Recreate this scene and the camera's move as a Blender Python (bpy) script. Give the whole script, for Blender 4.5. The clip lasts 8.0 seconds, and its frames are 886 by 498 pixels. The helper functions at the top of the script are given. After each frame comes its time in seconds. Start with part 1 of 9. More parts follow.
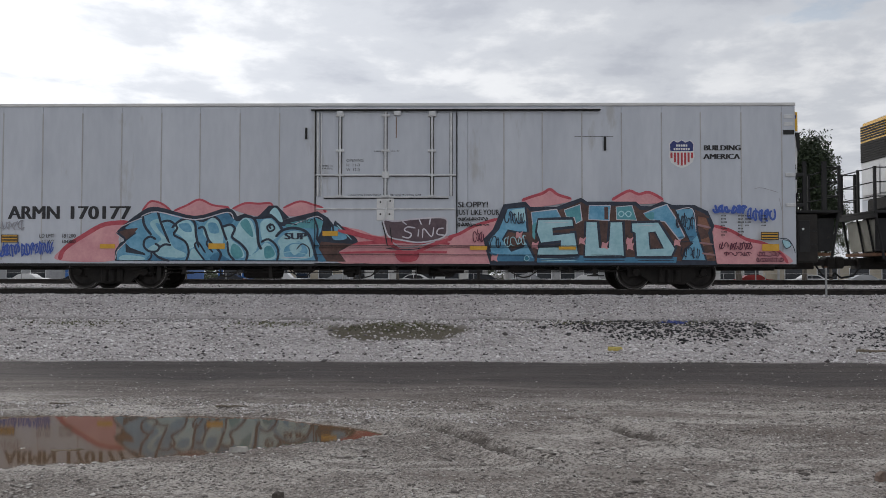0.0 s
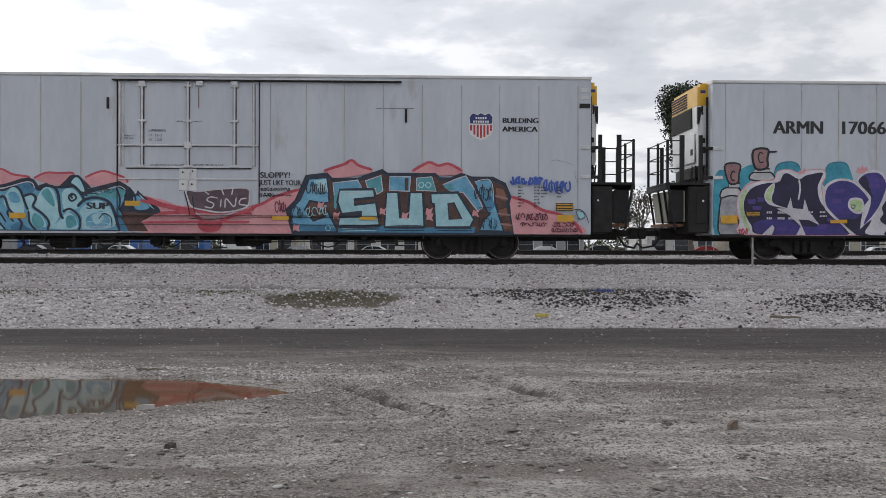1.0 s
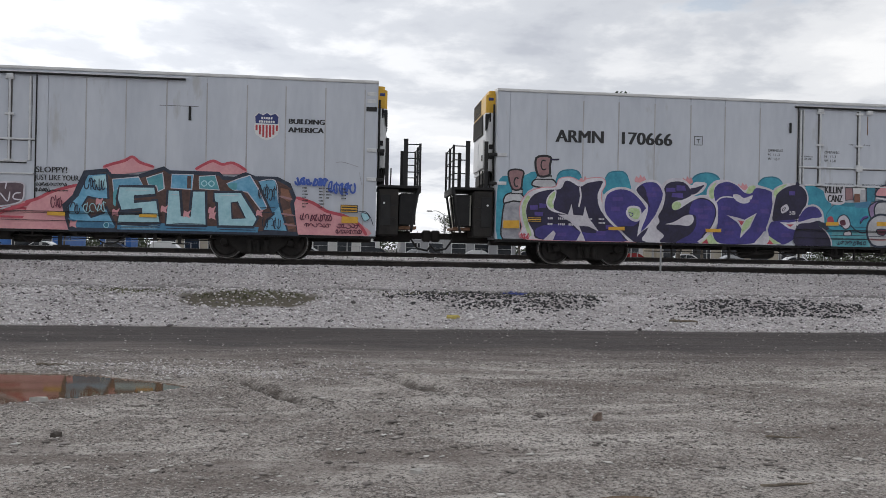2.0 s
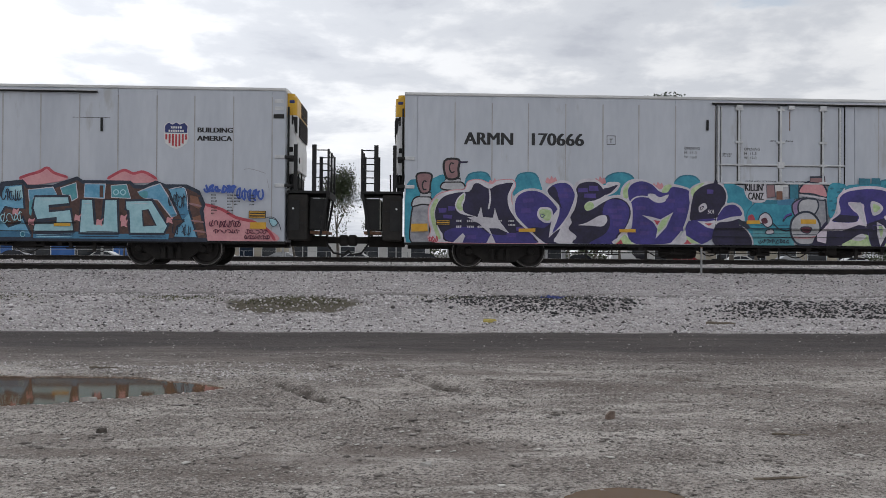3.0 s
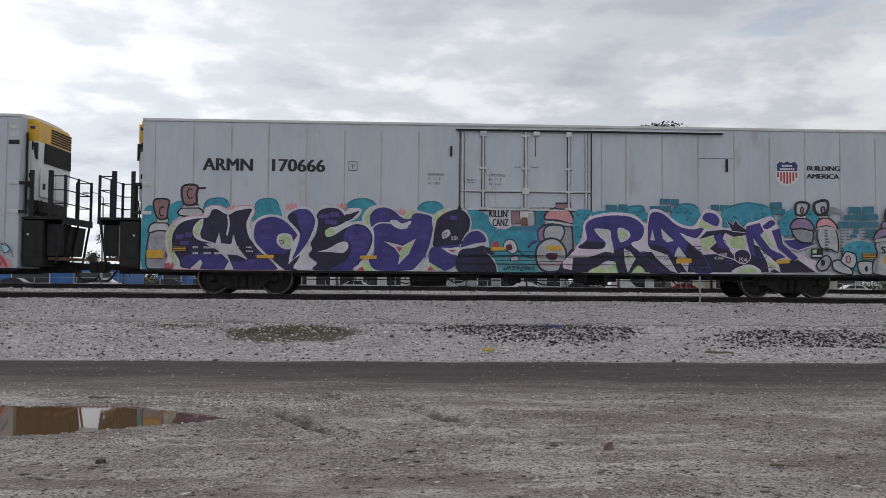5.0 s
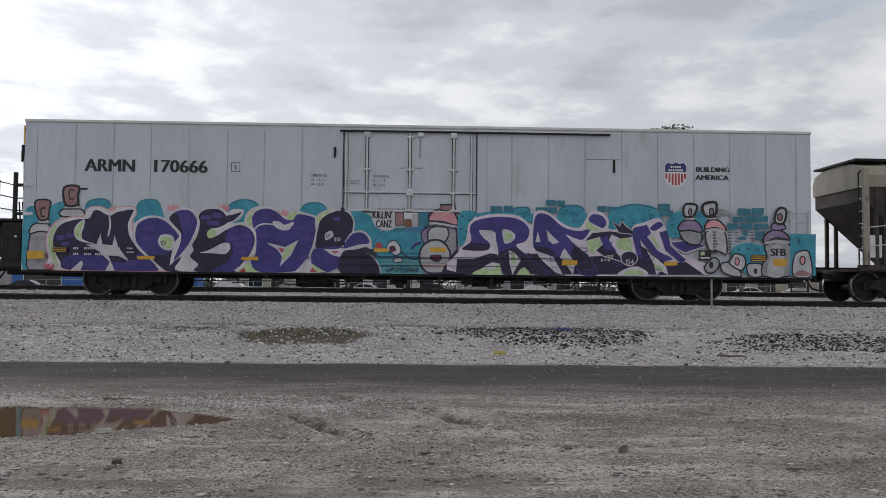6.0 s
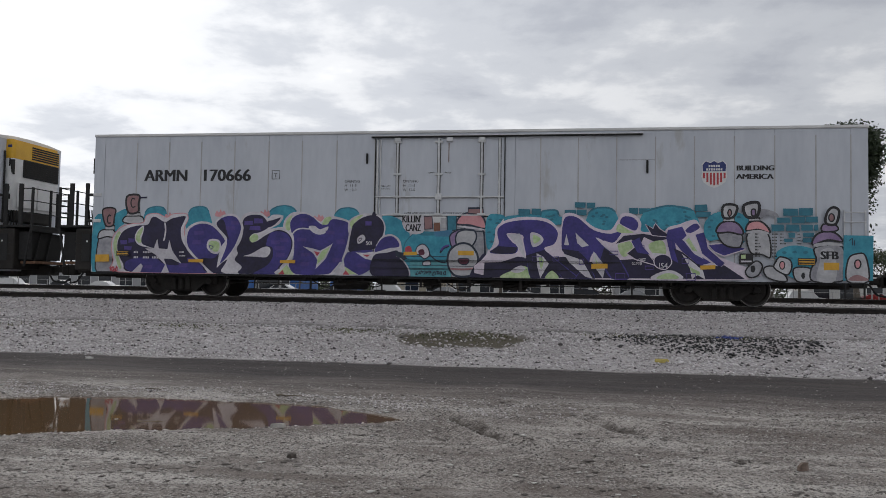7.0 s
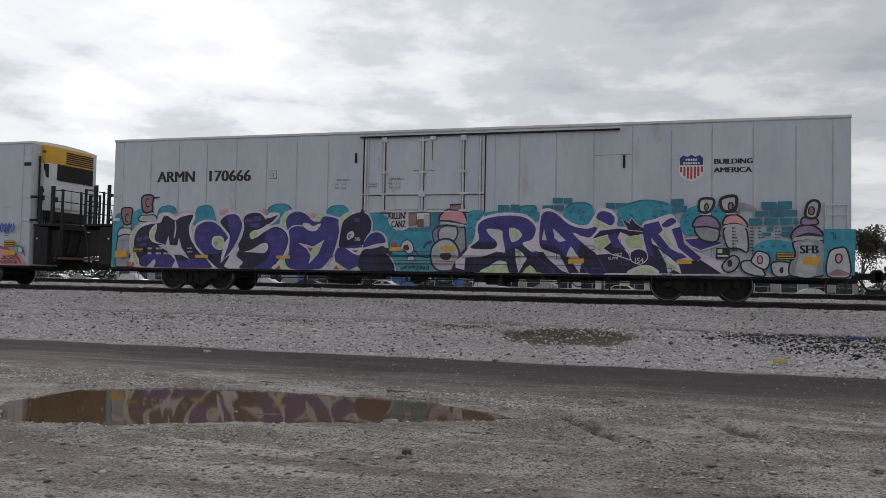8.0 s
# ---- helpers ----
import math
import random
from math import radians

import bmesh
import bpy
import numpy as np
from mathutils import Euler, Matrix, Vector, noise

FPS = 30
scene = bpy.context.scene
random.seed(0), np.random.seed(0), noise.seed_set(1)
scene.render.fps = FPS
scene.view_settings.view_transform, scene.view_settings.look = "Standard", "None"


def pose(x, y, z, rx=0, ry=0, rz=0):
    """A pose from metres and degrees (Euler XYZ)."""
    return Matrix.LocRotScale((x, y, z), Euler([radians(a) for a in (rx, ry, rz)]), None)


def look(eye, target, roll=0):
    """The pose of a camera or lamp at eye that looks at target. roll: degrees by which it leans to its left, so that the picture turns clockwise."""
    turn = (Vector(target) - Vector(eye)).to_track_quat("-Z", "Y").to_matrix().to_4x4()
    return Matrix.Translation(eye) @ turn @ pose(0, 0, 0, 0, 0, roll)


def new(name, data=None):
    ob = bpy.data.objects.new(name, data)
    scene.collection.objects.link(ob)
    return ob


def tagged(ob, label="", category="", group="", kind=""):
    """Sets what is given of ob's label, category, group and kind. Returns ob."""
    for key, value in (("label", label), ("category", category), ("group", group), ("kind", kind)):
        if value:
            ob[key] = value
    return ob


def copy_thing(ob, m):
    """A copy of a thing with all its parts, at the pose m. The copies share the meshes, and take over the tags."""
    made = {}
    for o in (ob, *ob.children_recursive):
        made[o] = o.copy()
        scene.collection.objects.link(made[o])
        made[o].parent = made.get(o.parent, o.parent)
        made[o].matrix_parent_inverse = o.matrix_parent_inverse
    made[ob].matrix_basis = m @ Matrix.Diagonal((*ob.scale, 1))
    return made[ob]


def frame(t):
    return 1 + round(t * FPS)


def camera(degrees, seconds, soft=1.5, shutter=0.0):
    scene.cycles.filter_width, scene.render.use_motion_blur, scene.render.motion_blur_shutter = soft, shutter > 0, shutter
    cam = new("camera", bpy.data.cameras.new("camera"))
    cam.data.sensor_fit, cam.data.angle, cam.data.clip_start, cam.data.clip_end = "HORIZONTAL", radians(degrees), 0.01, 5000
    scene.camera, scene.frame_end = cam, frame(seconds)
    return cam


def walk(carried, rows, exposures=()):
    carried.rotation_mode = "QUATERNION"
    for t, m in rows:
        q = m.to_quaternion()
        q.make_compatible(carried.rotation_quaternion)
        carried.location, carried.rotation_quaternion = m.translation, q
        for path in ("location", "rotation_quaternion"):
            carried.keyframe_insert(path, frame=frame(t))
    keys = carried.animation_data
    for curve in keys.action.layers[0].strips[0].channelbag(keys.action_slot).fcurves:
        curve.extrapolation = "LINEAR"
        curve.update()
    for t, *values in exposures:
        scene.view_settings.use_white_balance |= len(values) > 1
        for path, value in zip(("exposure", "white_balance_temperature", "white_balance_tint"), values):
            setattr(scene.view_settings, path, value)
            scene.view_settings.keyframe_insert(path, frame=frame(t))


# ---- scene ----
PATH = [
    (0.0, pose(-1.374, 1.308, 1.583, 91.82, -0.08, 0.83)),
    (0.5, pose(-1.084, 1.097, 1.553, 90.08, 0.09, -1.31)),
    (1.0, pose(-0.746, 0.883, 1.536, 89.83, -0.14, -1.71)),
    (1.5, pose(-0.513, 0.640, 1.524, 89.95, -1.31, -4.10)),
    (1.7, pose(-0.430, 0.555, 1.526, 90.28, -1.20, -6.35)),
    (2.1, pose(-0.290, 0.380, 1.534, 90.05, -1.10, -6.00)),
    (2.8, pose(-0.060, 0.060, 1.553, 90.16, -0.60, -2.62)),
    (3.0, pose(-0.025, 0.015, 1.556, 90.36, -0.43, -2.52)),
    (3.5, pose(-0.005, 0.002, 1.552, 90.83, -0.00, -2.24)),
    (4.0, pose(0.000, -0.000, 1.562, 91.44, 0.06, -2.35)),
    (4.5, pose(-0.015, -0.023, 1.573, 91.91, -0.02, -2.56)),
    (5.0, pose(-0.025, -0.060, 1.586, 92.32, -0.46, -2.58)),
    (5.2, pose(-0.032, -0.062, 1.585, 92.42, -0.52, -2.56)),
    (6.3, pose(-0.086, -0.068, 1.574, 92.66, -0.66, -0.95)),
    (6.5, pose(-0.094, -0.069, 1.573, 92.89, -0.71, 2.05)),
    (7.0, pose(-0.156, -0.056, 1.573, 92.73, -0.99, 8.85)),
    (7.5, pose(-0.212, -0.070, 1.588, 92.68, -0.98, 13.05)),
    (8.0, pose(-0.300, -0.015, 1.582, 92.33, -1.10, 15.85)),
]
cam = camera(57.35, 8.0, 0.8)
walk(cam, PATH, exposures=[(0.0, 0.12), (0.5, 0.16), (1.0, 0.28), (1.5, 0.28), (3.5, 0.2), (5.0, 0.12), (6.5, 0.02), (7.0, -0.05), (8.0, -0.18)])

RAIL_Z = 1.19          # top of the near track's rails
TRACK_Y = 24.39        # centre line of the near track
FAR_TRACK_Y = 29.5     # centre line of the second track
FAR_RAIL_Z = 1.42
HALF = 1.6             # half the width of a car
CAR_A_X, CAR_B_X, CAR_C_X = -14.66, 10.98, 34.73
LENGTH = 22.3
# how far the train has rolled, metres
ROLL = [(0.0, 0.0), (0.5, -1.86), (1.0, -3.71), (1.5, -5.56), (3.0, -11.10), (3.5, -12.93), (4.0, -14.75), (4.5, -16.58),
        (5.0, -18.40), (6.5, -23.81), (7.0, -25.62), (7.5, -27.41), (8.0, -29.19)]

# ---------------------------------------------------------------- sky and sun
world = bpy.data.worlds.new("sky")
scene.world = world
world.use_nodes = True
wt = world.node_tree
wt.nodes.clear()


def wnode(kind, **settings):
    n = wt.nodes.new(kind)
    for k, v in settings.items():
        n.inputs[k].default_value = v
    return n


def wmath(op, a, b=None, clamp=False):
    n = wt.nodes.new("ShaderNodeMath")
    n.operation = op
    n.use_clamp = clamp
    for i, v in enumerate((a, b)):
        if v is None:
            continue
        if isinstance(v, (int, float)):
            n.inputs[i].default_value = v
        else:
            wt.links.new(v, n.inputs[i])
    return n.outputs[0]


w_out = wt.nodes.new("ShaderNodeOutputWorld")
w_bg = wnode("ShaderNodeBackground", Strength=1.0)
w_sky = wt.nodes.new("ShaderNodeTexSky")
w_sky.sky_type, w_sky.sun_disc = "NISHITA", False
w_sky.sun_elevation, w_sky.sun_rotation = radians(21), radians(-38)
w_co = wt.nodes.new("ShaderNodeTexCoord")
w_sep = wt.nodes.new("ShaderNodeSeparateXYZ")
wt.links.new(w_co.outputs["Generated"], w_sep.inputs[0])
dx, dy, dz = w_sep.outputs
# cloud deck as a plane overhead: the same clouds shrink towards the horizon
up = wmath("ADD", wmath("MAXIMUM", dz, 0.0), 0.16)
deck = wt.nodes.new("ShaderNodeCombineXYZ")
wt.links.new(wmath("DIVIDE", dx, up), deck.inputs[0])
wt.links.new(wmath("DIVIDE", dy, up), deck.inputs[1])


def deck_noise(scale, detail, rough, seed, distortion=0.0):
    m = wt.nodes.new("ShaderNodeMapping")
    m.inputs["Location"].default_value = seed
    wt.links.new(deck.outputs[0], m.inputs[0])
    n = wnode("ShaderNodeTexNoise", Scale=scale, Detail=detail, Roughness=rough, Distortion=distortion)
    wt.links.new(m.outputs[0], n.inputs["Vector"])
    return n.outputs["Fac"]


def ramp(tree, fac, stops, mode="EASE"):
    r = tree.nodes.new("ShaderNodeValToRGB")
    r.color_ramp.interpolation = mode
    e = r.color_ramp.elements
    while len(e) < len(stops):
        e.new(0.5)
    for el, (pos, col) in zip(e, stops):
        el.position, el.color = pos, (*col, 1)
    tree.links.new(fac, r.inputs[0])
    return r.outputs[0]


big = deck_noise(0.62, 3, 0.5, (3.1, 0.7, 0), 0.15)
fine = deck_noise(2.6, 8, 0.58, (1.7, 4.2, 0), 0.1)
puffs = wmath("ADD", wmath("MULTIPLY", big, 0.55), wmath("MULTIPLY", fine, 0.45))
cloud_col = ramp(wt, puffs, [(0.36, (0.96, 0.965, 0.975)), (0.45, (0.80, 0.815, 0.845)), (0.53, (0.60, 0.625, 0.675)), (0.62, (0.48, 0.505, 0.565))])
# a break in the clouds, high to the right
gap_x = wmath("SUBTRACT", wmath("DIVIDE", dx, up), 1.00)
gap_y = wmath("SUBTRACT", wmath("DIVIDE", dy, up), 1.88)
gap_d = wmath("ADD", wmath("ADD", wmath("MULTIPLY", wmath("MULTIPLY", gap_x, gap_x), 7.0), wmath("MULTIPLY", wmath("MULTIPLY", gap_y, gap_y), 14.0)), wmath("MULTIPLY", wmath("SUBTRACT", fine, 0.5), 4.5))
hole = ramp(wt, wmath("ADD", wmath("MULTIPLY", gap_d, 0.5), 0.5), [(0.40, (0.48, 0.48, 0.48)), (0.66, (0, 0, 0))])
w_blue = wt.nodes.new("ShaderNodeMix")
w_blue.data_type = "RGBA"
w_skyd = wt.nodes.new("ShaderNodeVectorMath")
w_skyd.operation = "SCALE"
wt.links.new(w_sky.outputs[0], w_skyd.inputs[0])
w_skyd.inputs["Scale"].default_value = 0.10
wt.links.new(hole, w_blue.inputs["Factor"])
# thin cloud is brighter towards the hidden sun
towards = wmath("ADD", wmath("ADD", wmath("MULTIPLY", dx, -0.576), wmath("MULTIPLY", dy, 0.735)), wmath("MULTIPLY", dz, 0.358))
glow = wmath("ADD", wmath("MULTIPLY", wmath("POWER", wmath("MAXIMUM", towards, 0.0), 4.0), 0.48), 0.83)
w_lit = wt.nodes.new("ShaderNodeVectorMath")
w_lit.operation = "SCALE"
wt.links.new(cloud_col, w_lit.inputs[0])
wt.links.new(glow, w_lit.inputs["Scale"])
wt.links.new(w_lit.outputs[0], w_blue.inputs["A"])
wt.links.new(w_skyd.outputs[0], w_blue.inputs["B"])
wt.links.new(w_blue.outputs["Result"], w_bg.inputs["Color"])
wt.links.new(w_bg.outputs[0], w_out.inputs[0])

sun = new("sun", bpy.data.lights.new("sun", "SUN"))
sun.data.energy, sun.data.angle, sun.data.color = 0.6, radians(20), (1.0, 0.96, 0.9)
sun.matrix_world = look((-58, 74, 36), (0, 0, 0))

# ---------------------------------------------------------------- materials


def surface(name, dark, light, scale=4.0, rough=0.7, metal=0.0, bump=0.2, fine=60.0, stretch=(1, 1, 1), spread=(0.35, 0.65), vary=0.0,
            spots=None, spot_scale=9.0, spot_at=0.62, space="Object", bump_dist=0.01):
    """Two tones mixed by coarse and fine noise, optional third-colour spots, per-object variation, and a fine relief."""
    m = bpy.data.materials.new(name)
    m.use_nodes = True
    t = m.node_tree
    b = t.nodes["Principled BSDF"]
    b.inputs["Roughness"].default_value = rough
    b.inputs["Metallic"].default_value = metal
    co = t.nodes.new("ShaderNodeTexCoord")
    mp = t.nodes.new("ShaderNodeMapping")
    mp.inputs["Scale"].default_value = stretch
    t.links.new(co.outputs[space], mp.inputs[0])

    def nz(s, d, r=0.55):
        n = t.nodes.new("ShaderNodeTexNoise")
        n.inputs["Scale"].default_value, n.inputs["Detail"].default_value, n.inputs["Roughness"].default_value = s, d, r
        t.links.new(mp.outputs[0], n.inputs["Vector"])
        return n.outputs["Fac"]

    a, f = nz(scale, 5), nz(fine, 3)
    mixed = t.nodes.new("ShaderNodeMath")
    mixed.operation = "MULTIPLY_ADD"
    t.links.new(f, mixed.inputs[0])
    mixed.inputs[1].default_value = 0.35
    half = t.nodes.new("ShaderNodeMath")
    half.operation = "MULTIPLY"
    t.links.new(a, half.inputs[0])
    half.inputs[1].default_value = 0.65
    t.links.new(half.outputs[0], mixed.inputs[2])
    col = ramp(t, mixed.outputs[0], [(spread[0], dark), (spread[1], light)], "LINEAR")
    if spots:
        k = ramp(t, nz(spot_scale, 6, 0.6), [(spot_at, (0, 0, 0)), (spot_at + 0.08, (1, 1, 1))], "LINEAR")
        mx = t.nodes.new("ShaderNodeMix")
        mx.data_type = "RGBA"
        t.links.new(k, mx.inputs["Factor"])
        t.links.new(col, mx.inputs["A"])
        mx.inputs["B"].default_value = (*spots, 1)
        col = mx.outputs["Result"]
    if vary:
        oi = t.nodes.new("ShaderNodeObjectInfo")
        hs = t.nodes.new("ShaderNodeHueSaturation")
        v = t.nodes.new("ShaderNodeMapRange")
        v.inputs["To Min"].default_value, v.inputs["To Max"].default_value = 1 - vary, 1 + vary
        t.links.new(oi.outputs["Random"], v.inputs["Value"])
        t.links.new(v.outputs[0], hs.inputs["Value"])
        t.links.new(col, hs.inputs["Color"])
        col = hs.outputs[0]
    t.links.new(col, b.inputs["Base Color"])
    if bump:
        bp = t.nodes.new("ShaderNodeBump")
        bp.inputs["Strength"].default_value, bp.inputs["Distance"].default_value = bump, bump_dist
        t.links.new(f, bp.inputs["Height"])
        t.links.new(bp.outputs[0], b.inputs["Normal"])
    return m


# white walls toned darker and bluer for their backlit side; roof stays paler
CAR_WHITE_BACKLIT = surface("car_white_backlit", (0.488, 0.520, 0.578), (0.588, 0.618, 0.672), 0.9, 0.45, bump=0.08, fine=7, stretch=(1, 1, 0.25), vary=0.025,
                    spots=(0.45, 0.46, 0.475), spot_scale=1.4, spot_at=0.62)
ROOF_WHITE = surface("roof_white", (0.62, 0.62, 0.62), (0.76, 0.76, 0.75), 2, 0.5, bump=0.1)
STEEL_GREY = surface("galvanised_bar", (0.50, 0.51, 0.52), (0.70, 0.71, 0.72), 5, 0.45, 0.1, 0.1)
BLACK_STEEL = surface("black_steel", (0.008, 0.008, 0.009), (0.022, 0.022, 0.022), 3, 0.75, bump=0.2, spots=(0.06, 0.045, 0.035), spot_at=0.66)
UNDER = surface("grimy_underframe", (0.009, 0.008, 0.007), (0.028, 0.024, 0.021), 4, 0.8, bump=0.3)
WHEEL = surface("wheel_steel", (0.018, 0.016, 0.015), (0.05, 0.044, 0.04), 5, 0.6, 0.3, bump=0.2)
TREAD = surface("polished_tread", (0.25, 0.24, 0.23), (0.4, 0.39, 0.38), 20, 0.3, 0.9, 0.05)
RAIL_SIDE = surface("rusty_rail", (0.012, 0.010, 0.009), (0.04, 0.031, 0.026), 6, 0.8, bump=0.3)
RAIL_TOP = surface("polished_rail", (0.35, 0.34, 0.33), (0.5, 0.49, 0.48), 30, 0.25, 0.9, 0.05)
TIE = surface("old_tie", (0.04, 0.035, 0.03), (0.12, 0.10, 0.085), 3, 0.9, bump=0.5, stretch=(6, 1, 1))
# dark tone for the painted shadows beside door bars and posts
SHADE_STRIP = surface("shade_strip", (0.045, 0.042, 0.04), (0.17, 0.162, 0.155), 3, 0.85, bump=0.1, stretch=(1, 1, 0.4))
LETTER = surface("black_lettering", (0.012, 0.012, 0.014), (0.03, 0.03, 0.033), 6, 0.5, bump=0)
YELLOW = surface("unit_yellow", (0.62, 0.34, 0.02), (0.75, 0.44, 0.03), 3, 0.4, bump=0.05)
UNIT_WHITE = surface("unit_white", (0.62, 0.63, 0.64), (0.78, 0.78, 0.78), 2.5, 0.4, bump=0.05)
STICKER = surface("sticker_orange", (0.60, 0.32, 0.03), (0.74, 0.42, 0.05), 6, 0.5, bump=0)
RUST = surface("rust", (0.12, 0.06, 0.035), (0.28, 0.16, 0.1), 9, 0.9, bump=0.3)

# ---------------------------------------------------------------- mesh helpers


def mesh_of(bm, name, material, smooth=False):
    me = bpy.data.meshes.new(name)
    bm.normal_update()
    bm.to_mesh(me)
    bm.free()
    for m in (material if isinstance(material, (list, tuple)) else [material]):
        me.materials.append(m)
    if smooth:
        me.polygons.foreach_set("use_smooth", [True] * len(me.polygons))
    return me


def part(name, bm, material, parent, label="", smooth=False):
    ob = new(name, mesh_of(bm, name, material, smooth))
    ob.parent = parent
    return tagged(ob, label) if label else ob


def thing(name, at, label, category, group="", kind=""):
    ob = new(name)
    ob.matrix_world = at if isinstance(at, Matrix) else Matrix.Translation(at)
    return tagged(ob, label, category, group, kind)


def box(bm, x0, x1, y0, y1, z0, z1, bevel=0.0, m=None):
    geo = bmesh.ops.create_cube(bm, size=1.0, matrix=Matrix.LocRotScale(((x0 + x1) / 2, (y0 + y1) / 2, (z0 + z1) / 2), None, (x1 - x0, y1 - y0, z1 - z0)))
    vs = geo["verts"]
    if bevel:
        es = list({e for v in vs for e in v.link_edges})
        r = bmesh.ops.bevel(bm, geom=es, offset=bevel, segments=1, affect="EDGES")
        vs = list({v for v in r["verts"]} | {v for v in vs if v.is_valid})
    if m is not None:
        bmesh.ops.transform(bm, matrix=m, verts=[v for v in vs if v.is_valid])
    return bm


def boxes(*rows, bevel=0.0):
    bm = bmesh.new()
    for r in rows:
        box(bm, *r, bevel=bevel)
    return bm


def rod(bm, a, b, r, n=8):
    """A round bar from a to b."""
    a, b = Vector(a), Vector(b)
    d = b - a
    m = Matrix.Translation((a + b) / 2) @ d.to_track_quat("Z", "Y").to_matrix().to_4x4()
    bmesh.ops.create_cone(bm, cap_ends=True, segments=n, radius1=r, radius2=r, depth=d.length, matrix=m)
    return bm


def rods(r, *pairs, n=8):
    bm = bmesh.new()
    for a, b in pairs:
        rod(bm, a, b, r, n)
    return bm


def prism(bm, outline, y0, y1, axis="y"):
    """Extrudes an outline of (u, v) pairs between y0 and y1; axis names the extruded direction."""
    def place(u, v, w):
        return (u, w, v) if axis == "y" else ((w, u, v) if axis == "x" else (u, v, w))
    a = [bm.verts.new(place(u, v, y0)) for u, v in outline]
    b = [bm.verts.new(place(u, v, y1)) for u, v in outline]
    bm.faces.new(a), bm.faces.new(b[::-1])
    for i in range(len(a)):
        j = (i + 1) % len(a)
        bm.faces.new((a[i], b[i], b[j], a[j]))
    bmesh.ops.recalc_face_normals(bm, faces=bm.faces[:])
    return bm


def lathe(bm, profile, m, n=28):
    """Turns (radius, along) pairs round the local z axis."""
    rings = []
    for r, h in profile:
        rings.append([bm.verts.new(m @ Vector((r * math.cos(2 * math.pi * i / n), r * math.sin(2 * math.pi * i / n), h))) for i in range(n)])
    for p, q in zip(rings, rings[1:]):
        for i in range(n):
            bm.faces.new((p[i], p[(i + 1) % n], q[(i + 1) % n], q[i]))
    bmesh.ops.recalc_face_normals(bm, faces=bm.faces[:])
    return bm


def flat_text(parent, words, x, z, height, material, y, name="lettering", width=None, bold=0.0, label=""):
    """Lettering on a side wall that faces -y: baseline start at (x, z), capital height in metres."""
    cu = bpy.data.curves.new(name, "FONT")
    cu.body, cu.size, cu.extrude = words, height / 0.69, 0.0003
    cu.resolution_u = 3
    tmp = bpy.data.objects.new(name, cu)
    scene.collection.objects.link(tmp)
    bpy.context.view_layer.update()
    me = bpy.data.meshes.new_from_object(tmp.evaluated_get(bpy.context.evaluated_depsgraph_get()))
    wide = max((v.co.x for v in me.vertices), default=1.0)
    if bold:
        # heavier strokes: the same outline laid twice more, shifted sideways
        both = bmesh.new()
        for dx_, dz_ in ((-bold, 0.0), (0.0, 0.0004), (bold, 0.0008)):
            step_ = bmesh.new()
            step_.from_mesh(me)
            bmesh.ops.translate(step_, vec=(dx_, 0, dz_), verts=step_.verts[:])
            piece = bpy.data.meshes.new(name)
            step_.to_mesh(piece)
            step_.free()
            both.from_mesh(piece)
            bpy.data.meshes.remove(piece)
        both.to_mesh(me)
        both.free()
    bpy.data.objects.remove(tmp)
    bpy.data.curves.remove(cu)
    sx = width / wide if width else 1.0
    me.transform(Matrix.Translation((x, y, z)) @ Matrix.Rotation(radians(90), 4, "X") @ Matrix.Diagonal((sx, 1, 1, 1)))
    me.materials.clear()
    me.materials.append(material)
    ob = new(name, me)
    ob.parent = parent
    return tagged(ob, label) if label else ob
# ---------------------------------------------------------------- ground


def smooth(a, b, v):
    k = np.clip((v - a) / (b - a), 0, 1)
    return k * k * (3 - 2 * k)


def waves(x, y, seed, size, octaves=4):
    """Cheap fractal relief out of rotated sines, about -1 to 1."""
    r = np.random.RandomState(seed)
    out, amp = np.zeros(np.shape(x)), 1.0
    for o in range(octaves):
        for _ in range(3):
            a, p, q = r.uniform(0, 6.28, 3)
            k = 6.28 / size * (2 ** o) * r.uniform(0.7, 1.3)
            out += amp / 3 * np.sin(k * (x * np.cos(a) + y * np.sin(a)) + p + 0.8 * np.sin(k * 0.6 * (y * np.cos(a) - x * np.sin(a)) + q))
        amp *= 0.55
    return out


def rubble(x, y, seed, size, octaves=3):
    """Lumpy value noise, about -1 to 1: clods and scuffs rather than smooth swells."""
    table = np.random.RandomState(seed).uniform(-1, 1, (128, 128))
    out, amp, total = np.zeros(np.shape(x)), 1.0, 0.0
    for o in range(octaves):
        u, v = np.asarray(x) / size * 2 ** o + 17.3 * o, np.asarray(y) / size * 2 ** o + 9.1 * o
        iu, iv = np.floor(u).astype(int), np.floor(v).astype(int)
        fu, fv = u - iu, v - iv
        fu, fv = fu * fu * (3 - 2 * fu), fv * fv * (3 - 2 * fv)
        a, b, c, d = (table[(iu + p) % 128, (iv + q) % 128] for p, q in ((0, 0), (1, 0), (0, 1), (1, 1)))
        out += amp * ((a * (1 - fu) + b * fu) * (1 - fv) + (c * (1 - fu) + d * fu) * fv)
        total += amp
        amp *= 0.6
    return out / total


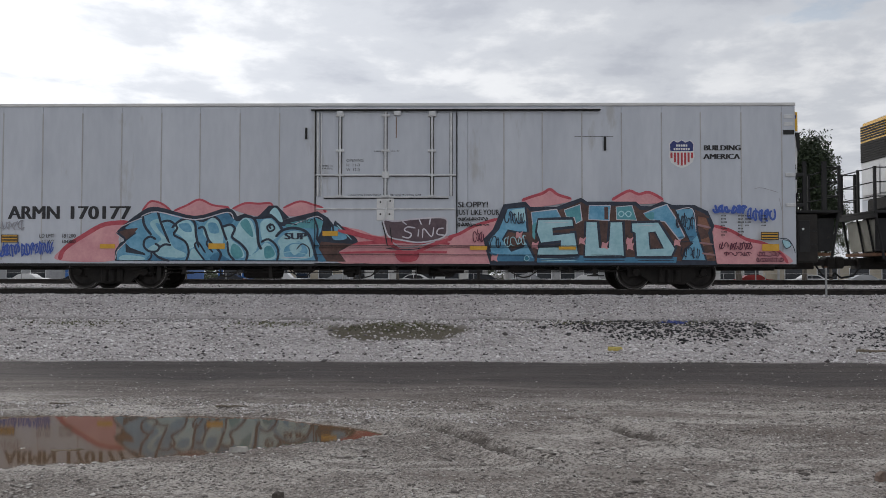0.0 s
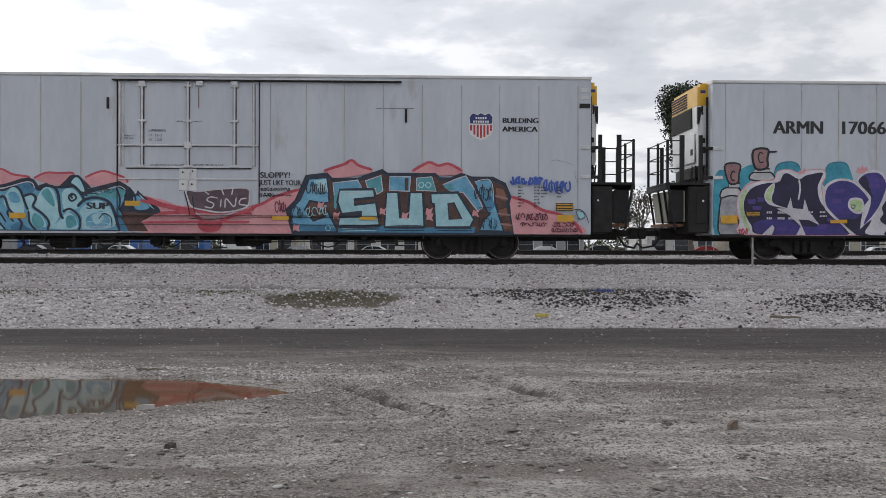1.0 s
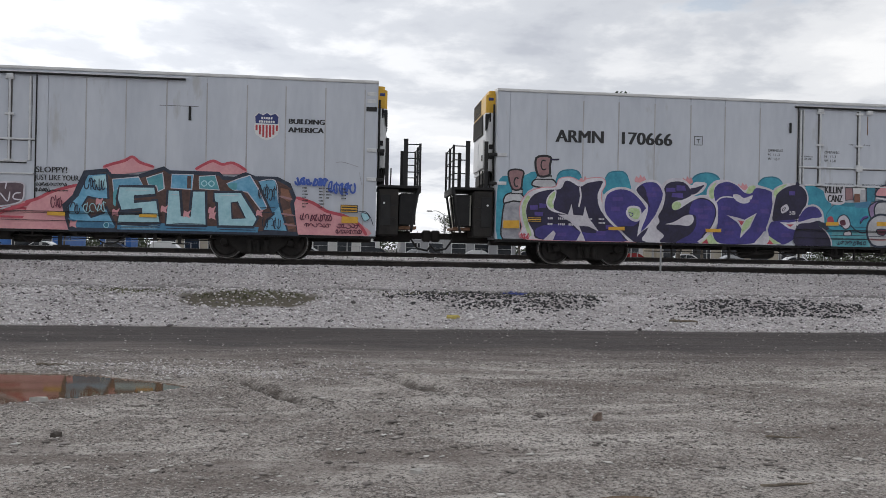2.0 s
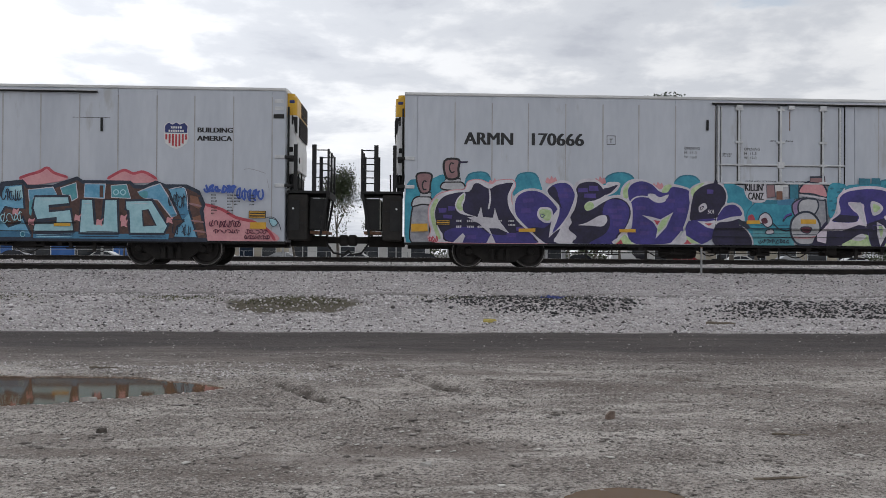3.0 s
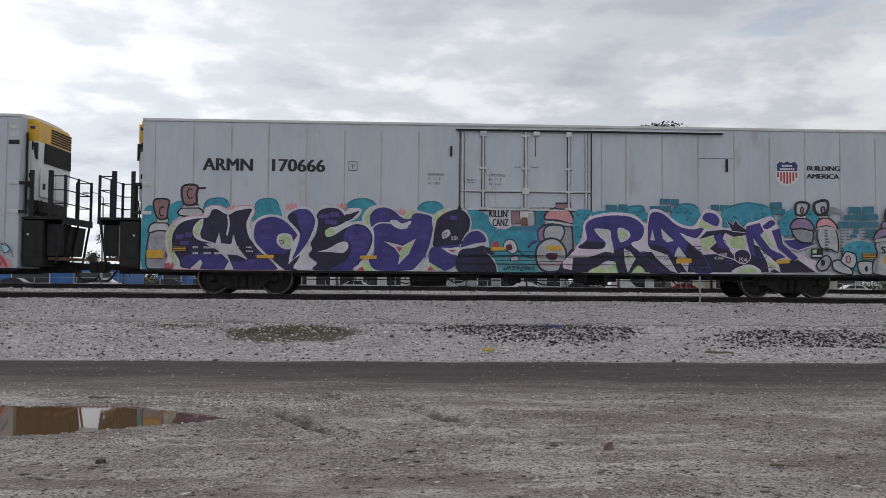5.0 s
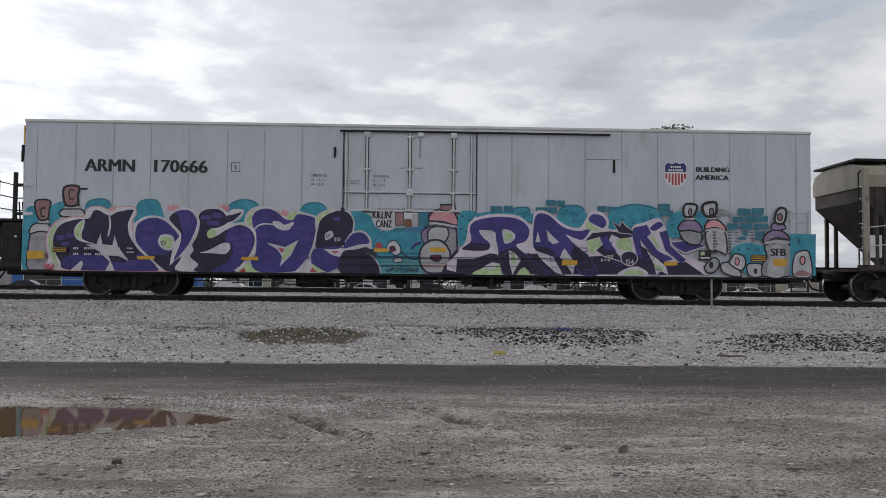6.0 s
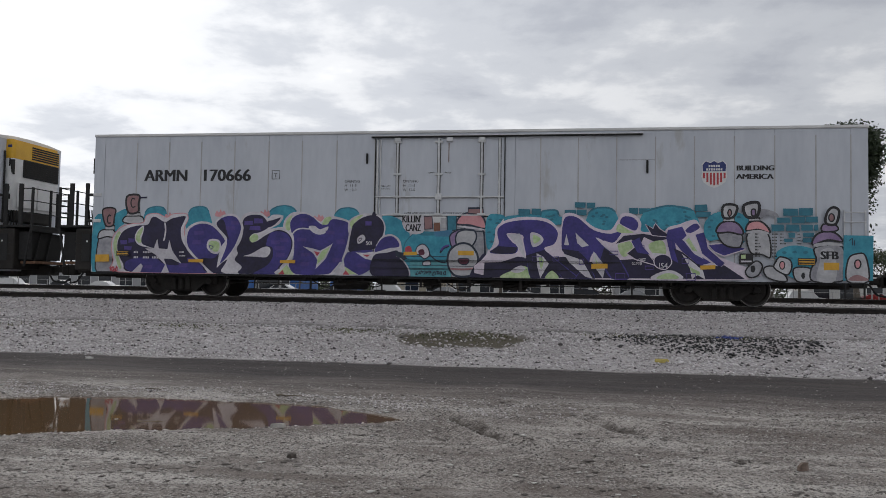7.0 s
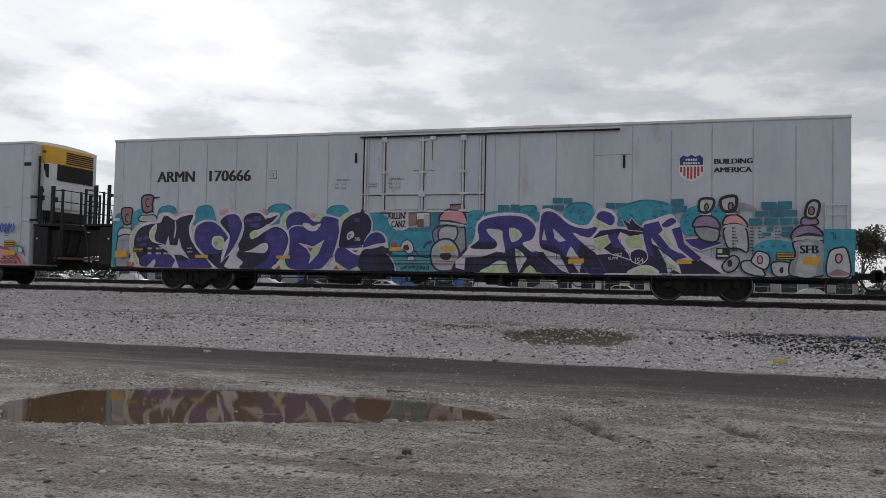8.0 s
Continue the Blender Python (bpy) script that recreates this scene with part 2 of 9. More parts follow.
def puddle_depth(x, y):
    """How far inside the puddle's hollow a place lies: 1 deep, 0 on its shore, below 0 on dry ground."""
    far = np.interp(x, (-8.2, -7.3, -5.7, -3.9, -3.1, -2.5, -2.0), (9.55, 10.2, 10.52, 10.4, 10.22, 9.88, 9.5)) + 0.06 * waves(x, y, 5, 0.9)
    near = np.interp(x, (-8.2, -7.5, -7.0, -6.0, -5.2, -4.5, -3.9, -3.3, -2.9, -2.3, -2.0), (8.2, 7.35, 7.22, 7.45, 7.95, 8.18, 8.42, 8.66, 8.94, 9.27, 9.5)) + 0.09 * waves(x, y, 6, 0.7)
    inside = np.minimum(np.minimum(far - y, y - near), np.minimum(x + 8.25, -1.95 - x))
    return np.clip(inside / 0.35, -3, 1)


def terrain(x, y):
    """Height of the ground: dirt lot, sunk puddle, road, ballast bank, second track's bank, flat beyond."""
    wetness = puddle_depth(x, y)
    calm = 1 - 0.55 * smooth(-3, -0.6, wetness)
    lot = smooth(13.6, 12.2, y)
    z = 0.020 * waves(x, y, 1, 2.6, 3) * smooth(16.5, 14.0, y) * calm
    z = z + (0.020 * rubble(x, y, 71, 0.9, 4) + 0.010 * rubble(x, y, 72, 0.2, 2)) * (0.25 + 0.75 * lot) * smooth(16.6, 15.4, y) * calm
    z = z - 0.03 * smooth(0, 0.6, np.minimum(y - 12.2 + 0.25 * waves(x, y, 8, 5), 15.6 - y))
    # wheel ruts running away to the right
    for x0, y0, x1, y1, cut in ((-1.75, 9.75, -0.65, 8.25, 0.10), (0.15, 9.9, 0.62, 9.0, 0.09), (-0.5, 8.0, 0.7, 6.9, 0.03), (0.75, 8.7, 1.7, 7.6, 0.025)):
        t = np.clip(((x - x0) * (x1 - x0) + (y - y0) * (y1 - y0)) / ((x1 - x0) ** 2 + (y1 - y0) ** 2), 0, 1)
        d = np.hypot(x - x0 - t * (x1 - x0), y - y0 - t * (y1 - y0)) + 0.03 * rubble(x, y, 73, 0.3, 2)
        z = z - cut * np.exp(-(d / 0.10) ** 2) + 0.5 * cut * np.exp(-((d - 0.23) / 0.09) ** 2)
    z = z - 0.08 * np.exp(-(((x - 1.45) / 0.48) ** 2 + ((y - 5.12) / 0.36) ** 2) ** 2)
    z = z - 0.062 * smooth(-0.45, 0.5, wetness) + 0.022 * smooth(-0.2, -0.8, wetness) * smooth(-3, -1.5, wetness)
    edge = 0.35 * waves(x, y, 3, 7, 3)
    bank = 0.55 * smooth(16.2 + edge, 19.4 + edge * 0.3, y) + 0.47 * smooth(19.6, 22.6, y)
    second = 0.23 * smooth(26.0, 28.0, y)
    fall = 1.05 * smooth(31.5, 36.0, y)
    return z + bank + second - fall + (0.012 * waves(x, y, 4, 0.7, 3) + 0.02 * rubble(x, y, 74, 1.1, 3)) * smooth(16, 17, y)


DIRT = bpy.data.materials.new("dirt_and_ballast")


def ground_material():
    DIRT.use_nodes = True
    t = DIRT.node_tree
    b = t.nodes["Principled BSDF"]
    co = t.nodes.new("ShaderNodeTexCoord")
    sep = t.nodes.new("ShaderNodeSeparateXYZ")
    t.links.new(co.outputs["Object"], sep.inputs[0])

    def nz(scale, detail=5, rough=0.6, stretch=None):
        n = t.nodes.new("ShaderNodeTexNoise")
        n.inputs["Scale"].default_value, n.inputs["Detail"].default_value, n.inputs["Roughness"].default_value = scale, detail, rough
        if stretch:
            mp = t.nodes.new("ShaderNodeMapping")
            mp.inputs["Scale"].default_value = stretch
            t.links.new(co.outputs["Object"], mp.inputs[0])
            t.links.new(mp.outputs[0], n.inputs["Vector"])
        else:
            t.links.new(co.outputs["Object"], n.inputs["Vector"])
        return n.outputs["Fac"]

    def mth(op, a, c, clamp=False):
        n = t.nodes.new("ShaderNodeMath")
        n.operation, n.use_clamp = op, clamp
        for i, v in enumerate((a, c)):
            if isinstance(v, (int, float)):
                n.inputs[i].default_value = v
            else:
                t.links.new(v, n.inputs[i])
        return n.outputs[0]

    def step(v, lo, hi):
        n = t.nodes.new("ShaderNodeMapRange")
        n.interpolation_type = "SMOOTHSTEP"
        n.inputs["From Min"].default_value, n.inputs["From Max"].default_value = lo, hi
        t.links.new(v, n.inputs["Value"])
        return n.outputs[0]

    def mix(f, a, c):
        n = t.nodes.new("ShaderNodeMix")
        n.data_type = "RGBA"
        for k, v in (("Factor", f), ("A", a), ("B", c)):
            if isinstance(v, (int, float)):
                n.inputs[k].default_value = v
            elif isinstance(v, tuple):
                n.inputs[k].default_value = (*v, 1)
            else:
                t.links.new(v, n.inputs[k])
        return n.outputs["Result"]

    x, y = sep.outputs[0], sep.outputs[1]
    grit = nz(38, 4, 0.7)
    clods = nz(9, 8, 0.72)
    mott = nz(0.8, 7, 0.64)
    streak = nz(1.0, 6, 0.62, (0.35, 2.0, 1))
    dirt = mix(step(mott, 0.38, 0.62), (0.235, 0.200, 0.178), (0.45, 0.405, 0.37))
    dirt = mix(mth("MULTIPLY", step(streak, 0.50, 0.62), 0.9), dirt, (0.60, 0.555, 0.515))
    dirt = mix(mth("MULTIPLY", step(clods, 0.47, 0.38), 0.7), dirt, (0.105, 0.09, 0.079))
    dirt = mix(mth("MULTIPLY", step(clods, 0.56, 0.66), 0.6), dirt, (0.62, 0.58, 0.54))
    dirt = mix(mth("MULTIPLY", step(grit, 0.54, 0.61), 0.55), dirt, (0.66, 0.62, 0.58))
    dirt = mix(mth("MULTIPLY", step(grit, 0.47, 0.40), 0.75), dirt, (0.05, 0.044, 0.038))
    wet = nz(0.4, 6, 0.62, (0.6, 1.5, 1))
    dirt = mix(mth("MULTIPLY", step(wet, 0.51, 0.58), 0.6), dirt, (0.165, 0.132, 0.113))
    # shade of the two deeper ruts, put into the colour as darker earth
    for x0, y0, x1, y1 in ((-1.75, 9.75, -0.65, 8.25), (0.15, 9.9, 0.62, 9.0)):
        run = math.hypot(x1 - x0, y1 - y0)
        ux, uy = (x1 - x0) / run, (y1 - y0) / run
        ax, ay = mth("SUBTRACT", x, x0), mth("SUBTRACT", y, y0)
        along = mth("ADD", mth("MULTIPLY", ax, ux), mth("MULTIPLY", ay, uy))
        across = mth("ABSOLUTE", mth("ADD", mth("SUBTRACT", mth("MULTIPLY", ax, uy), mth("MULTIPLY", ay, ux)), mth("MULTIPLY", mth("SUBTRACT", nz(3.0, 5), 0.5), 0.3)), 0.0)
        rut_shade = mth("MULTIPLY", step(across, 0.17, 0.06), mth("MULTIPLY", step(along, -0.1, 0.25), step(along, run + 0.1, run - 0.4)))
        dirt = mix(mth("MULTIPLY", rut_shade, 0.85), dirt, (0.085, 0.068, 0.057))
    # damp, packed road: smooth and near black along the bank, browner and gravelly towards the lot
    yw = mth("ADD", mth("ADD", y, mth("MULTIPLY", x, 0.05)), mth("MULTIPLY", mth("SUBTRACT", nz(0.3, 5), 0.5), 2.2))
    foot = step(mth("ADD", y, mth("MULTIPLY", mth("SUBTRACT", nz(0.5, 5), 0.5), 0.9)), 16.25, 15.95)
    road = mth("MULTIPLY", step(yw, 11.2, 12.2), foot)
    smooth_road = mth("MULTIPLY", step(yw, 12.9, 13.7), foot)
    tracks = nz(2.4, 6, 0.6, (0.12, 1.6, 1))
    gravelly = mix(step(tracks, 0.4, 0.62), (0.10, 0.077, 0.067), (0.19, 0.158, 0.142))
    gravelly = mix(mth("MULTIPLY", step(grit, 0.55, 0.62), 0.7), gravelly, (0.34, 0.315, 0.29))
    gravelly = mix(mth("MULTIPLY", step(grit, 0.46, 0.40), 0.7), gravelly, (0.035, 0.03, 0.027))
    packed = mix(step(tracks, 0.4, 0.66), (0.055, 0.044, 0.041), (0.093, 0.076, 0.070))
    packed = mix(mth("MULTIPLY", step(grit, 0.62, 0.68), 0.5), packed, (0.17, 0.155, 0.145))
    col = mix(road, dirt, mix(smooth_road, gravelly, packed))
    # fines of the ballast bank
    bank = mth("SUBTRACT", 1.0, foot)
    bank = mth("MULTIPLY", bank, step(y, 14.5, 15.5))
    stone = mix(step(mott, 0.35, 0.65), (0.44, 0.405, 0.40), (0.60, 0.56, 0.555))
    stone = mix(mth("MULTIPLY", step(nz(14, 3), 0.47, 0.38), 0.6), stone, (0.16, 0.148, 0.142))
    col = mix(bank, col, stone)
    bench_y = mth("ADD", y, mth("MULTIPLY", mth("SUBTRACT", nz(0.35, 5), 0.5), 1.6))
    bench = mth("MULTIPLY", step(bench_y, 19.0, 19.4), step(bench_y, 20.2, 19.8))
    col = mix(mth("MULTIPLY", bench, 0.75), col, (0.17, 0.155, 0.145))
    px, py = mth("DIVIDE", mth("ADD", x, 2.6), 1.5), mth("DIVIDE", mth("SUBTRACT", y, 18.4), 0.75)
    d = mth("ADD", mth("MULTIPLY", px, px), mth("MULTIPLY", py, py))
    col = mix(step(mth("ADD", d, mth("MULTIPLY", mth("SUBTRACT", mott, 0.5), 2.0)), 1.2, 0.6), col, (0.125, 0.108, 0.078))
    col = mix(step(y, 33.0, 36.0), col, (0.11, 0.105, 0.10))
    t.links.new(col, b.inputs["Base Color"])
    damp = mix(road, (0.88, 0.88, 0.88), (0.7, 0.7, 0.7))
    t.links.new(damp, b.inputs["Roughness"])
    bp = t.nodes.new("ShaderNodeBump")
    bp.inputs["Strength"].default_value, bp.inputs["Distance"].default_value = 1.0, 0.05
    t.links.new(mth("ADD", mth("MULTIPLY", grit, 0.55), clods), bp.inputs["Height"])
    t.links.new(bp.outputs[0], b.inputs["Normal"])


ground_material()


def axis(*spans):
    out = []
    for a, b, stepsize in spans:
        out += list(np.arange(a, b, stepsize))
    return np.array(out + [spans[-1][1]])


def build_ground():
    xs = axis((-2500, -300, 550), (-300, -40, 26), (-40, -27, 1.0), (-27, -13, 0.14), (-13, -9, 0.08), (-9, 7, 0.045), (7, 18, 0.09), (18, 44, 1.0), (44, 300, 32), (300, 2500, 550))
    ys = axis((-2500, -200, 575), (-200, -10, 19), (-10, 4, 1.0), (4, 11.5, 0.045), (11.5, 24, 0.09), (24, 37, 0.25), (37, 140, 8), (140, 3000, 286))
    gx, gy = np.meshgrid(xs, ys)
    gz = terrain(gx, gy)
    co = np.stack([gx, gy, gz], -1).reshape(-1, 3)
    nx, ny = len(xs), len(ys)
    i = np.arange(nx * ny).reshape(ny, nx)
    quads = np.stack([i[:-1, :-1], i[:-1, 1:], i[1:, 1:], i[1:, :-1]], -1).reshape(-1, 4)
    me = bpy.data.meshes.new("ground")
    me.vertices.add(len(co))
    me.vertices.foreach_set("co", co.ravel())
    me.loops.add(quads.size)
    me.loops.foreach_set("vertex_index", quads.ravel())
    me.polygons.add(len(quads))
    me.polygons.foreach_set("loop_start", np.arange(0, quads.size, 4))
    me.polygons.foreach_set("use_smooth", np.ones(len(quads), bool))
    me.update(calc_edges=True)
    me.materials.append(DIRT)
    tagged(new("ground", me), "gravelly dirt lot with damp road and ballast bank", "ground", kind="structure")


build_ground()

WATER = bpy.data.materials.new("muddy_water")
WATER.use_nodes = True
wb = WATER.node_tree.nodes["Principled BSDF"]
wb.inputs["Base Color"].default_value = (0.135, 0.082, 0.043, 1)
wb.inputs["Roughness"].default_value = 0.04
wb.inputs["IOR"].default_value = 1.33
wb.inputs["Specular Tint"].default_value = (0.58, 0.49, 0.32, 1)
w_noise = WATER.node_tree.nodes.new("ShaderNodeTexNoise")
w_noise.inputs["Scale"].default_value = 2.5
w_bump = WATER.node_tree.nodes.new("ShaderNodeBump")
w_bump.inputs["Strength"].default_value, w_bump.inputs["Distance"].default_value = 0.02, 0.02
WATER.node_tree.links.new(w_noise.outputs["Fac"], w_bump.inputs["Height"])
WATER.node_tree.links.new(w_bump.outputs[0], wb.inputs["Normal"])


def build_puddle():
    """Sheet of water that reaches a hand's width under the shores."""
    xs = [-8.5 + 0.21 * k for k in range(32)]
    far = np.interp(xs, (-8.5, -8.2, -7.3, -5.7, -3.9, -3.1, -2.5, -1.9), (9.6, 9.75, 10.4, 10.72, 10.6, 10.42, 10.05, 9.6))
    near = np.interp(xs, (-8.5, -8.2, -7.5, -7.0, -6.0, -5.2, -4.5, -3.9, -3.3, -2.9, -2.3, -1.9), (8.3, 7.9, 7.1, 7.0, 7.22, 7.72, 7.96, 8.2, 8.44, 8.72, 9.08, 9.4))
    bm = bmesh.new()
    a = [bm.verts.new((x, y, -0.022)) for x, y in zip(xs, near)]
    b = [bm.verts.new((x, y, -0.022)) for x, y in zip(xs, far)]
    for k in range(len(xs) - 1):
        bm.faces.new((a[k], a[k + 1], b[k + 1], b[k]))
    me = mesh_of(bm, "puddle", WATER)
    tagged(new("puddle", me), "brown muddy rain puddle reflecting the passing train", "puddle", kind="structure")


build_puddle()


def build_small_puddle():
    bm = bmesh.new()
    bm.faces.new([bm.verts.new((1.45 + 0.62 * math.cos(a), 5.12 + 0.46 * math.sin(a), -0.034)) for a in (2 * math.pi * k / 24 for k in range(24))])
    tagged(new("small_puddle", mesh_of(bm, "small_puddle", WATER)), "small shallow muddy puddle in the dirt", "puddle", kind="structure")


build_small_puddle()


def stones(name, xs, ys, sizes, lift, material, label, seed, flat=0.6, kind="stuff", category="gravel"):
    """Loose stones, eight faces each, resting on the ground, all in one mesh."""
    r = np.random.RandomState(seed)
    n = len(xs)
    base = np.array([[1, 0, 0], [0, 1, 0], [-1, 0, 0], [0, -1, 0], [0, 0, 1], [0, 0, -1]], float)
    v = base[None] * r.uniform(0.6, 1.25, (n, 6, 1)) + r.uniform(-0.25, 0.25, (n, 6, 3))
    v[:, :, 2] *= flat
    a = r.uniform(0, 6.28, n)
    c, s = np.cos(a), np.sin(a)
    vx, vy = v[:, :, 0] * c[:, None] - v[:, :, 1] * s[:, None], v[:, :, 0] * s[:, None] + v[:, :, 1] * c[:, None]
    tilt = r.uniform(-0.5, 0.5, n)
    v = np.stack([vx, vy, v[:, :, 2] + vx * tilt[:, None] * flat], -1) * sizes[:, None, None]
    v += np.stack([xs, ys, terrain(xs, ys) + lift * sizes], -1)[:, None]
    f = np.array([[0, 1, 4], [1, 2, 4], [2, 3, 4], [3, 0, 4], [1, 0, 5], [2, 1, 5], [3, 2, 5], [0, 3, 5]])
    tris = (f[None] + 6 * np.arange(n)[:, None, None]).reshape(-1, 3)
    me = bpy.data.meshes.new(name)
    me.vertices.add(6 * n)
    me.vertices.foreach_set("co", v.ravel())
    me.loops.add(tris.size)
    me.loops.foreach_set("vertex_index", tris.ravel())
    me.polygons.add(len(tris))
    me.polygons.foreach_set("loop_start", np.arange(0, tris.size, 3))
    me.update(calc_edges=True)
    me.materials.append(material)
    return tagged(new(name, me), label, category, kind=kind)


def stone_material(name, tones, rough=0.9):
    m = bpy.data.materials.new(name)
    m.use_nodes = True
    t = m.node_tree
    b = t.nodes["Principled BSDF"]
    b.inputs["Roughness"].default_value = rough
    g = t.nodes.new("ShaderNodeNewGeometry")
    col = ramp(t, g.outputs["Random Per Island"], tones, "LINEAR")
    n = t.nodes.new("ShaderNodeTexNoise")
    n.inputs["Scale"].default_value = 45
    mx = t.nodes.new("ShaderNodeMix")
    mx.data_type, mx.blend_type = "RGBA", "MULTIPLY"
    mx.inputs["Factor"].default_value = 0.6
    t.links.new(col, mx.inputs["A"])
    t.links.new(ramp(t, n.outputs["Fac"], [(0.3, (0.6, 0.6, 0.6)), (0.7, (1, 1, 1))]), mx.inputs["B"])
    t.links.new(mx.outputs["Result"], b.inputs["Base Color"])
    return m


BALLAST = stone_material("ballast_stone", [(0.0, (0.10, 0.088, 0.086)), (0.07, (0.16, 0.143, 0.14)), (0.13, (0.54, 0.495, 0.49)), (0.5, (0.72, 0.675, 0.672)), (1.0, (0.88, 0.845, 0.842))])
PEBBLE = stone_material("lot_pebble", [(0.0, (0.11, 0.096, 0.087)), (0.25, (0.29, 0.26, 0.238)), (0.75, (0.52, 0.48, 0.445)), (1.0, (0.76, 0.73, 0.69))])
BLUE_STONE = stone_material('blue_splashed_stone', [(0.0, (0.02, 0.04, 0.22)), (1.0, (0.10, 0.14, 0.45))])
CHIP = stone_material('slate_chip', [(0.0, (0.13, 0.113, 0.102)), (0.3, (0.28, 0.25, 0.23)), (0.8, (0.48, 0.44, 0.41)), (1.0, (0.74, 0.71, 0.67))])
OILED = stone_material("oil_stained_stone", [(0.0, (0.012, 0.012, 0.013)), (0.6, (0.035, 0.034, 0.036)), (1.0, (0.12, 0.115, 0.11))], 0.6)


def build_stones():
    r = np.random.RandomState(11)
    n = 175000
    x, y = r.uniform(-27, 20, n), 16.0 + (r.uniform(0, 1, n) ** 0.85) * 11.8
    edge = 0.35 * waves(x, y, 3, 7, 3)
    keep = (y > 16.3 + edge + r.uniform(-0.5, 0.5, n)) & ~((np.abs(y - 19.75) < 0.4) & (r.uniform(0, 1, n) < 0.85))
    for cx, cy, rx, ry in ((-2.6, 18.4, 1.5, 0.7), (-9.5, 18.8, 1.8, 0.3), (-5.3, 18.9, 1.2, 0.3)):
        d = ((x - cx) / rx) ** 2 + ((y - cy) / ry) ** 2 + 0.4 * waves(x, y, 22, 1.0)
        keep &= ~((d < 1) & (r.uniform(0, 1, n) < 0.8))
    x, y = x[keep], y[keep]
    size = r.uniform(0.016, 0.042, len(x)) * np.where(r.uniform(0, 1, len(x)) < 0.10, 1.6, 1.0) * np.where(y < 19.3, 0.98, 0.85)
    # oil-dark stretches beside the rails
    oily = np.zeros(len(x), bool)
    for cx, cy, rx, ry in ((3.0, 18.6, 2.3, 0.95), (9.2, 18.1, 2.5, 0.7)):
        d = ((x - cx) / rx) ** 2 + ((y - cy) / ry) ** 2 + 0.5 * waves(x, y, 21, 0.8)
        oily |= (d < 1) & (r.uniform(0, 1, len(x)) < 0.84)
    stones("ballast", x[~oily], y[~oily], size[~oily], 0.25, BALLAST, "pale crushed-stone ballast heaped along the track", 12)
    stones("oily_ballast", x[oily], y[oily], size[oily], 0.25, OILED, "black oil-stained ballast stones on the bank", 13)
    pick = r.uniform(0, 1, 90)
    bx, by = 3.44 + r.normal(0, 0.13, 90), 19.1 + r.normal(0, 0.09, 90)
    stones("blue_ballast", bx, by, r.uniform(0.02, 0.04, 90), 0.5, BLUE_STONE, "ballast stones splashed with blue paint", 15)
    n = 26000
    y = 4.2 + r.uniform(0, 1, n) ** 0.8 * 7.4
    x = r.uniform(-1, 1, n) * (1.5 + 0.66 * y) - 0.8
    keep = (puddle_depth(x, y) < -0.1) & (((x - 1.45) / 0.45) ** 2 + ((y - 5.12) / 0.33) ** 2 > 1) & (r.uniform(0, 1, n) < np.clip(0.42 + 1.3 * rubble(x, y * 2.2, 35, 1.9, 3), 0.1, 1))
    stones("slate_chips", x[keep], y[keep], (0.008 + 0.042 * r.uniform(0, 1, n) ** 7)[keep], 0.12, CHIP, "flat grey slate chips lying on dirt", 16, 0.24)
    # pale shore gravel between the puddle and the road, and along its near bank
    n = 42000
    x, y = r.uniform(-13, 3, n), r.uniform(6.5, 12.4, n)
    d = puddle_depth(x, y)
    band = np.where(y > 9.3, np.clip((11.7 - y) / 0.8, 0, 1) * (y > 9.9), np.clip(1 + (d + 0.2) * 1.6, 0, 1) * (d > -0.9)) * np.clip((0.8 - x) / 3.0, 0, 1)
    keep = (d < 0.0) & (r.uniform(0, 1, n) < band * np.clip(0.6 + 0.5 * waves(x, y, 33, 1.1), 0.1, 1))
    stones("shore_gravel", x[keep], y[keep], (0.008 + 0.016 * r.uniform(0, 1, n) ** 2)[keep], 0.25, BALLAST, "pale loose gravel around the puddle", 17, 0.55)
    n = 110000
    y = 4.2 + r.uniform(0, 1, n) ** 0.8 * 12.3
    x = r.uniform(-1, 1, n) * (1.5 + 0.66 * y) - 0.8
    size = 0.004 + 0.011 * r.uniform(0, 1, n) ** 3 + 0.0006 * y
    dens = np.clip(0.5 + 0.9 * rubble(x, y * 1.8, 31, 2.4, 4), 0.06, 1)
    dens = np.where(y > 11.6, dens * 0.35, dens)
    dens = np.where((y > 13.0) & (y < 16.0), dens * 0.12, dens)
    keep = (r.uniform(0, 1, n) < dens) & (puddle_depth(x, y) < 0.05) & (((x - 1.45) / 0.45) ** 2 + ((y - 5.12) / 0.33) ** 2 > 1)
    stones("pebbles", x[keep], y[keep], size[keep], 0.2, PEBBLE, "loose pebbles and slate chips strewn over dirt", 14, 0.45)


build_stones()

# ---------------------------------------------------------------- tracks


def build_rail(y, z, tag):
    """One rail: foot, web, head; polished running surface on top."""
    rail = thing("rail", (0, y, z), "rusty steel rail with " + tag + " head", "rail", "rails")
    prof = [(-0.07, -0.17), (0.07, -0.17), (0.07, -0.158), (0.012, -0.135), (0.010, -0.05), (0.037, -0.036), (0.037, -0.004), (-0.037, -0.004),
            (-0.037, -0.036), (-0.010, -0.05), (-0.012, -0.135), (-0.07, -0.158)]
    part("rail_body", prism(bmesh.new(), prof, -150, 150, "x"), RAIL_SIDE, rail)
    part("running_surface", boxes((-150, 150, -0.034, 0.034, -0.003, 0.0)), RAIL_TOP, rail, "worn bright running surface")


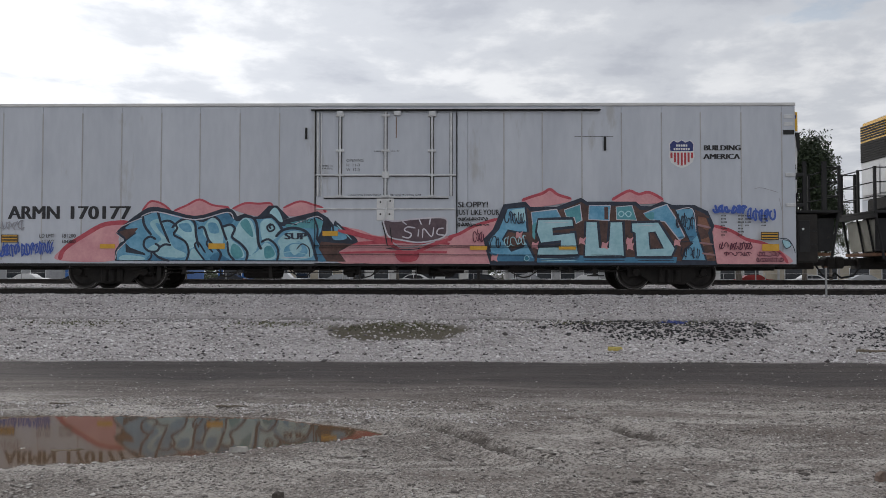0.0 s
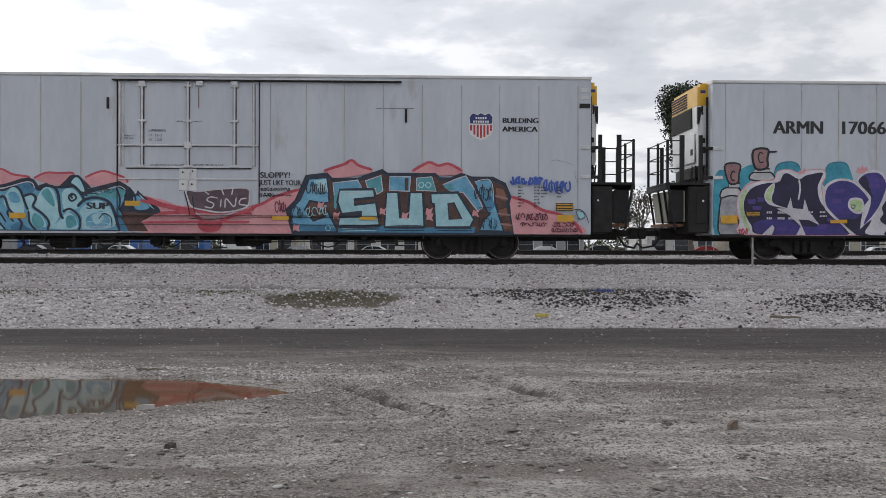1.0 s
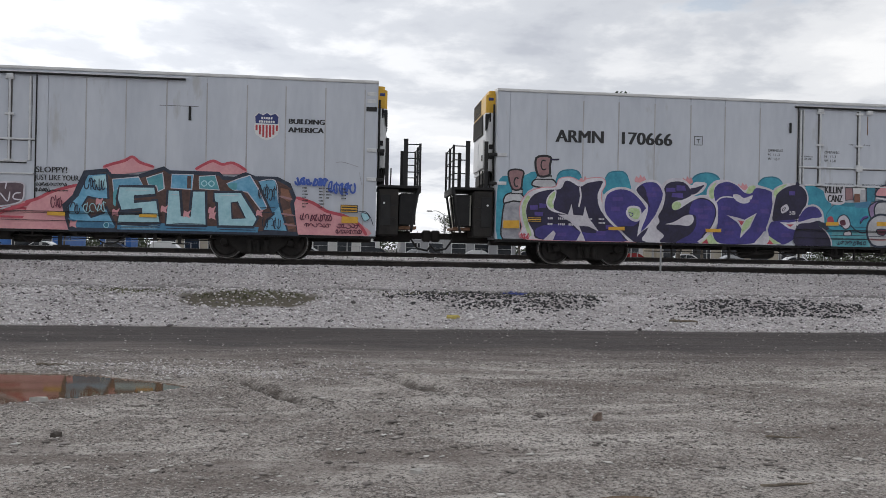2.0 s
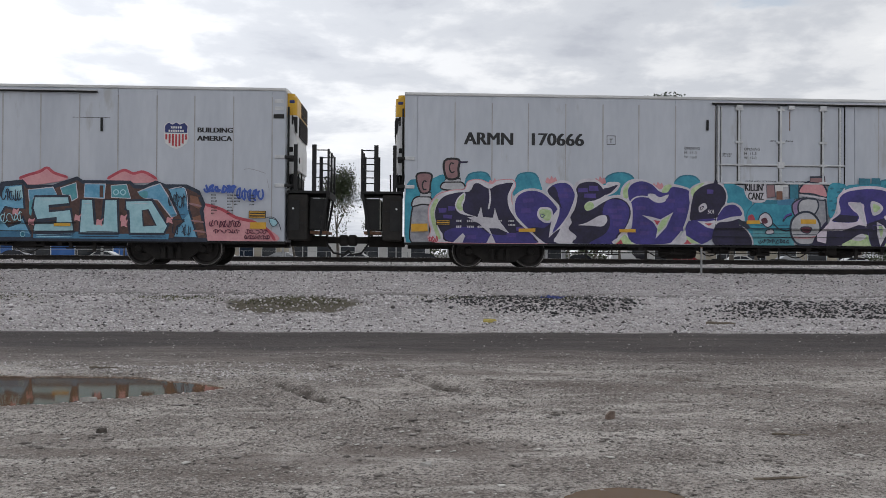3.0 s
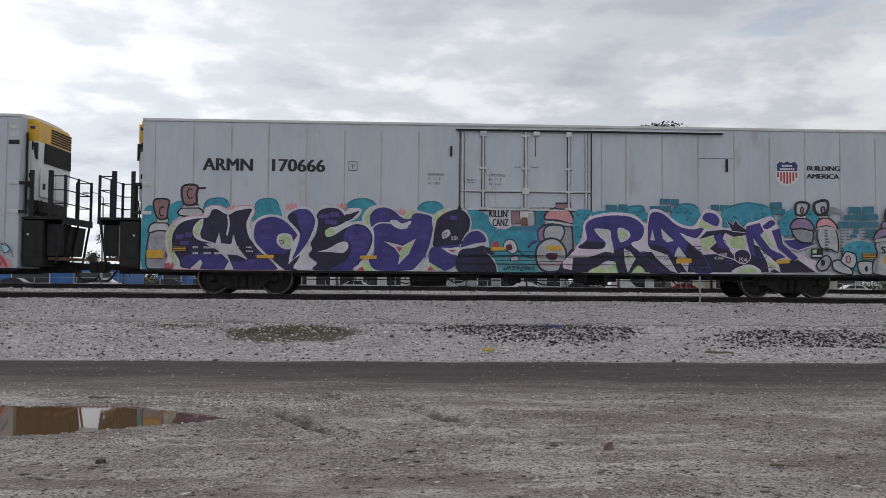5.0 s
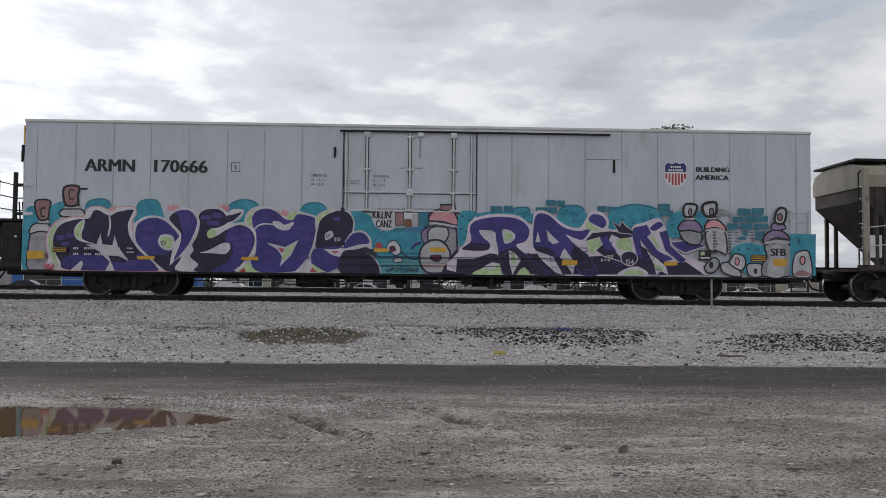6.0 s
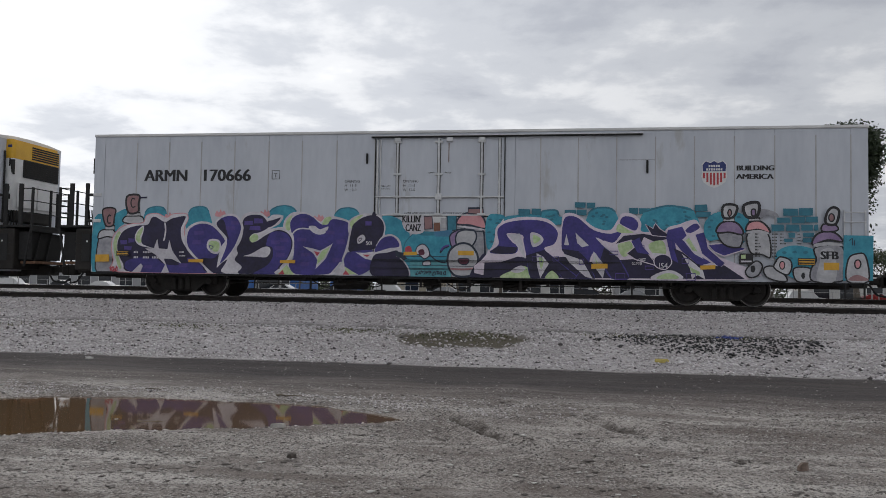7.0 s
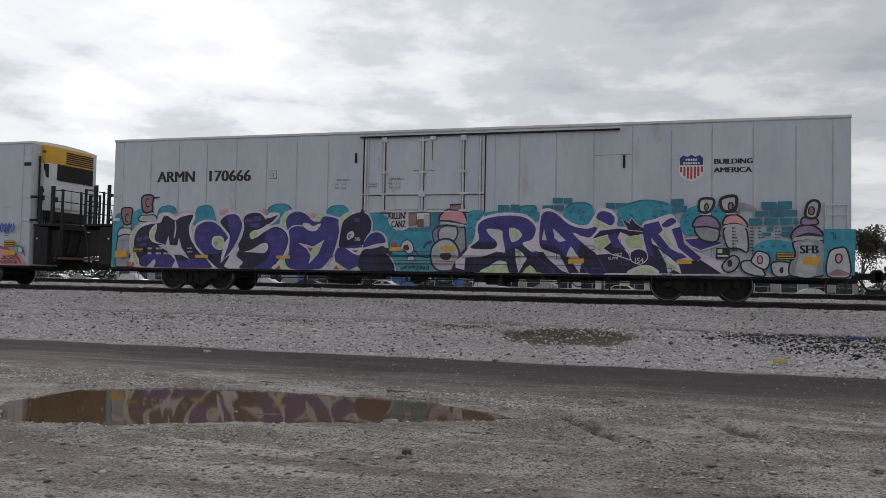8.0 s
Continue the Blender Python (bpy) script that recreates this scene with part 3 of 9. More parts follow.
def build_track(yc, zc, tag):
    for side in (-0.7525, 0.7525):
        build_rail(yc + side, zc, tag)
    bed = thing("tie", (0, 0, 0), "weathered creosoted wooden tie bedded in ballast", "tie", "ties")
    bm = boxes((-0.115, 0.115, -1.3, 1.3, -0.09, 0.09), bevel=0.012)
    block = part("tie_block", bm, TIE, bed)
    bed.matrix_world = pose(-20.0, yc, zc - 0.262)
    for k in range(1, 82):
        copy_thing(bed, pose(-20.0 + 0.52 * k, yc + random.uniform(-0.03, 0.03), zc - 0.262, 0, 0, random.uniform(-1, 1)))


build_track(TRACK_Y, RAIL_Z, "polished")
build_track(FAR_TRACK_Y, FAR_RAIL_Z, "dull")
# ---------------------------------------------------------------- refrigerated box cars
SIDE = -HALF           # the side wall that faces the road


WHEEL_R = 0.458
WHEELSETS = []         # every wheelset with its place along its car


def wheel_profile():
    return [(0.0, -0.06), (0.10, -0.09), (0.14, -0.04), (0.34, -0.015), (0.385, -0.06), (0.44, -0.065), (0.452, -0.06), (0.458, 0.04), (0.49, 0.05), (0.49, 0.075),
            (0.40, 0.075), (0.36, 0.04), (0.14, 0.05), (0.0, 0.06)]


def make_truck(parent, x):
    """Two wheelsets, side frames, bolster and springs, as parts of a car."""
    for wx in (-0.9, 0.9):
        axle = part("wheelset", rods(0.085, ((0, -0.75, 0), (0, 0.75, 0)), n=14), WHEEL, parent)
        axle.location = (x + wx, 0, WHEEL_R)
        WHEELSETS.append((axle, x + wx))
        for s in (-1, 1):
            m = Matrix.Translation((0, s * 0.79, 0)) @ Matrix.Rotation(radians(-90 * s), 4, "X") @ Matrix.Diagonal((1, 1, -1, 1))
            bm = lathe(bmesh.new(), wheel_profile(), m, 40)
            old = set(bm.faces)
            lathe(bm, [(0.4585, -0.055), (0.4605, -0.05), (0.4605, 0.03), (0.4585, 0.035)], m, 40)
            lathe(bm, [(0.436, -0.0668), (0.450, -0.0656)], m, 40)
            for f in bm.faces:
                if f not in old:
                    f.material_index = 1
            part("wheel", bm, [WHEEL, TREAD], axle, "dark steel wheel with bright worn tread")
    for s in (-1, 1):
        y0, y1 = (s * 1.06 - 0.07, s * 1.06 + 0.07)
        fr = [(-1.12, 0.36), (-1.12, 0.6), (-0.75, 0.66), (-0.42, 0.74), (0.42, 0.74), (0.75, 0.66), (1.12, 0.6), (1.12, 0.36), (0.72, 0.38), (0.45, 0.16), (-0.45, 0.16), (-0.72, 0.38)]
        f = part("side_frame", prism(bmesh.new(), [(x + u, v) for u, v in fr], y0, y1), UNDER, parent)
        for wx in (-0.9, 0.9):
            part("bearing_cap", lathe(bmesh.new(), [(0, -0.06), (0.09, -0.06), (0.11, 0.0), (0.11, 0.1)], Matrix.Translation((x + wx, s * 1.16, 0.458)) @ Matrix.Rotation(radians(90 if s < 0 else -90), 4, "X") @ Matrix.Diagonal((1, 1, -1, 1)), 14), UNDER, f)
        for k in (-0.22, 0.0, 0.22):
            part("spring", rods(0.085, ((x + k, s * 1.06 - 0.09 * s * -1, 0.2), (x + k, s * 1.06 + 0.09 * s, 0.52)), n=10), UNDER, f)
    part("bolster", boxes((x - 0.2, x + 0.2, -1.15, 1.15, 0.42, 0.68), bevel=0.03), UNDER, parent)


def make_underframe(car, length, lo, out_left=1.05, out_right=1.05):
    """Centre sill, cross bearers, brake gear and piping under the floor."""
    part("centre_sill", boxes((0.1, length - 0.1, -0.35, 0.35, lo - 0.16, lo + 0.05)), UNDER, car)
    part("side_sill", boxes((0, length, SIDE + 0.02, SIDE + 0.14, lo - 0.06, lo + 0.02)), BLACK_STEEL, car)
    part("brake_reservoir", lathe(bmesh.new(), [(0, -0.55), (0.16, -0.52), (0.2, -0.42), (0.2, 0.42), (0.16, 0.52), (0, 0.55)],
                                  Matrix.Translation((length * 0.36, -0.85, lo - 0.2)) @ Matrix.Rotation(radians(90), 4, "Y"), 16), UNDER, car, smooth=True)
    part("brake_cylinder", lathe(bmesh.new(), [(0, -0.35), (0.14, -0.35), (0.14, 0.3), (0.05, 0.36), (0.05, 0.6), (0, 0.6)],
                                 Matrix.Translation((length * 0.58, -0.9, lo - 0.2)) @ Matrix.Rotation(radians(90), 4, "Y"), 14), UNDER, car, smooth=True)
    part("control_valve", boxes((length * 0.46, length * 0.46 + 0.45, -1.1, -0.7, lo - 0.3, lo - 0.05), (length * 0.46 + 0.1, length * 0.46 + 0.3, -1.15, -0.95, lo - 0.36, lo - 0.2), bevel=0.03), UNDER, car)
    for fx in (0.30, 0.42, 0.52, 0.64, 0.72):
        part("cross_bearer", boxes((length * fx, length * fx + 0.12, -1.5, 1.5, lo - 0.15, lo)), UNDER, car)
    bm = bmesh.new()
    rod(bm, (2.6, -1.05, lo - 0.13), (length - 2.6, -1.05, lo - 0.16), 0.02)
    rod(bm, (length * 0.2, -1.2, lo - 0.24), (length * 0.8, -1.2, lo - 0.2), 0.014)
    for fx in (0.25, 0.33, 0.41, 0.5, 0.6, 0.69, 0.76):
        rod(bm, (length * fx, -1.2, lo - 0.24), (length * fx, -1.2, lo), 0.012)
    part("brake_rod", bm, UNDER, car)
    r = random.Random(int(lo * 1000) + int(length * 10) + len(bpy.data.objects))
    for k in range(16):
        hx, drop = length * (0.24 + 0.035 * k) + r.uniform(-0.2, 0.2), r.uniform(0.12, 0.42)
        w = r.choice((0.03, 0.05, 0.09))
        part("hanger_strap", boxes((hx, hx + w, -1.42, -1.36, lo - drop, lo), (hx - r.uniform(0.0, 0.25), hx + w + r.uniform(0.0, 0.3), -1.44, -1.36, lo - drop - 0.035, lo - drop)), UNDER, car)
    for k in range(5):
        a = length * (0.3 + 0.09 * k) + r.uniform(-0.3, 0.3)
        span_, drop = r.uniform(0.5, 1.1), r.uniform(0.2, 0.36)
        pts = [Vector((a + span_ * u, -1.25, lo - 0.05 - drop * math.sin(math.pi * u))) for u in (0, 0.15, 0.35, 0.5, 0.65, 0.85, 1)]
        bm = bmesh.new()
        for p, q in zip(pts, pts[1:]):
            rod(bm, p, q, 0.018, 6)
        part("pipe_loop", bm, UNDER, car)
    for fx, w, d in ((0.40, 0.5, 0.22), (0.55, 0.34, 0.28), (0.66, 0.7, 0.2)):
        part("gear_case", boxes((length * fx, length * fx + w, -1.3, -0.85, lo - d, lo - 0.02), bevel=0.03), UNDER, car)
    for s, e, out in ((0.0, -1, out_left), (length, 1, out_right)):
        part("draft_sill", boxes((s - 0.02 if e > 0 else s - out, s + out if e > 0 else s + 0.02, -0.24, 0.24, lo - 0.12, lo + 0.2), bevel=0.02), UNDER, car)
        k = s + e * out
        bm = bmesh.new()
        box(bm, min(k, k + e * 0.42), max(k, k + e * 0.42), -0.09, 0.09, lo - 0.02, lo + 0.16, 0.02)
        box(bm, min(k + e * 0.36, k + e * 0.62), max(k + e * 0.36, k + e * 0.62), -0.2, 0.16, lo - 0.1, lo + 0.24, 0.05)
        part("coupler", bm, UNDER, car)
        bm = bmesh.new()
        pts = [Vector((k, -0.35, lo - 0.02)), Vector((k + e * 0.2, -0.35, lo - 0.3)), Vector((k + e * 0.5, -0.25, lo - 0.36)), Vector((k + e * 0.62, -0.1, lo - 0.22))]
        for a, b in zip(pts, pts[1:]):
            rod(bm, a, b, 0.028)
        part("brake_hose", bm, BLACK_STEEL, car)


def make_body(car, length, lo, hi, door_x, seams_left, seams_right, plain_gear=True):
    """White insulated body: shell, roof, side panels, plug door with its bars, sliding track."""
    t = 0.09
    bm = bmesh.new()
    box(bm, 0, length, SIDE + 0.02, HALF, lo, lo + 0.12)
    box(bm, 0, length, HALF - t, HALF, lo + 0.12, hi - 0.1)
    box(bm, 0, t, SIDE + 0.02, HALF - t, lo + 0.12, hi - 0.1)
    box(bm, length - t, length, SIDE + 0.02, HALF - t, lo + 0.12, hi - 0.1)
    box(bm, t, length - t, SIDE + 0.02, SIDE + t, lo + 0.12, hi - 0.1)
    body = part("body", bm, CAR_WHITE_BACKLIT, car)
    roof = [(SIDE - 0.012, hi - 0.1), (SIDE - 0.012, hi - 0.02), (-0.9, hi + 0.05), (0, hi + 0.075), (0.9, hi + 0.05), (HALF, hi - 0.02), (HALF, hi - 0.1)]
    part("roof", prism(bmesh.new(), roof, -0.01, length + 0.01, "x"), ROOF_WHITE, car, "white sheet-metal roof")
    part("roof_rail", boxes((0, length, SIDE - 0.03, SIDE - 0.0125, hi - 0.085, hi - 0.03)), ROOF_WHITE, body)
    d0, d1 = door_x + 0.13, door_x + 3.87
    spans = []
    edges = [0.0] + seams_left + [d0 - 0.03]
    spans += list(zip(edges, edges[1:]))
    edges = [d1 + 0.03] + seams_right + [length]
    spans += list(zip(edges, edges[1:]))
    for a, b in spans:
        part("side_panel", boxes((a + 0.006, b - 0.006, SIDE, SIDE + 0.022, lo + 0.004, hi - 0.11), bevel=0.004), CAR_WHITE_BACKLIT, body)
        if b - a > 0.6:
            # flat darker strip on the panel joint, painting its groove's shading
            part("panel_rib", boxes((b - 0.017, b + 0.017, SIDE - 0.006, SIDE - 0.001, lo + 0.1, hi - 0.28)), SEAM, body)
    # plug door
    door = part("door", boxes((d0, d1, SIDE - 0.004, SIDE + 0.03, lo + 0.49, hi - 0.27), bevel=0.006), CAR_WHITE_BACKLIT, car, "white plug door with locking bars")
    part("door_threshold", boxes((d0 - 0.02, d1 + 3.2, SIDE - 0.006, SIDE + 0.03, lo + 0.02, lo + 0.44), bevel=0.004), CAR_WHITE_BACKLIT, body)
    # shadow gaps at the lower door guides, drawn as thin black strips
    for za, zb in ((0.475, 0.487), (0.44, 0.448), (0.235, 0.247)):
        part("lower_guide", boxes((d0 - 0.05, d1 + 3.3, SIDE - 0.075, SIDE - 0.05, lo + za, lo + zb)), BLACK_STEEL, body, "dark strip painted as a shadow gap of the lower door guide")
    part("door_edge", boxes((d0 - 0.024, d0 - 0.006, SIDE - 0.03, SIDE + 0.02, lo + 0.46, hi - 0.24)), BLACK_STEEL, body, "black rubber seal")
    part("door_edge", boxes((d1 + 0.006, d1 + 0.02, SIDE - 0.03, SIDE + 0.02, lo + 0.46, hi - 0.24)), BLACK_STEEL, body, "black rubber seal")
    for jx, jw in ((d0 + 0.03, 0.05), (d0 + 0.13, 0.03), (d1 - 0.16, 0.05)):
        part("door_post", boxes((jx, jx + jw, SIDE - 0.05, SIDE - 0.0045, lo + 1.8, hi - 0.28), bevel=0.008), STEEL_GREY, door)
        # shadow line beside each post, as a dark strip
        part("post_gap", boxes((jx - 0.014, jx - 0.002, SIDE - 0.009, SIDE - 0.0045, lo + 1.8, hi - 0.28)), SHADE_STRIP, door, "dark line painted as shade")
    part("post_gap", boxes((d1 - 0.10, d1 - 0.085, SIDE - 0.009, SIDE - 0.0045, lo + 1.8, hi - 0.28)), SHADE_STRIP, door, "dark line painted as shade")
    for bx, r in ((0.78, 0.028), (1.99, 0.032), (3.23, 0.028)):
        # shadow round the locking bar, put in as a dark strip behind it
        part("bar_guide", boxes((door_x + bx - 0.052, door_x + bx + 0.052, SIDE - 0.012, SIDE - 0.0045, lo + 1.8, hi - 0.28)), SHADE_STRIP, door, "dark strip painted as shade behind a bar")
        bar = part("locking_bar", rods(r, ((door_x + bx, SIDE - 0.05, hi - 0.26), (door_x + bx, SIDE - 0.05, lo + 1.78)), n=10), STEEL_GREY, door)
        for z in (hi - 0.36, hi - 1.3, hi - 1.95, lo + 1.8):
            part("bracket", boxes((door_x + bx - 0.11, door_x + bx + 0.11, SIDE - 0.075, SIDE - 0.006, z - 0.03, z + 0.03), bevel=0.008), STEEL_GREY, bar)
    part("cross_bar", rods(0.022, ((d0, SIDE - 0.045, hi - 1.95), (d1, SIDE - 0.045, hi - 1.95)), n=8), STEEL_GREY, door)
    part("cross_rail", boxes((d0 + 0.22, d1 - 0.2, SIDE - 0.04, SIDE - 0.005, lo + 1.755, lo + 1.80), bevel=0.006), STEEL_GREY, door)
    # shadow below the cross rail, put in as a black strip
    part("rail_groove", boxes((d0 + 0.22, d1 - 0.2, SIDE - 0.03, SIDE - 0.0046, lo + 1.727, lo + 1.752)), BLACK_STEEL, door, "black strip painted as shade under the rail")
    # painted shadow line right under the cross bar
    part("bar_stain", boxes((d0, d1, SIDE - 0.010, SIDE - 0.0046, hi - 1.99, hi - 1.972)), SHADE_STRIP, door, "dark line painted as shade")
    part("lock_box", boxes((door_x + 1.9, door_x + 2.09, SIDE - 0.09, SIDE - 0.006, hi - 2.04, hi - 1.86), bevel=0.012), STEEL_GREY, door)
    if plain_gear:
        part("cross_rail", boxes((d0 + 0.02, d1 - 0.02, SIDE - 0.04, SIDE - 0.005, lo + 1.44, lo + 1.48), bevel=0.006), STEEL_GREY, door)
    gear = part("gear_box", boxes((door_x + 1.76, door_x + 2.22, SIDE - 0.035, SIDE - 0.006, lo + (1.15 if plain_gear else 1.52), lo + 1.74), bevel=0.01), ROOF_WHITE, door, "pale operating-gear plate")
    if plain_gear:
        part("gear_handle", rods(0.02, ((door_x + 1.98, SIDE - 0.06, lo + 1.2), (door_x + 2.05, SIDE - 0.06, lo + 1.66)), n=8), STEEL_GREY, gear)
    for px, pz in () if not plain_gear else ((-0.12, 0.1), (0.12, 0.1), (-0.12, 0.42), (0.14, 0.45)):
        part("bolt", boxes((door_x + 1.98 + px - 0.02, door_x + 1.98 + px + 0.02, SIDE - 0.05, SIDE - 0.034, lo + 1.2 + pz, lo + 1.24 + pz), bevel=0.006), BLACK_STEEL, gear)
    track = part("door_track", boxes((door_x, door_x + 7.7, SIDE - 0.09, SIDE - 0.0065, hi - 0.235, hi - 0.2), bevel=0.006), BLACK_STEEL, body, "dark steel door track")
    part("track_hood", boxes((door_x, door_x + 7.7, SIDE - 0.10, SIDE - 0.0065, hi - 0.196, hi - 0.172), bevel=0.004), STEEL_GREY, body)
    for bx in (0.78, 2.3, 3.23):
        part("hanger", boxes((door_x + bx - 0.09, door_x + bx + 0.09, SIDE - 0.085, SIDE - 0.006, hi - 0.36, hi - 0.237), bevel=0.012), STEEL_GREY, door)
    part("rust_streak", boxes((door_x + 2.26, door_x + 2.285, SIDE - 0.0085, SIDE - 0.0045, hi - 0.95, hi - 0.4)), RUST, door)
    for lx, z0, z1 in ((-0.16, hi - 0.98, hi - 0.68), (7.79, hi - 1.3, hi - 0.93)):
        part("latch", boxes((door_x + lx, door_x + lx + 0.06, SIDE - 0.05, SIDE - 0.0065, z0, z1), bevel=0.01), BLACK_STEEL, body, "black door stop")
    # outlined inspection panel past the track
    hx = door_x + 7.02
    for a in ((hx, hx + 1.02, hi - 0.925, hi - 0.915), ):
        part("panel_line", boxes((a[0], a[1], SIDE - 0.005, SIDE - 0.001, a[2], a[3])), UNDER, body)
    return body


def make_end_platform(car, x, e, lo, tank_tone):
    """Service platform and refrigeration unit on the end wall at x; e is the way out, -1 or 1."""
    def span(a, b):
        return (min(x + e * a, x + e * b), max(x + e * a, x + e * b))
    # refrigeration unit: rounded nose, white below, yellow cap with grilles
    unit = part("refrigeration_unit", bmesh.new(), UNIT_WHITE, car, "white refrigeration unit with yellow top")
    rad = 0.11

    def shell(z0, z1, out, taper=0.0):
        pts = []
        hw = 1.2
        for sx in (0, 1):
            for k in range(5):
                a = radians(90 * k / 4)
                if sx == 0:
                    pts.append((out - rad + rad * math.sin(a), -hw + rad - rad * math.cos(a)))
                else:
                    pts.append((out - rad + rad * math.cos(a), hw - rad + rad * math.sin(a)))
        pts = [(0.0, -hw)] + pts + [(0.0, hw)]
        bm = bmesh.new()
        lo_r = [bm.verts.new((x + e * (u - taper * (u > 0.1)), v, z0)) for u, v in pts]
        hi_r = [bm.verts.new((x + e * u, v, z1)) for u, v in pts]
        for i in range(len(pts) - 1):
            bm.faces.new((lo_r[i], lo_r[i + 1], hi_r[i + 1], hi_r[i]))
        bm.faces.new(lo_r), bm.faces.new(hi_r)
        bmesh.ops.recalc_face_normals(bm, faces=bm.faces[:])
        return bm
    part("unit_case", shell(2.62, 4.28, 0.27, 0.04), UNIT_WHITE, unit, smooth=False)
    part("unit_top", shell(4.284, 4.80, 0.27), YELLOW, unit, "yellow moulded top")
    part("unit_cap", shell(4.804, 4.90, 0.2), YELLOW, unit)
    part("radiator_panel", boxes((*span(0.262, 0.29), -0.72, 1.1, 3.72, 4.30), bevel=0.02), BLACK_STEEL, unit, "black radiator panel")
    for k in range(6):
        z = 4.36 + 0.075 * k
        part("grille_slat", boxes((*span(0.24, 0.29), -0.30, 1.08, z, z + 0.042)), BLACK_STEEL, unit, "dark grille slot")
    for k in range(7):
        z = 3.80 + 0.07 * k
        part("radiator_slat", boxes((*span(0.288, 0.305), -0.66, 1.05, z, z + 0.03)), UNDER, unit, "black radiator slat")
    part("side_grille", prism(bmesh.new(), [(x + e * 0.16, 4.24), (x + e * 0.276, 4.24), (x + e * 0.276, 3.76), (x + e * 0.22, 3.82)], -1.212, -1.12), BLACK_STEEL, unit, "black side grille")
    part("lower_cover", boxes((*span(0.25, 0.285), -0.95, 0.0, 2.72, 3.55), bevel=0.02), UNIT_WHITE, unit, "white moulded service cover")
    part("lower_cover", boxes((*span(0.25, 0.285), 0.05, 1.0, 2.72, 3.55), bevel=0.02), UNIT_WHITE, unit, "white moulded service cover")
    part("cover_latch", boxes((*span(0.284, 0.3), -0.82, -0.66, 2.95, 3.12), bevel=0.01), BLACK_STEEL, unit, "black latch recess")
    for z in (4.35, 4.55) if e > 0 else ():
        part("corner_vent", boxes((*span(-0.30, -0.05), SIDE - 0.012, SIDE - 0.001, z, z + 0.1), bevel=0.004), STEEL_GREY, unit, "pale vent plate on the corner")
    if e > 0:
        part("corner_strap", boxes((*span(-0.32, -0.03), SIDE - 0.02, SIDE - 0.001, 4.12, 4.24), bevel=0.004), BLACK_STEEL, unit, "black corner strap")
    part("control_panel", boxes((*span(0.06, 0.17), -1.215, -1.18, 3.24, 3.38), bevel=0.01), BLACK_STEEL, unit, "black control window")
    part("control_panel", boxes((*span(0.05, 0.2), -1.215, -1.18, 2.96, 3.14), bevel=0.01), BLACK_STEEL, unit, "black control window")
    part("vent_slot", boxes((*span(0.12, 0.17), -1.21, -1.18, 4.02, 4.28), bevel=0.01), BLACK_STEEL, unit, "dark vent slot")
    part("maker_badge", boxes((*span(0.05, 0.2), -1.212, -1.18, 4.62, 4.72), bevel=0.02), BLUE_PAINT, unit, "blue oval badge")
    part("fuel_line", rods(0.03, ((x + e * 0.05, -1.3, 2.2), (x + e * 0.05, -1.3, 4.5)), n=8), BLACK_STEEL, unit)
    part("unit_base", boxes((*span(0.02, 0.24), -1.0, 0.85, 2.25, 2.62), bevel=0.05), UNDER, unit, "dark compressor base")
    # platform box, deck and rails
    tank = part("end_platform", boxes((*span(0.06, 0.62), -1.48, 0.4, lo + 0.05, 2.02), bevel=0.03), UNDER, car, "black service platform and fuel tank")
    part("deck", boxes((*span(0.04, 1.24), -1.5, 0.45, 2.05, 2.12), bevel=0.01), BLACK_STEEL, tank)
    part("deck_lip", boxes((*span(1.16, 1.24), -1.5, 0.45, 1.93, 2.05)), BLACK_STEEL, tank)
    # the tank's light or shade comes with its material
    part("tank_panel", prism(bmesh.new(), [(x + e * 0.66, 1.9), (x + e * 1.1, 1.9), (x + e * 1.0, 1.05), (x + e * 0.66, 1.05)], -1.3, 0.3), tank_tone, tank, "weathered fuel tank, toned for its lit or shaded side")
    part("tank_strap", boxes((*span(0.7, 1.115), -1.31, -1.27, 1.04, 1.92)), BLACK_STEEL, tank)
    for y in (-0.9, -0.35):
        part("tank_strap", rods(0.03, ((x + e * 1.13, y, 1.95), (x + e * 1.03, y - 0.15, 0.98)), n=6), BLACK_STEEL, tank)
    for z in (1.2, 1.55):
        part("box_rib", boxes((*span(0.08, 0.6), -1.5, -1.478, z, z + 0.03)), BLACK_STEEL, tank)
    for k in range(4):
        part("hose", rods(0.02, ((x + e * (0.1 + 0.1 * k), -1.1, 2.12), (x + e * (0.14 + 0.09 * k), -1.15, 2.62)), n=6), BLACK_STEEL, tank)
    part("foot_board", boxes((*span(0.66, 1.15), -1.2, 0.3, 0.92, 1.0)), RUST, tank)
    for y in (-1.46, 0.4):
        part("brace", rods(0.035, ((x + e * 1.18, y, 2.05), (x + e * 0.98, y, lo + 0.15))), BLACK_STEEL, tank)
    part("door_plate", boxes((*span(0.12, 0.4), -1.495, -1.478, 1.0, 1.85), bevel=0.006), BLACK_STEEL, tank)
    part("lamp_dot", rods(0.03, ((x + e * 0.22, -1.51, 1.62), (x + e * 0.22, -1.47, 1.62)), n=10), UNIT_WHITE, tank)
    for px, ph, w in ((0.28, 3.42, 0.05), (0.8, 3.42, 0.06), (1.2, 3.30, 0.03)):
        part("rail_post", boxes((*span(px - w, px + w), -1.5, -1.43, 2.12, ph)), BLACK_STEEL, tank)
    for px, ph, w in ((0.8, 3.3, 0.05), (1.2, 3.30, 0.03)):
        part("rail_post", boxes((*span(px - w, px + w), 0.35, 0.42, 2.12, ph)), BLACK_STEEL, tank)
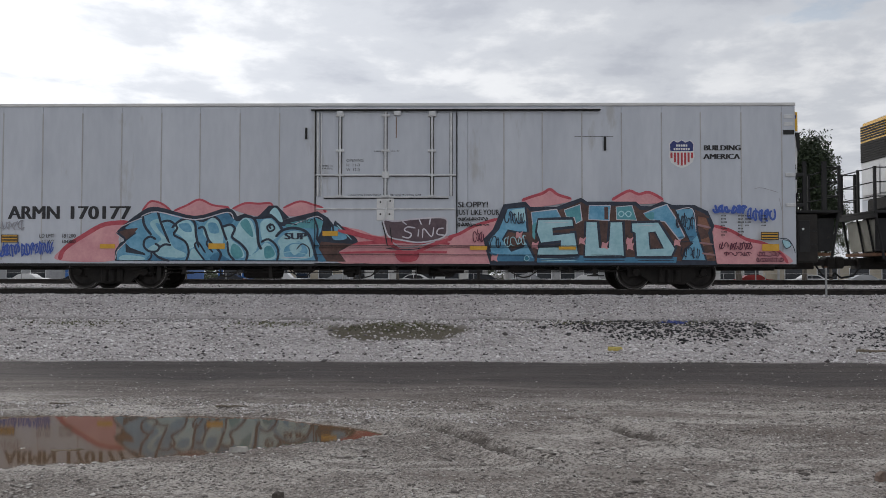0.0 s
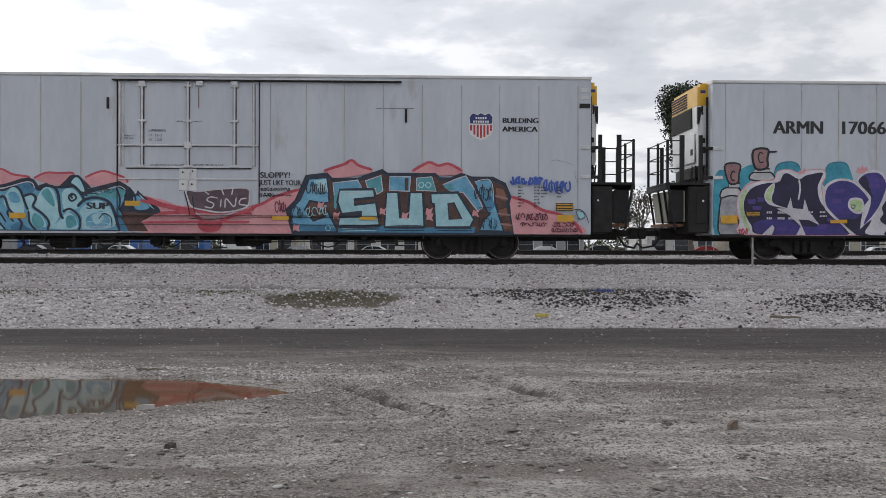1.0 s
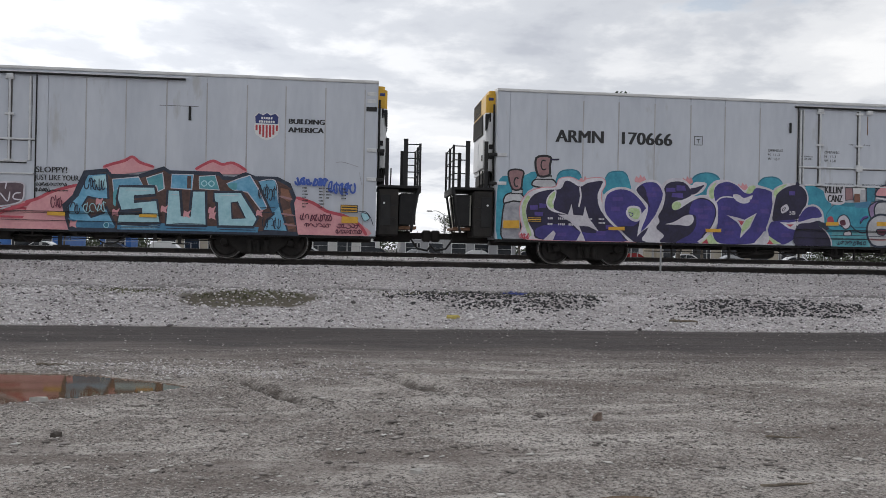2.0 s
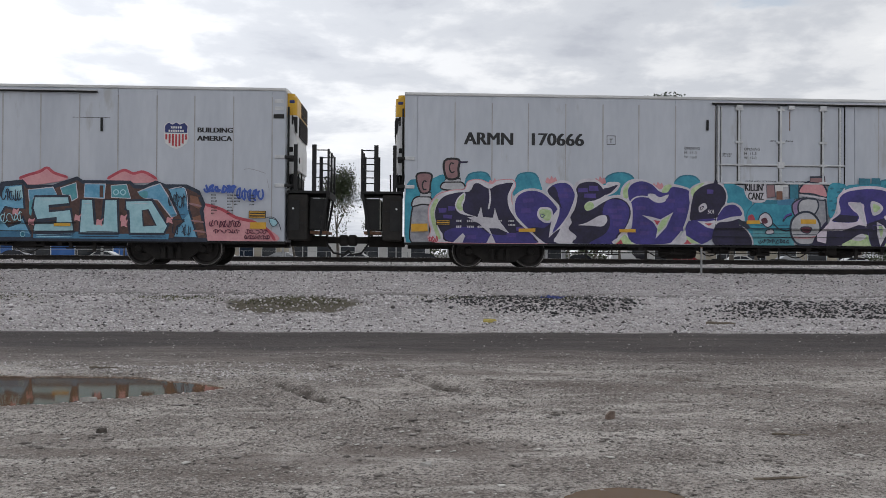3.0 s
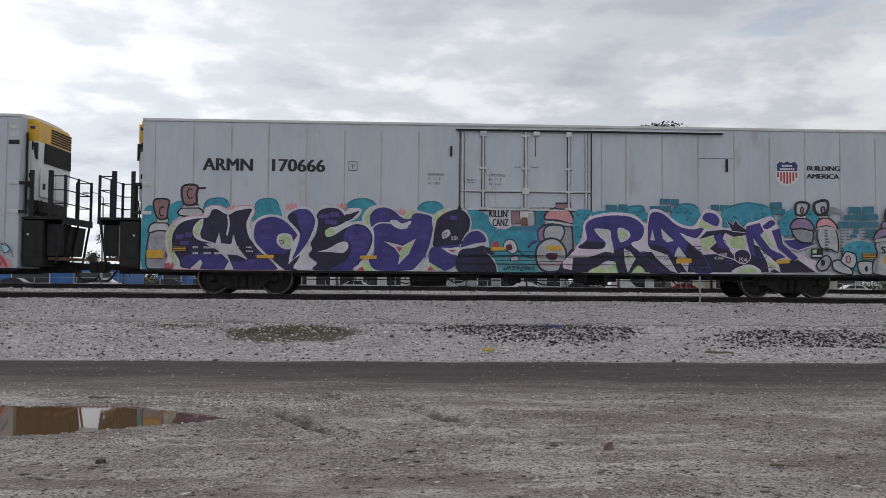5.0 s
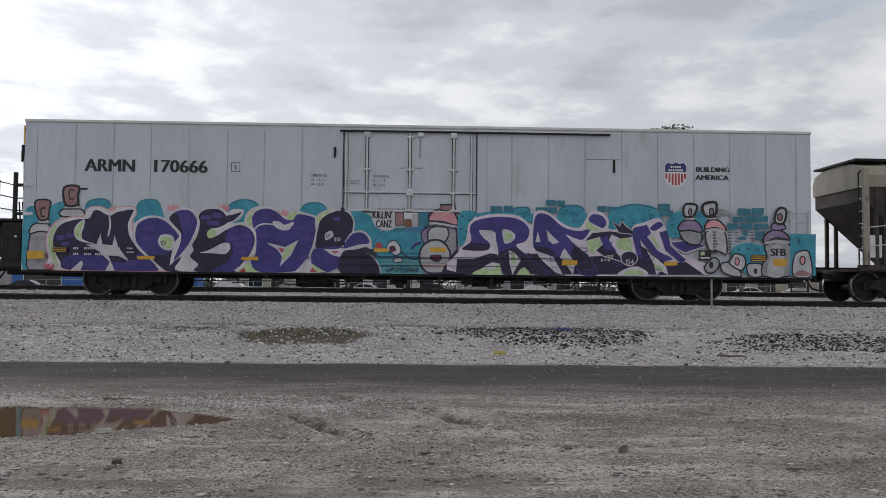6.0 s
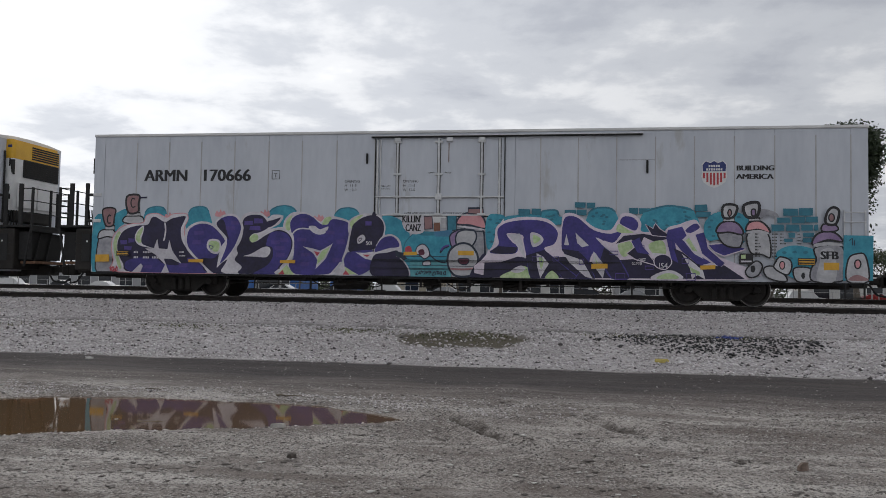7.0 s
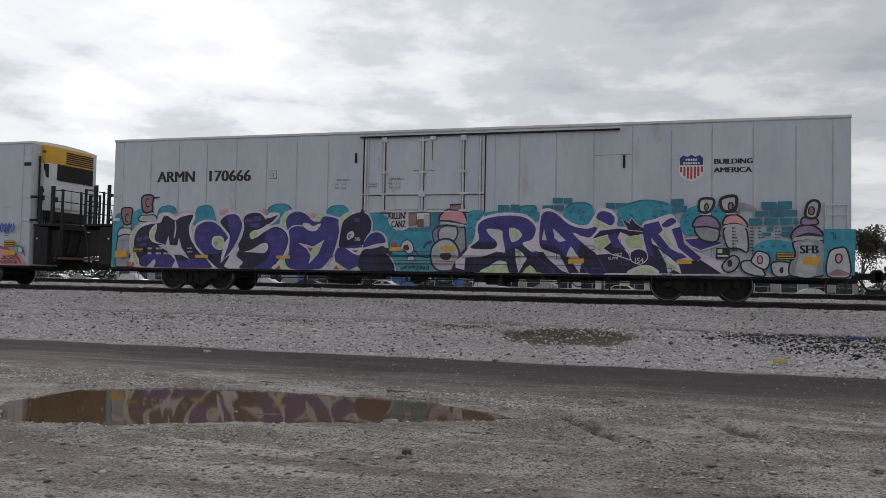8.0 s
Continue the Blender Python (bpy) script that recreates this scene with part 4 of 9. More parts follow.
    part("rail_post", boxes((*span(1.17, 1.23), -0.6, -0.54, 2.12, 3.30)), BLACK_STEEL, tank)
    for z in (2.5, 2.88, 3.27):
        part("guard_rail", rods(0.016, ((x + e * 0.8, -1.46, z), (x + e * 1.2, -1.46, z)), ((x + e * 1.2, -1.46, z), (x + e * 1.2, 0.38, z)),
                                ((x + e * 0.8, 0.38, z), (x + e * 1.2, 0.38, z)), n=6), BLACK_STEEL, tank)
    for z in (2.2, 3.0):
        part("end_bracket", boxes((*span(-0.28, -0.01), SIDE - 0.03, SIDE - 0.001, z, z + 0.1), bevel=0.01), STEEL_GREY, car)
        part("bracket_arm", boxes((*span(-0.01, 0.2), SIDE - 0.03, SIDE + 0.1, z + 0.01, z + 0.09), bevel=0.01), BLACK_STEEL, car)


def make_plain_end(car, x, lo, hi):
    """Ladder at the corner away from the unit."""
    ladder = part("corner_ladder", boxes((x - 0.64, x - 0.61, SIDE - 0.06, SIDE - 0.001, lo + 0.1, 2.62), (x - 0.11, x - 0.08, SIDE - 0.06, SIDE - 0.001, lo + 0.1, 2.62)), STEEL_GREY, car)
    for z in (0.95, 1.25, 1.57, 1.9, 2.3, 2.56):
        part("rung", rods(0.014, ((x - 0.63, SIDE - 0.07, z), (x - 0.09, SIDE - 0.07, z)), n=6), STEEL_GREY, ladder)
    part("sill_step", boxes((x - 0.62, x - 0.58, SIDE - 0.02, SIDE + 0.02, lo - 0.38, lo), (x - 0.14, x - 0.10, SIDE - 0.02, SIDE + 0.02, lo - 0.38, lo), (x - 0.62, x - 0.10, SIDE - 0.02, SIDE + 0.02, lo - 0.4, lo - 0.37)), BLACK_STEEL, car)


# darker tone that paints the shading of the panel seams
SEAM = surface("shaded_seam", (0.34, 0.335, 0.335), (0.52, 0.52, 0.53), 1.5, 0.6, bump=0)
BLUE_PAINT = surface("deep_blue", (0.02, 0.03, 0.14), (0.035, 0.05, 0.2), 8, 0.5, bump=0)
RED_PAINT = surface("stripe_red", (0.42, 0.04, 0.05), (0.5, 0.06, 0.07), 8, 0.5, bump=0)
WHITE_PAINT = surface("clean_white", (0.66, 0.66, 0.66), (0.76, 0.76, 0.76), 8, 0.5, bump=0)
# lit tone of the fuel tank; the shaded one is black
TANK_LIT = surface("tank_lit_grey", (0.22, 0.22, 0.19), (0.42, 0.42, 0.36), 2, 0.6, bump=0.1)
LO, HI = 0.68, 4.93
car_a = thing("box_car", pose(CAR_A_X, TRACK_Y, RAIL_Z), "white refrigerated box car with blue and pink graffiti", "railcar", "box cars")
car_b = thing("box_car", pose(CAR_B_X, TRACK_Y, RAIL_Z), "white refrigerated box car with purple and turquoise graffiti", "railcar", "box cars")
car_c = thing("hopper_car", pose(CAR_C_X, TRACK_Y, RAIL_Z), "grimy beige covered hopper car with open end cage", "railcar")
body_a = make_body(car_a, LENGTH, LO, HI + 0.06, 9.45, [1.16, 2.23, 3.3, 4.36, 5.43, 6.47, 7.54, 8.6], [13.63, 14.59, 15.61, 16.66, 17.71, 18.77, 19.8, 20.87, 21.94])
body_b = make_body(car_b, LENGTH, LO, HI, 8.76, [0.35, 1.41, 2.46, 3.49, 4.55, 5.62, 6.65, 7.71], [12.94, 13.65, 14.7, 15.75, 16.8, 17.84, 18.89, 19.93, 20.98, 21.86], False)
for c, trucks in ((car_a, (3.97, 19.07)), (car_b, (2.75, 18.65))):
    for tx in trucks:
        make_truck(c, tx)
    make_underframe(c, LENGTH, LO, 1.05, 1.05 if c is car_a else 0.42)
# shaded tank in black on this end, lit tank in grey on the next
make_end_platform(car_a, LENGTH, 1, LO, BLACK_STEEL)
make_end_platform(car_b, 0.0, -1, LO, TANK_LIT)
make_plain_end(car_b, LENGTH, LO, HI)
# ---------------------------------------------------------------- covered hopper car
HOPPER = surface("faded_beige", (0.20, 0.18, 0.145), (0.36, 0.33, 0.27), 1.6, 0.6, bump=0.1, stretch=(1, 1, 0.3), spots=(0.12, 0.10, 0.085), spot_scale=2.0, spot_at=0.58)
# dark tone with the shade below the upper hull painted in
HOPPER_DARK = surface("shaded_slope_sheet", (0.025, 0.02, 0.018), (0.075, 0.06, 0.05), 1.8, 0.75, bump=0.2)


def make_hopper(car):
    side = -1.5
    # slope sheets coloured dark for the shade they lie in
    part("slope_hull", prism(bmesh.new(), [(0.2, 3.36), (0.2, 2.95), (2.4, 0.98), (13.1, 0.98), (15.3, 2.95), (15.3, 3.36)], side + 0.05, 1.45), HOPPER_DARK, car, "dark slope sheet with its shade in the colour")
    top = [(side, 3.36), (side - 0.02, 3.7), (side + 0.12, 3.98), (-0.8, 4.12), (0, 4.16), (0.8, 4.12), (1.38, 3.98), (1.52, 3.7), (1.5, 3.36)]
    part("upper_hull", prism(bmesh.new(), top, 0.15, 15.35, "x"), HOPPER, car, "faded beige curved side")
    part("side_sill", boxes((0.0, 15.5, side - 0.02, side + 0.12, 0.95, 1.08), (0.0, 15.5, 1.4, 1.52, 0.95, 1.08)), HOPPER_DARK, car)
    for x in (0.2, 1.2, 2.7, 4.4, 6.1, 7.8, 9.5, 11.2, 12.8, 14.3):
        part("side_post", boxes((x - 0.09, x + 0.09, side - 0.06, side + 0.05, 1.08, 3.9), bevel=0.012), HOPPER, car)
    for x in (0.55, 0.85):
        part("cage_post", boxes((x - 0.05, x + 0.05, side + 0.02, side + 0.12, 1.08, 3.3)), HOPPER_DARK, car)
        part("cage_post", boxes((x - 0.05, x + 0.05, 1.36, 1.46, 1.08, 3.3)), HOPPER_DARK, car)
    ladder = part("end_ladder", rods(0.022, ((0.02, side + 0.05, 1.0), (0.02, side + 0.05, 3.75)), ((0.16, side - 0.02, 1.0), (0.16, side - 0.02, 3.75)), ((0.02, side + 0.05, 3.75), (0.3, side + 0.3, 3.95))), BLACK_STEEL, car)
    for k in range(7):
        part("rung", rods(0.012, ((0.0, side + 0.05, 1.2 + 0.36 * k), (0.2, side - 0.03, 1.2 + 0.36 * k)), n=6), STEEL_GREY, ladder)
    for z in (1.6, 2.15):
        part("grab_iron", rods(0.014, ((0.05, side - 0.02, z), (1.15, side - 0.05, z + 0.12)), n=6), STEEL_GREY, car)
    part("running_board", boxes((0.05, 1.05, -1.25, 1.25, 4.16, 4.22), (1.2, 15.2, -1.1, 1.1, 4.22, 4.28)), BLACK_STEEL, car, "dark roof running board")
    for x in (1.25, 1.9, 3.4, 5.0):
        part("board_leg", boxes((x, x + 0.05, -1.1, -1.04, 4.0, 4.22), (x, x + 0.05, 1.04, 1.1, 4.0, 4.22)), BLACK_STEEL, car)
    part("end_deck", boxes((0.0, 1.2, side + 0.05, 1.45, 0.9, 0.98)), HOPPER_DARK, car)
    part("end_panel", boxes((0.32, 0.7, side + 0.04, side + 0.09, 1.3, 1.95), bevel=0.01), UNIT_WHITE, car, "pale data panel")
    for x in (1.45, 14.05):
        make_truck(car, x)
    part("draft_sill", boxes((-0.1, 15.6, -0.3, 0.3, 0.62, 0.92)), UNDER, car)
    for e, k in ((-1, -0.1), (1, 15.6)):
        bm = bmesh.new()
        box(bm, min(k, k + e * 0.4), max(k, k + e * 0.4), -0.1, 0.1, 0.68, 0.86, 0.02)
        box(bm, min(k + e * 0.3, k + e * 0.55), max(k + e * 0.3, k + e * 0.55), -0.2, 0.18, 0.6, 0.94, 0.05)
        part("coupler", bm, UNDER, car)
    for x in (4.2, 7.2, 10.2):
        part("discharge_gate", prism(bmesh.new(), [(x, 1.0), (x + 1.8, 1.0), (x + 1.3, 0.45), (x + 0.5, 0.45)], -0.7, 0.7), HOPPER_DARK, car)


make_hopper(car_c)
# ---------------------------------------------------------------- spray paint and lettering on the cars
from mathutils.geometry import tessellate_polygon


def spray_paint(name, dark, light, scale=2.2, vary=0.06):
    return surface(name, dark, light, scale, 0.42, bump=0.04, fine=14, vary=vary)


PAINT = {
    "purple": spray_paint("purple_spray", (0.033, 0.027, 0.150), (0.066, 0.050, 0.275)),
    "violet": spray_paint("violet_spray", (0.055, 0.035, 0.17), (0.10, 0.065, 0.30)),
    "ink": spray_paint("blackish_purple_spray", (0.010, 0.008, 0.026), (0.026, 0.02, 0.07)),
    "black": spray_paint("black_spray", (0.008, 0.008, 0.010), (0.02, 0.02, 0.024)),
    "white": spray_paint("white_spray", (0.50, 0.47, 0.52), (0.72, 0.70, 0.74)),
    "rose": spray_paint("rose_white_spray", (0.58, 0.49, 0.58), (0.75, 0.68, 0.75)),
    "green": spray_paint("pale_green_spray", (0.34, 0.50, 0.22), (0.60, 0.70, 0.42), 8),
    "turquoise": spray_paint("turquoise_spray", (0.025, 0.22, 0.32), (0.06, 0.37, 0.48), 3),
    "teal": spray_paint("teal_spray", (0.02, 0.13, 0.19), (0.04, 0.22, 0.30), 3),
    "grey": spray_paint("silver_spray", (0.22, 0.22, 0.25), (0.42, 0.42, 0.45), 3),
    "silver": spray_paint("light_silver_spray", (0.38, 0.38, 0.40), (0.58, 0.58, 0.60), 3),
    "mauve": spray_paint("mauve_spray", (0.20, 0.13, 0.26), (0.34, 0.25, 0.40), 3),
    "pink": spray_paint("pink_spray", (0.58, 0.25, 0.28), (0.72, 0.37, 0.38), 2),
    "red": spray_paint("red_spray", (0.40, 0.045, 0.07), (0.58, 0.10, 0.13), 5),
    "blue": spray_paint("sky_blue_spray", (0.09, 0.30, 0.47), (0.21, 0.47, 0.64), 3.2),
    "ice": spray_paint("ice_blue_spray", (0.30, 0.55, 0.62), (0.45, 0.70, 0.76), 4),
    "cyan_teal": spray_paint("blue_green_spray", (0.06, 0.26, 0.32), (0.14, 0.42, 0.46), 3),
    "navy": spray_paint("navy_spray", (0.012, 0.018, 0.035), (0.03, 0.045, 0.075), 5),
    "brown": spray_paint("brown_spray", (0.045, 0.022, 0.020), (0.14, 0.07, 0.055), 3),
    "royal": spray_paint("royal_blue_spray", (0.03, 0.08, 0.36), (0.06, 0.13, 0.48), 6),
    "maroon": spray_paint("maroon_spray", (0.07, 0.012, 0.03), (0.16, 0.03, 0.06), 6),
    "skin": spray_paint("dusky_pink_spray", (0.26, 0.14, 0.15), (0.38, 0.22, 0.22), 4),
    "deep": spray_paint("deep_blue_spray", (0.035, 0.15, 0.27), (0.08, 0.26, 0.42), 3),
    "plum": spray_paint("grey_plum_spray", (0.075, 0.045, 0.06), (0.15, 0.10, 0.115), 3),
    "rust_paint": spray_paint("rust_brown_spray", (0.16, 0.07, 0.045), (0.28, 0.13, 0.08), 4),
    "orange": STICKER,
}
layer = {}


def rounded(pts, closed, sub=4):
    """Catmull-Rom through the points."""
    v = [Vector(p) for p in pts]
    n, out = len(v), []
    for i in range(n if closed else n - 1):
        p0, p1, p2, p3 = (v[(i + k) % n] for k in (-1, 0, 1, 2)) if closed else (v[max(i - 1, 0)], v[i], v[i + 1], v[min(i + 2, n - 1)])
        for k in range(sub):
            t = k / sub
            out.append(0.5 * ((2 * p1) + (p2 - p0) * t + (2 * p0 - 5 * p1 + 4 * p2 - p3) * t * t + (3 * p1 - p0 - 3 * p2 + p3) * t ** 3))
    out = out if closed else out + [v[-1]]
    # paint stops at the edges of the side wall
    return [Vector((min(max(p.x, 0.01), LENGTH - 0.01), max(p.y, 0.686))) for p in out]


def coat(body):
    """Depth of the next coat of paint on a car's side."""
    layer[body.name] = layer.get(body.name, 0) + 1
    return SIDE - 0.0085 - 0.00022 * layer[body.name]


def fill(body, colour, *pts, sharp=False, name="graffiti_fill", edge=None, width=0.035):
    """A filled painted shape, (along, height) in metres, with an optional outline."""
    loop = [Vector(p) for p in pts] if sharp else rounded(pts, True)
    y = coat(body)
    bm = bmesh.new()
    vs = [bm.verts.new((p.x, y, p.y)) for p in loop]
    for tri in tessellate_polygon([[Vector((p.x, p.y, 0)) for p in loop]]):
        if len(set(tri)) == 3:
            try:
                f = bm.faces.new([vs[i] for i in tri])
            except ValueError:
                continue
            f.normal_update()
            if f.normal.y > 0:
                f.normal_flip()
    part(name, bm, PAINT[colour], body)
    if edge:
        line(body, edge, width, *pts, closed=True, sharp=sharp)


def line(body, colour, width, *pts, closed=False, sharp=False, name="graffiti_line"):
    """A sprayed line of even width with pointed ends."""
    p = [Vector(q) for q in pts] if sharp else rounded(pts, closed)
    n = len(p)
    y = coat(body)
    bm = bmesh.new()
    a, b = [], []
    for i in range(n):
        q0, q1 = (p[i - 1], p[(i + 1) % n]) if closed else (p[max(i - 1, 0)], p[min(i + 1, n - 1)])
        d = (q1 - q0)
        d = d.normalized() if d.length > 1e-6 else Vector((1, 0))
        w = width / 2 * (0.55 if not closed and i in (0, n - 1) else 1.0)
        if sharp and 0 < i < n - 1:
            w *= 1.25
        s = Vector((-d.y, d.x)) * w
        a.append(bm.verts.new((p[i].x + s.x, y, p[i].y + s.y)))
        b.append(bm.verts.new((p[i].x - s.x, y, p[i].y - s.y)))
    for i in range(n if closed else n - 1):
        j = (i + 1) % n
        bm.faces.new((a[i], a[j], b[j], b[i]))
    for f in bm.faces:
        f.normal_update()
        if f.normal.y > 0:
            f.normal_flip()
    part(name, bm, PAINT[colour], body)


def block(body, colour, x0, z0, x1, z1, name="graffiti_brick"):
    """A painted brick with slightly uneven corners."""
    j = [random.uniform(-0.012, 0.012) for _ in range(8)]
    fill(body, colour, (x0 + j[0], z0 + j[1]), (x1 + j[2], z0 + j[3]), (x1 + j[4], z1 + j[5]), (x0 + j[6], z1 + j[7]), sharp=True, name=name)


def scribble(body, colour, x, z, w, h, seed, width=0.022, loops=7):
    """Illegible tag: a run of loops, hooks and ticks of uneven size."""
    r = random.Random(seed)
    cell = w / loops
    for k in range(loops):
        cx, cz = x + cell * (k + 0.5), z + h * (0.5 + r.uniform(-0.08, 0.08))
        rx, rz = cell * r.uniform(0.38, 0.62), h * r.uniform(0.36, 0.52)
        a0, sweep = r.uniform(0, 6.28), r.choice((3.6, 4.6, -4.2, -5.4))
        arc = [(cx + rx * math.cos(a0 + sweep * i / 7), cz + rz * math.sin(a0 + sweep * i / 7) * (1 - 0.06 * i)) for i in range(8)]
        line(body, colour, width * r.uniform(0.8, 1.2), *arc, name="graffiti_tag")
        if r.random() < 0.75:
            lean = r.uniform(-0.25, 0.35) * cell
            line(body, colour, width * r.uniform(0.8, 1.2), (cx - lean, z + h * r.uniform(0, 0.15)), (cx, cz), (cx + lean, z + h * r.uniform(0.85, 1.05)), name="graffiti_tag")


def print_bars(body, x, z, rows, cols, seed, w=0.16, h=0.035, dx=0.32, dz=0.085, material=None):
    """Small stencilled data, too fine to read: rows of short bars."""
    r = random.Random(seed)
    bm = bmesh.new()
    y = coat(body) - 0.002
    for i in range(rows):
        for k in range(cols):
            n = r.randint(3, 5)
            for c in range(n):
                x0 = x + k * dx + c * w / 5
                box(bm, x0, x0 + w / 5 * 0.68, y - 0.0004, y, z - i * dz, z - i * dz + h)
    part("data_stencil", bm, material or LETTER, body, "small black stencilled data")


def sticker(body, x, z, w, h, bars=True):
    y = coat(body) - 0.003
    s = part("sticker", boxes((x, x + w, y, y + 0.001, z, z + h)), STICKER, body, "orange reflective sticker")
    if bars:
        bm = bmesh.new()
        for k in range(2):
            box(bm, x + 0.06 * w, x + 0.94 * w, y - 0.0012, y - 0.0002, z + h * (0.22 + 0.36 * k), z + h * (0.40 + 0.36 * k))
        for a in ((x, x + w, z, z + 0.02), (x, x + w, z + h - 0.02, z + h), (x, x + 0.02, z, z + h), (x + w - 0.02, x + w, z, z + h)):
            box(bm, a[0], a[1], y - 0.0012, y - 0.0002, a[2], a[3])
        part("sticker_print", bm, LETTER, s)


def shield(body, x, z):
    """Railroad shield drawn as plain shapes: blue head, red and white stripes below."""
    y = SIDE - 0.0075
    edge = [(-0.32, 0.26), (-0.22, 0.36), (-0.1, 0.31), (0, 0.37), (0.1, 0.31), (0.22, 0.36), (0.32, 0.26), (0.30, 0.1), (0.33, -0.06), (0.28, -0.22), (0.15, -0.32), (0, -0.38),
            (-0.15, -0.32), (-0.28, -0.22), (-0.33, -0.06), (-0.30, 0.1)]
    s = part("shield_emblem", prism(bmesh.new(), [(x + u * 1.04, z + v * 1.02) for u, v in edge], y, y + 0.0005), WHITE_PAINT, body, "blue, red and white shield emblem")
    head = [(u, v) for u, v in edge if v > 0.09] + []
    head = [(-0.30, 0.07)] + [(-0.30, 0.1), (-0.31, 0.25), (-0.22, 0.345), (-0.1, 0.295), (0, 0.355), (0.1, 0.295), (0.22, 0.345), (0.31, 0.25), (0.30, 0.1)] + [(0.30, 0.07)]
    part("shield_head", prism(bmesh.new(), [(x + u, z + v) for u, v in head], y - 0.0012, y - 0.0006), BLUE_PAINT, s)
    bm = bmesh.new()
    for k in range(7):
        u = -0.27 + 0.09 * k
        low = -0.335 + 0.24 * (abs(u) / 0.3) ** 2
        box(bm, x + u - 0.027, x + u + 0.027, y - 0.0012, y - 0.0006, z + low + 0.02, z + 0.03)
    part("shield_stripe", bm, RED_PAINT, s)
    bm = bmesh.new()
    for row, n in ((0.215, 5), (0.12, 7)):
        for k in range(n):
            w = 0.44 / 7
            u = (k - (n - 1) / 2) * w
            box(bm, x + u - w * 0.36, x + u + w * 0.36, y - 0.0022, y - 0.0014, z + row - 0.028, z + row + 0.03)
    part("shield_bar", bm, WHITE_PAINT, s)


def common_lettering(body, dx, number, nx, nz, shield_x, gap=1.82, wide=1.56):
    y = SIDE - 0.0075
    flat_text(body, "ARMN", nx, nz, 0.345, LETTER, y, width=1.36, bold=0.022)
    flat_text(body, number, nx + gap, nz, 0.345, LETTER, y, width=wide, bold=0.02)
    shield(body, shield_x, 3.61)
    flat_text(body, "BUILDING", shield_x + 0.58, 3.70, 0.135, LETTER, y, width=0.97, bold=0.011)
    flat_text(body, "AMERICA", shield_x + 0.58, 3.47, 0.135, LETTER, y, width=0.95, bold=0.011)
    for k, w in enumerate(("OPENING", "H  11-3", "W  12-0")):
        flat_text(body, w, dx + 0.94, 3.40 - 0.125 * k, 0.075, LETTER, SIDE - 0.0085, width=0.46 if k == 0 else 0.36)
    flat_text(body, "CLOSE AND LOCK DOOR", dx + 0.98, 2.495, 0.045, LETTER, SIDE - 0.0085, width=0.9)
    flat_text(body, "BEFORE MOVING CAR", dx + 2.12, 2.495, 0.045, LETTER, SIDE - 0.0085, width=0.82)
    flat_text(body, "ARMN", dx + 1.68, 3.66, 0.04, LETTER, SIDE - 0.0085, width=0.18)
    flat_text(body, number, dx + 2.12, 3.66, 0.04, LETTER, SIDE - 0.0085, width=0.24)
    flat_text(body, "ALTERNATE", dx + 0.2, 3.27, 0.045, LETTER, SIDE - 0.0085, width=0.38)
    flat_text(body, "DOOR SEAL", dx + 0.2, 3.2, 0.045, LETTER, SIDE - 0.0085, width=0.38)


common_lettering(body_a, 9.45, "170177", 1.34, 1.87, 19.30, 1.58, 1.70)
common_lettering(body_b, 8.76, "170666", 1.68, 3.465, 18.36)
for k, w in enumerate(("OPENING", "H  11-3", "W  12-0")):
    flat_text(body_b, w, 7.96, 3.40 - 0.125 * k, 0.075, LETTER, SIDE - 0.0075, width=0.46 if k == 0 else 0.36)
part("plate_mark", boxes((5.73, 5.98, SIDE - 0.0078, SIDE - 0.0070, 3.51, 3.525), (5.73, 5.98, SIDE - 0.0078, SIDE - 0.0070, 3.755, 3.77), (5.73, 5.745, SIDE - 0.0078, SIDE - 0.0070, 3.51, 3.77),
                         (5.965, 5.98, SIDE - 0.0078, SIDE - 0.0070, 3.51, 3.77), (5.84, 5.86, SIDE - 0.0078, SIDE - 0.0070, 3.56, 3.66), (5.80, 5.90, SIDE - 0.0078, SIDE - 0.0070, 3.66, 3.68)), LETTER, body_b)
# painted shapes, (along the car, height over the rail) in metres
fill(body_b, 'turquoise', (0.06, 0.69), (0.03, 2.03), (0.13, 2.41), (0.35, 2.46), (0.63, 2.41), (1.07, 2.61), (1.24, 2.36), (1.03, 2.14), (0.82, 1.87), (0.86, 0.69))
fill(body_b, 'turquoise', (1.70, 1.99), (1.72, 2.49), (1.88, 2.67), (2.24, 2.70), (2.42, 2.54), (2.49, 1.99))
line(body_b, 'teal', 0.035, (1.72, 2.49), (1.88, 2.65), (2.24, 2.68), (2.42, 2.54))
fill(body_b, 'turquoise', (3.10, 2.00), (3.13, 2.49), (3.27, 2.67), (3.62, 2.70), (3.79, 2.54), (3.86, 2.01))
line(body_b, 'teal', 0.035, (3.13, 2.49), (3.27, 2.65), (3.62, 2.68), (3.79, 2.54))
fill(body_b, 'turquoise', (5.64, 2.02), (5.67, 2.52), (5.90, 2.70), (6.26, 2.73), (6.52, 2.57), (6.59, 2.03))
line(body_b, 'teal', 0.035, (5.67, 2.52), (5.91, 2.69), (6.26, 2.71), (6.52, 2.57))
fill(body_b, 'turquoise', (7.64, 2.04), (7.68, 2.46), (7.86, 2.64), (8.21, 2.67), (8.42, 2.51), (8.48, 2.05))
line(body_b, 'teal', 0.035, (7.68, 2.46), (7.86, 2.63), (8.21, 2.65), (8.42, 2.51))
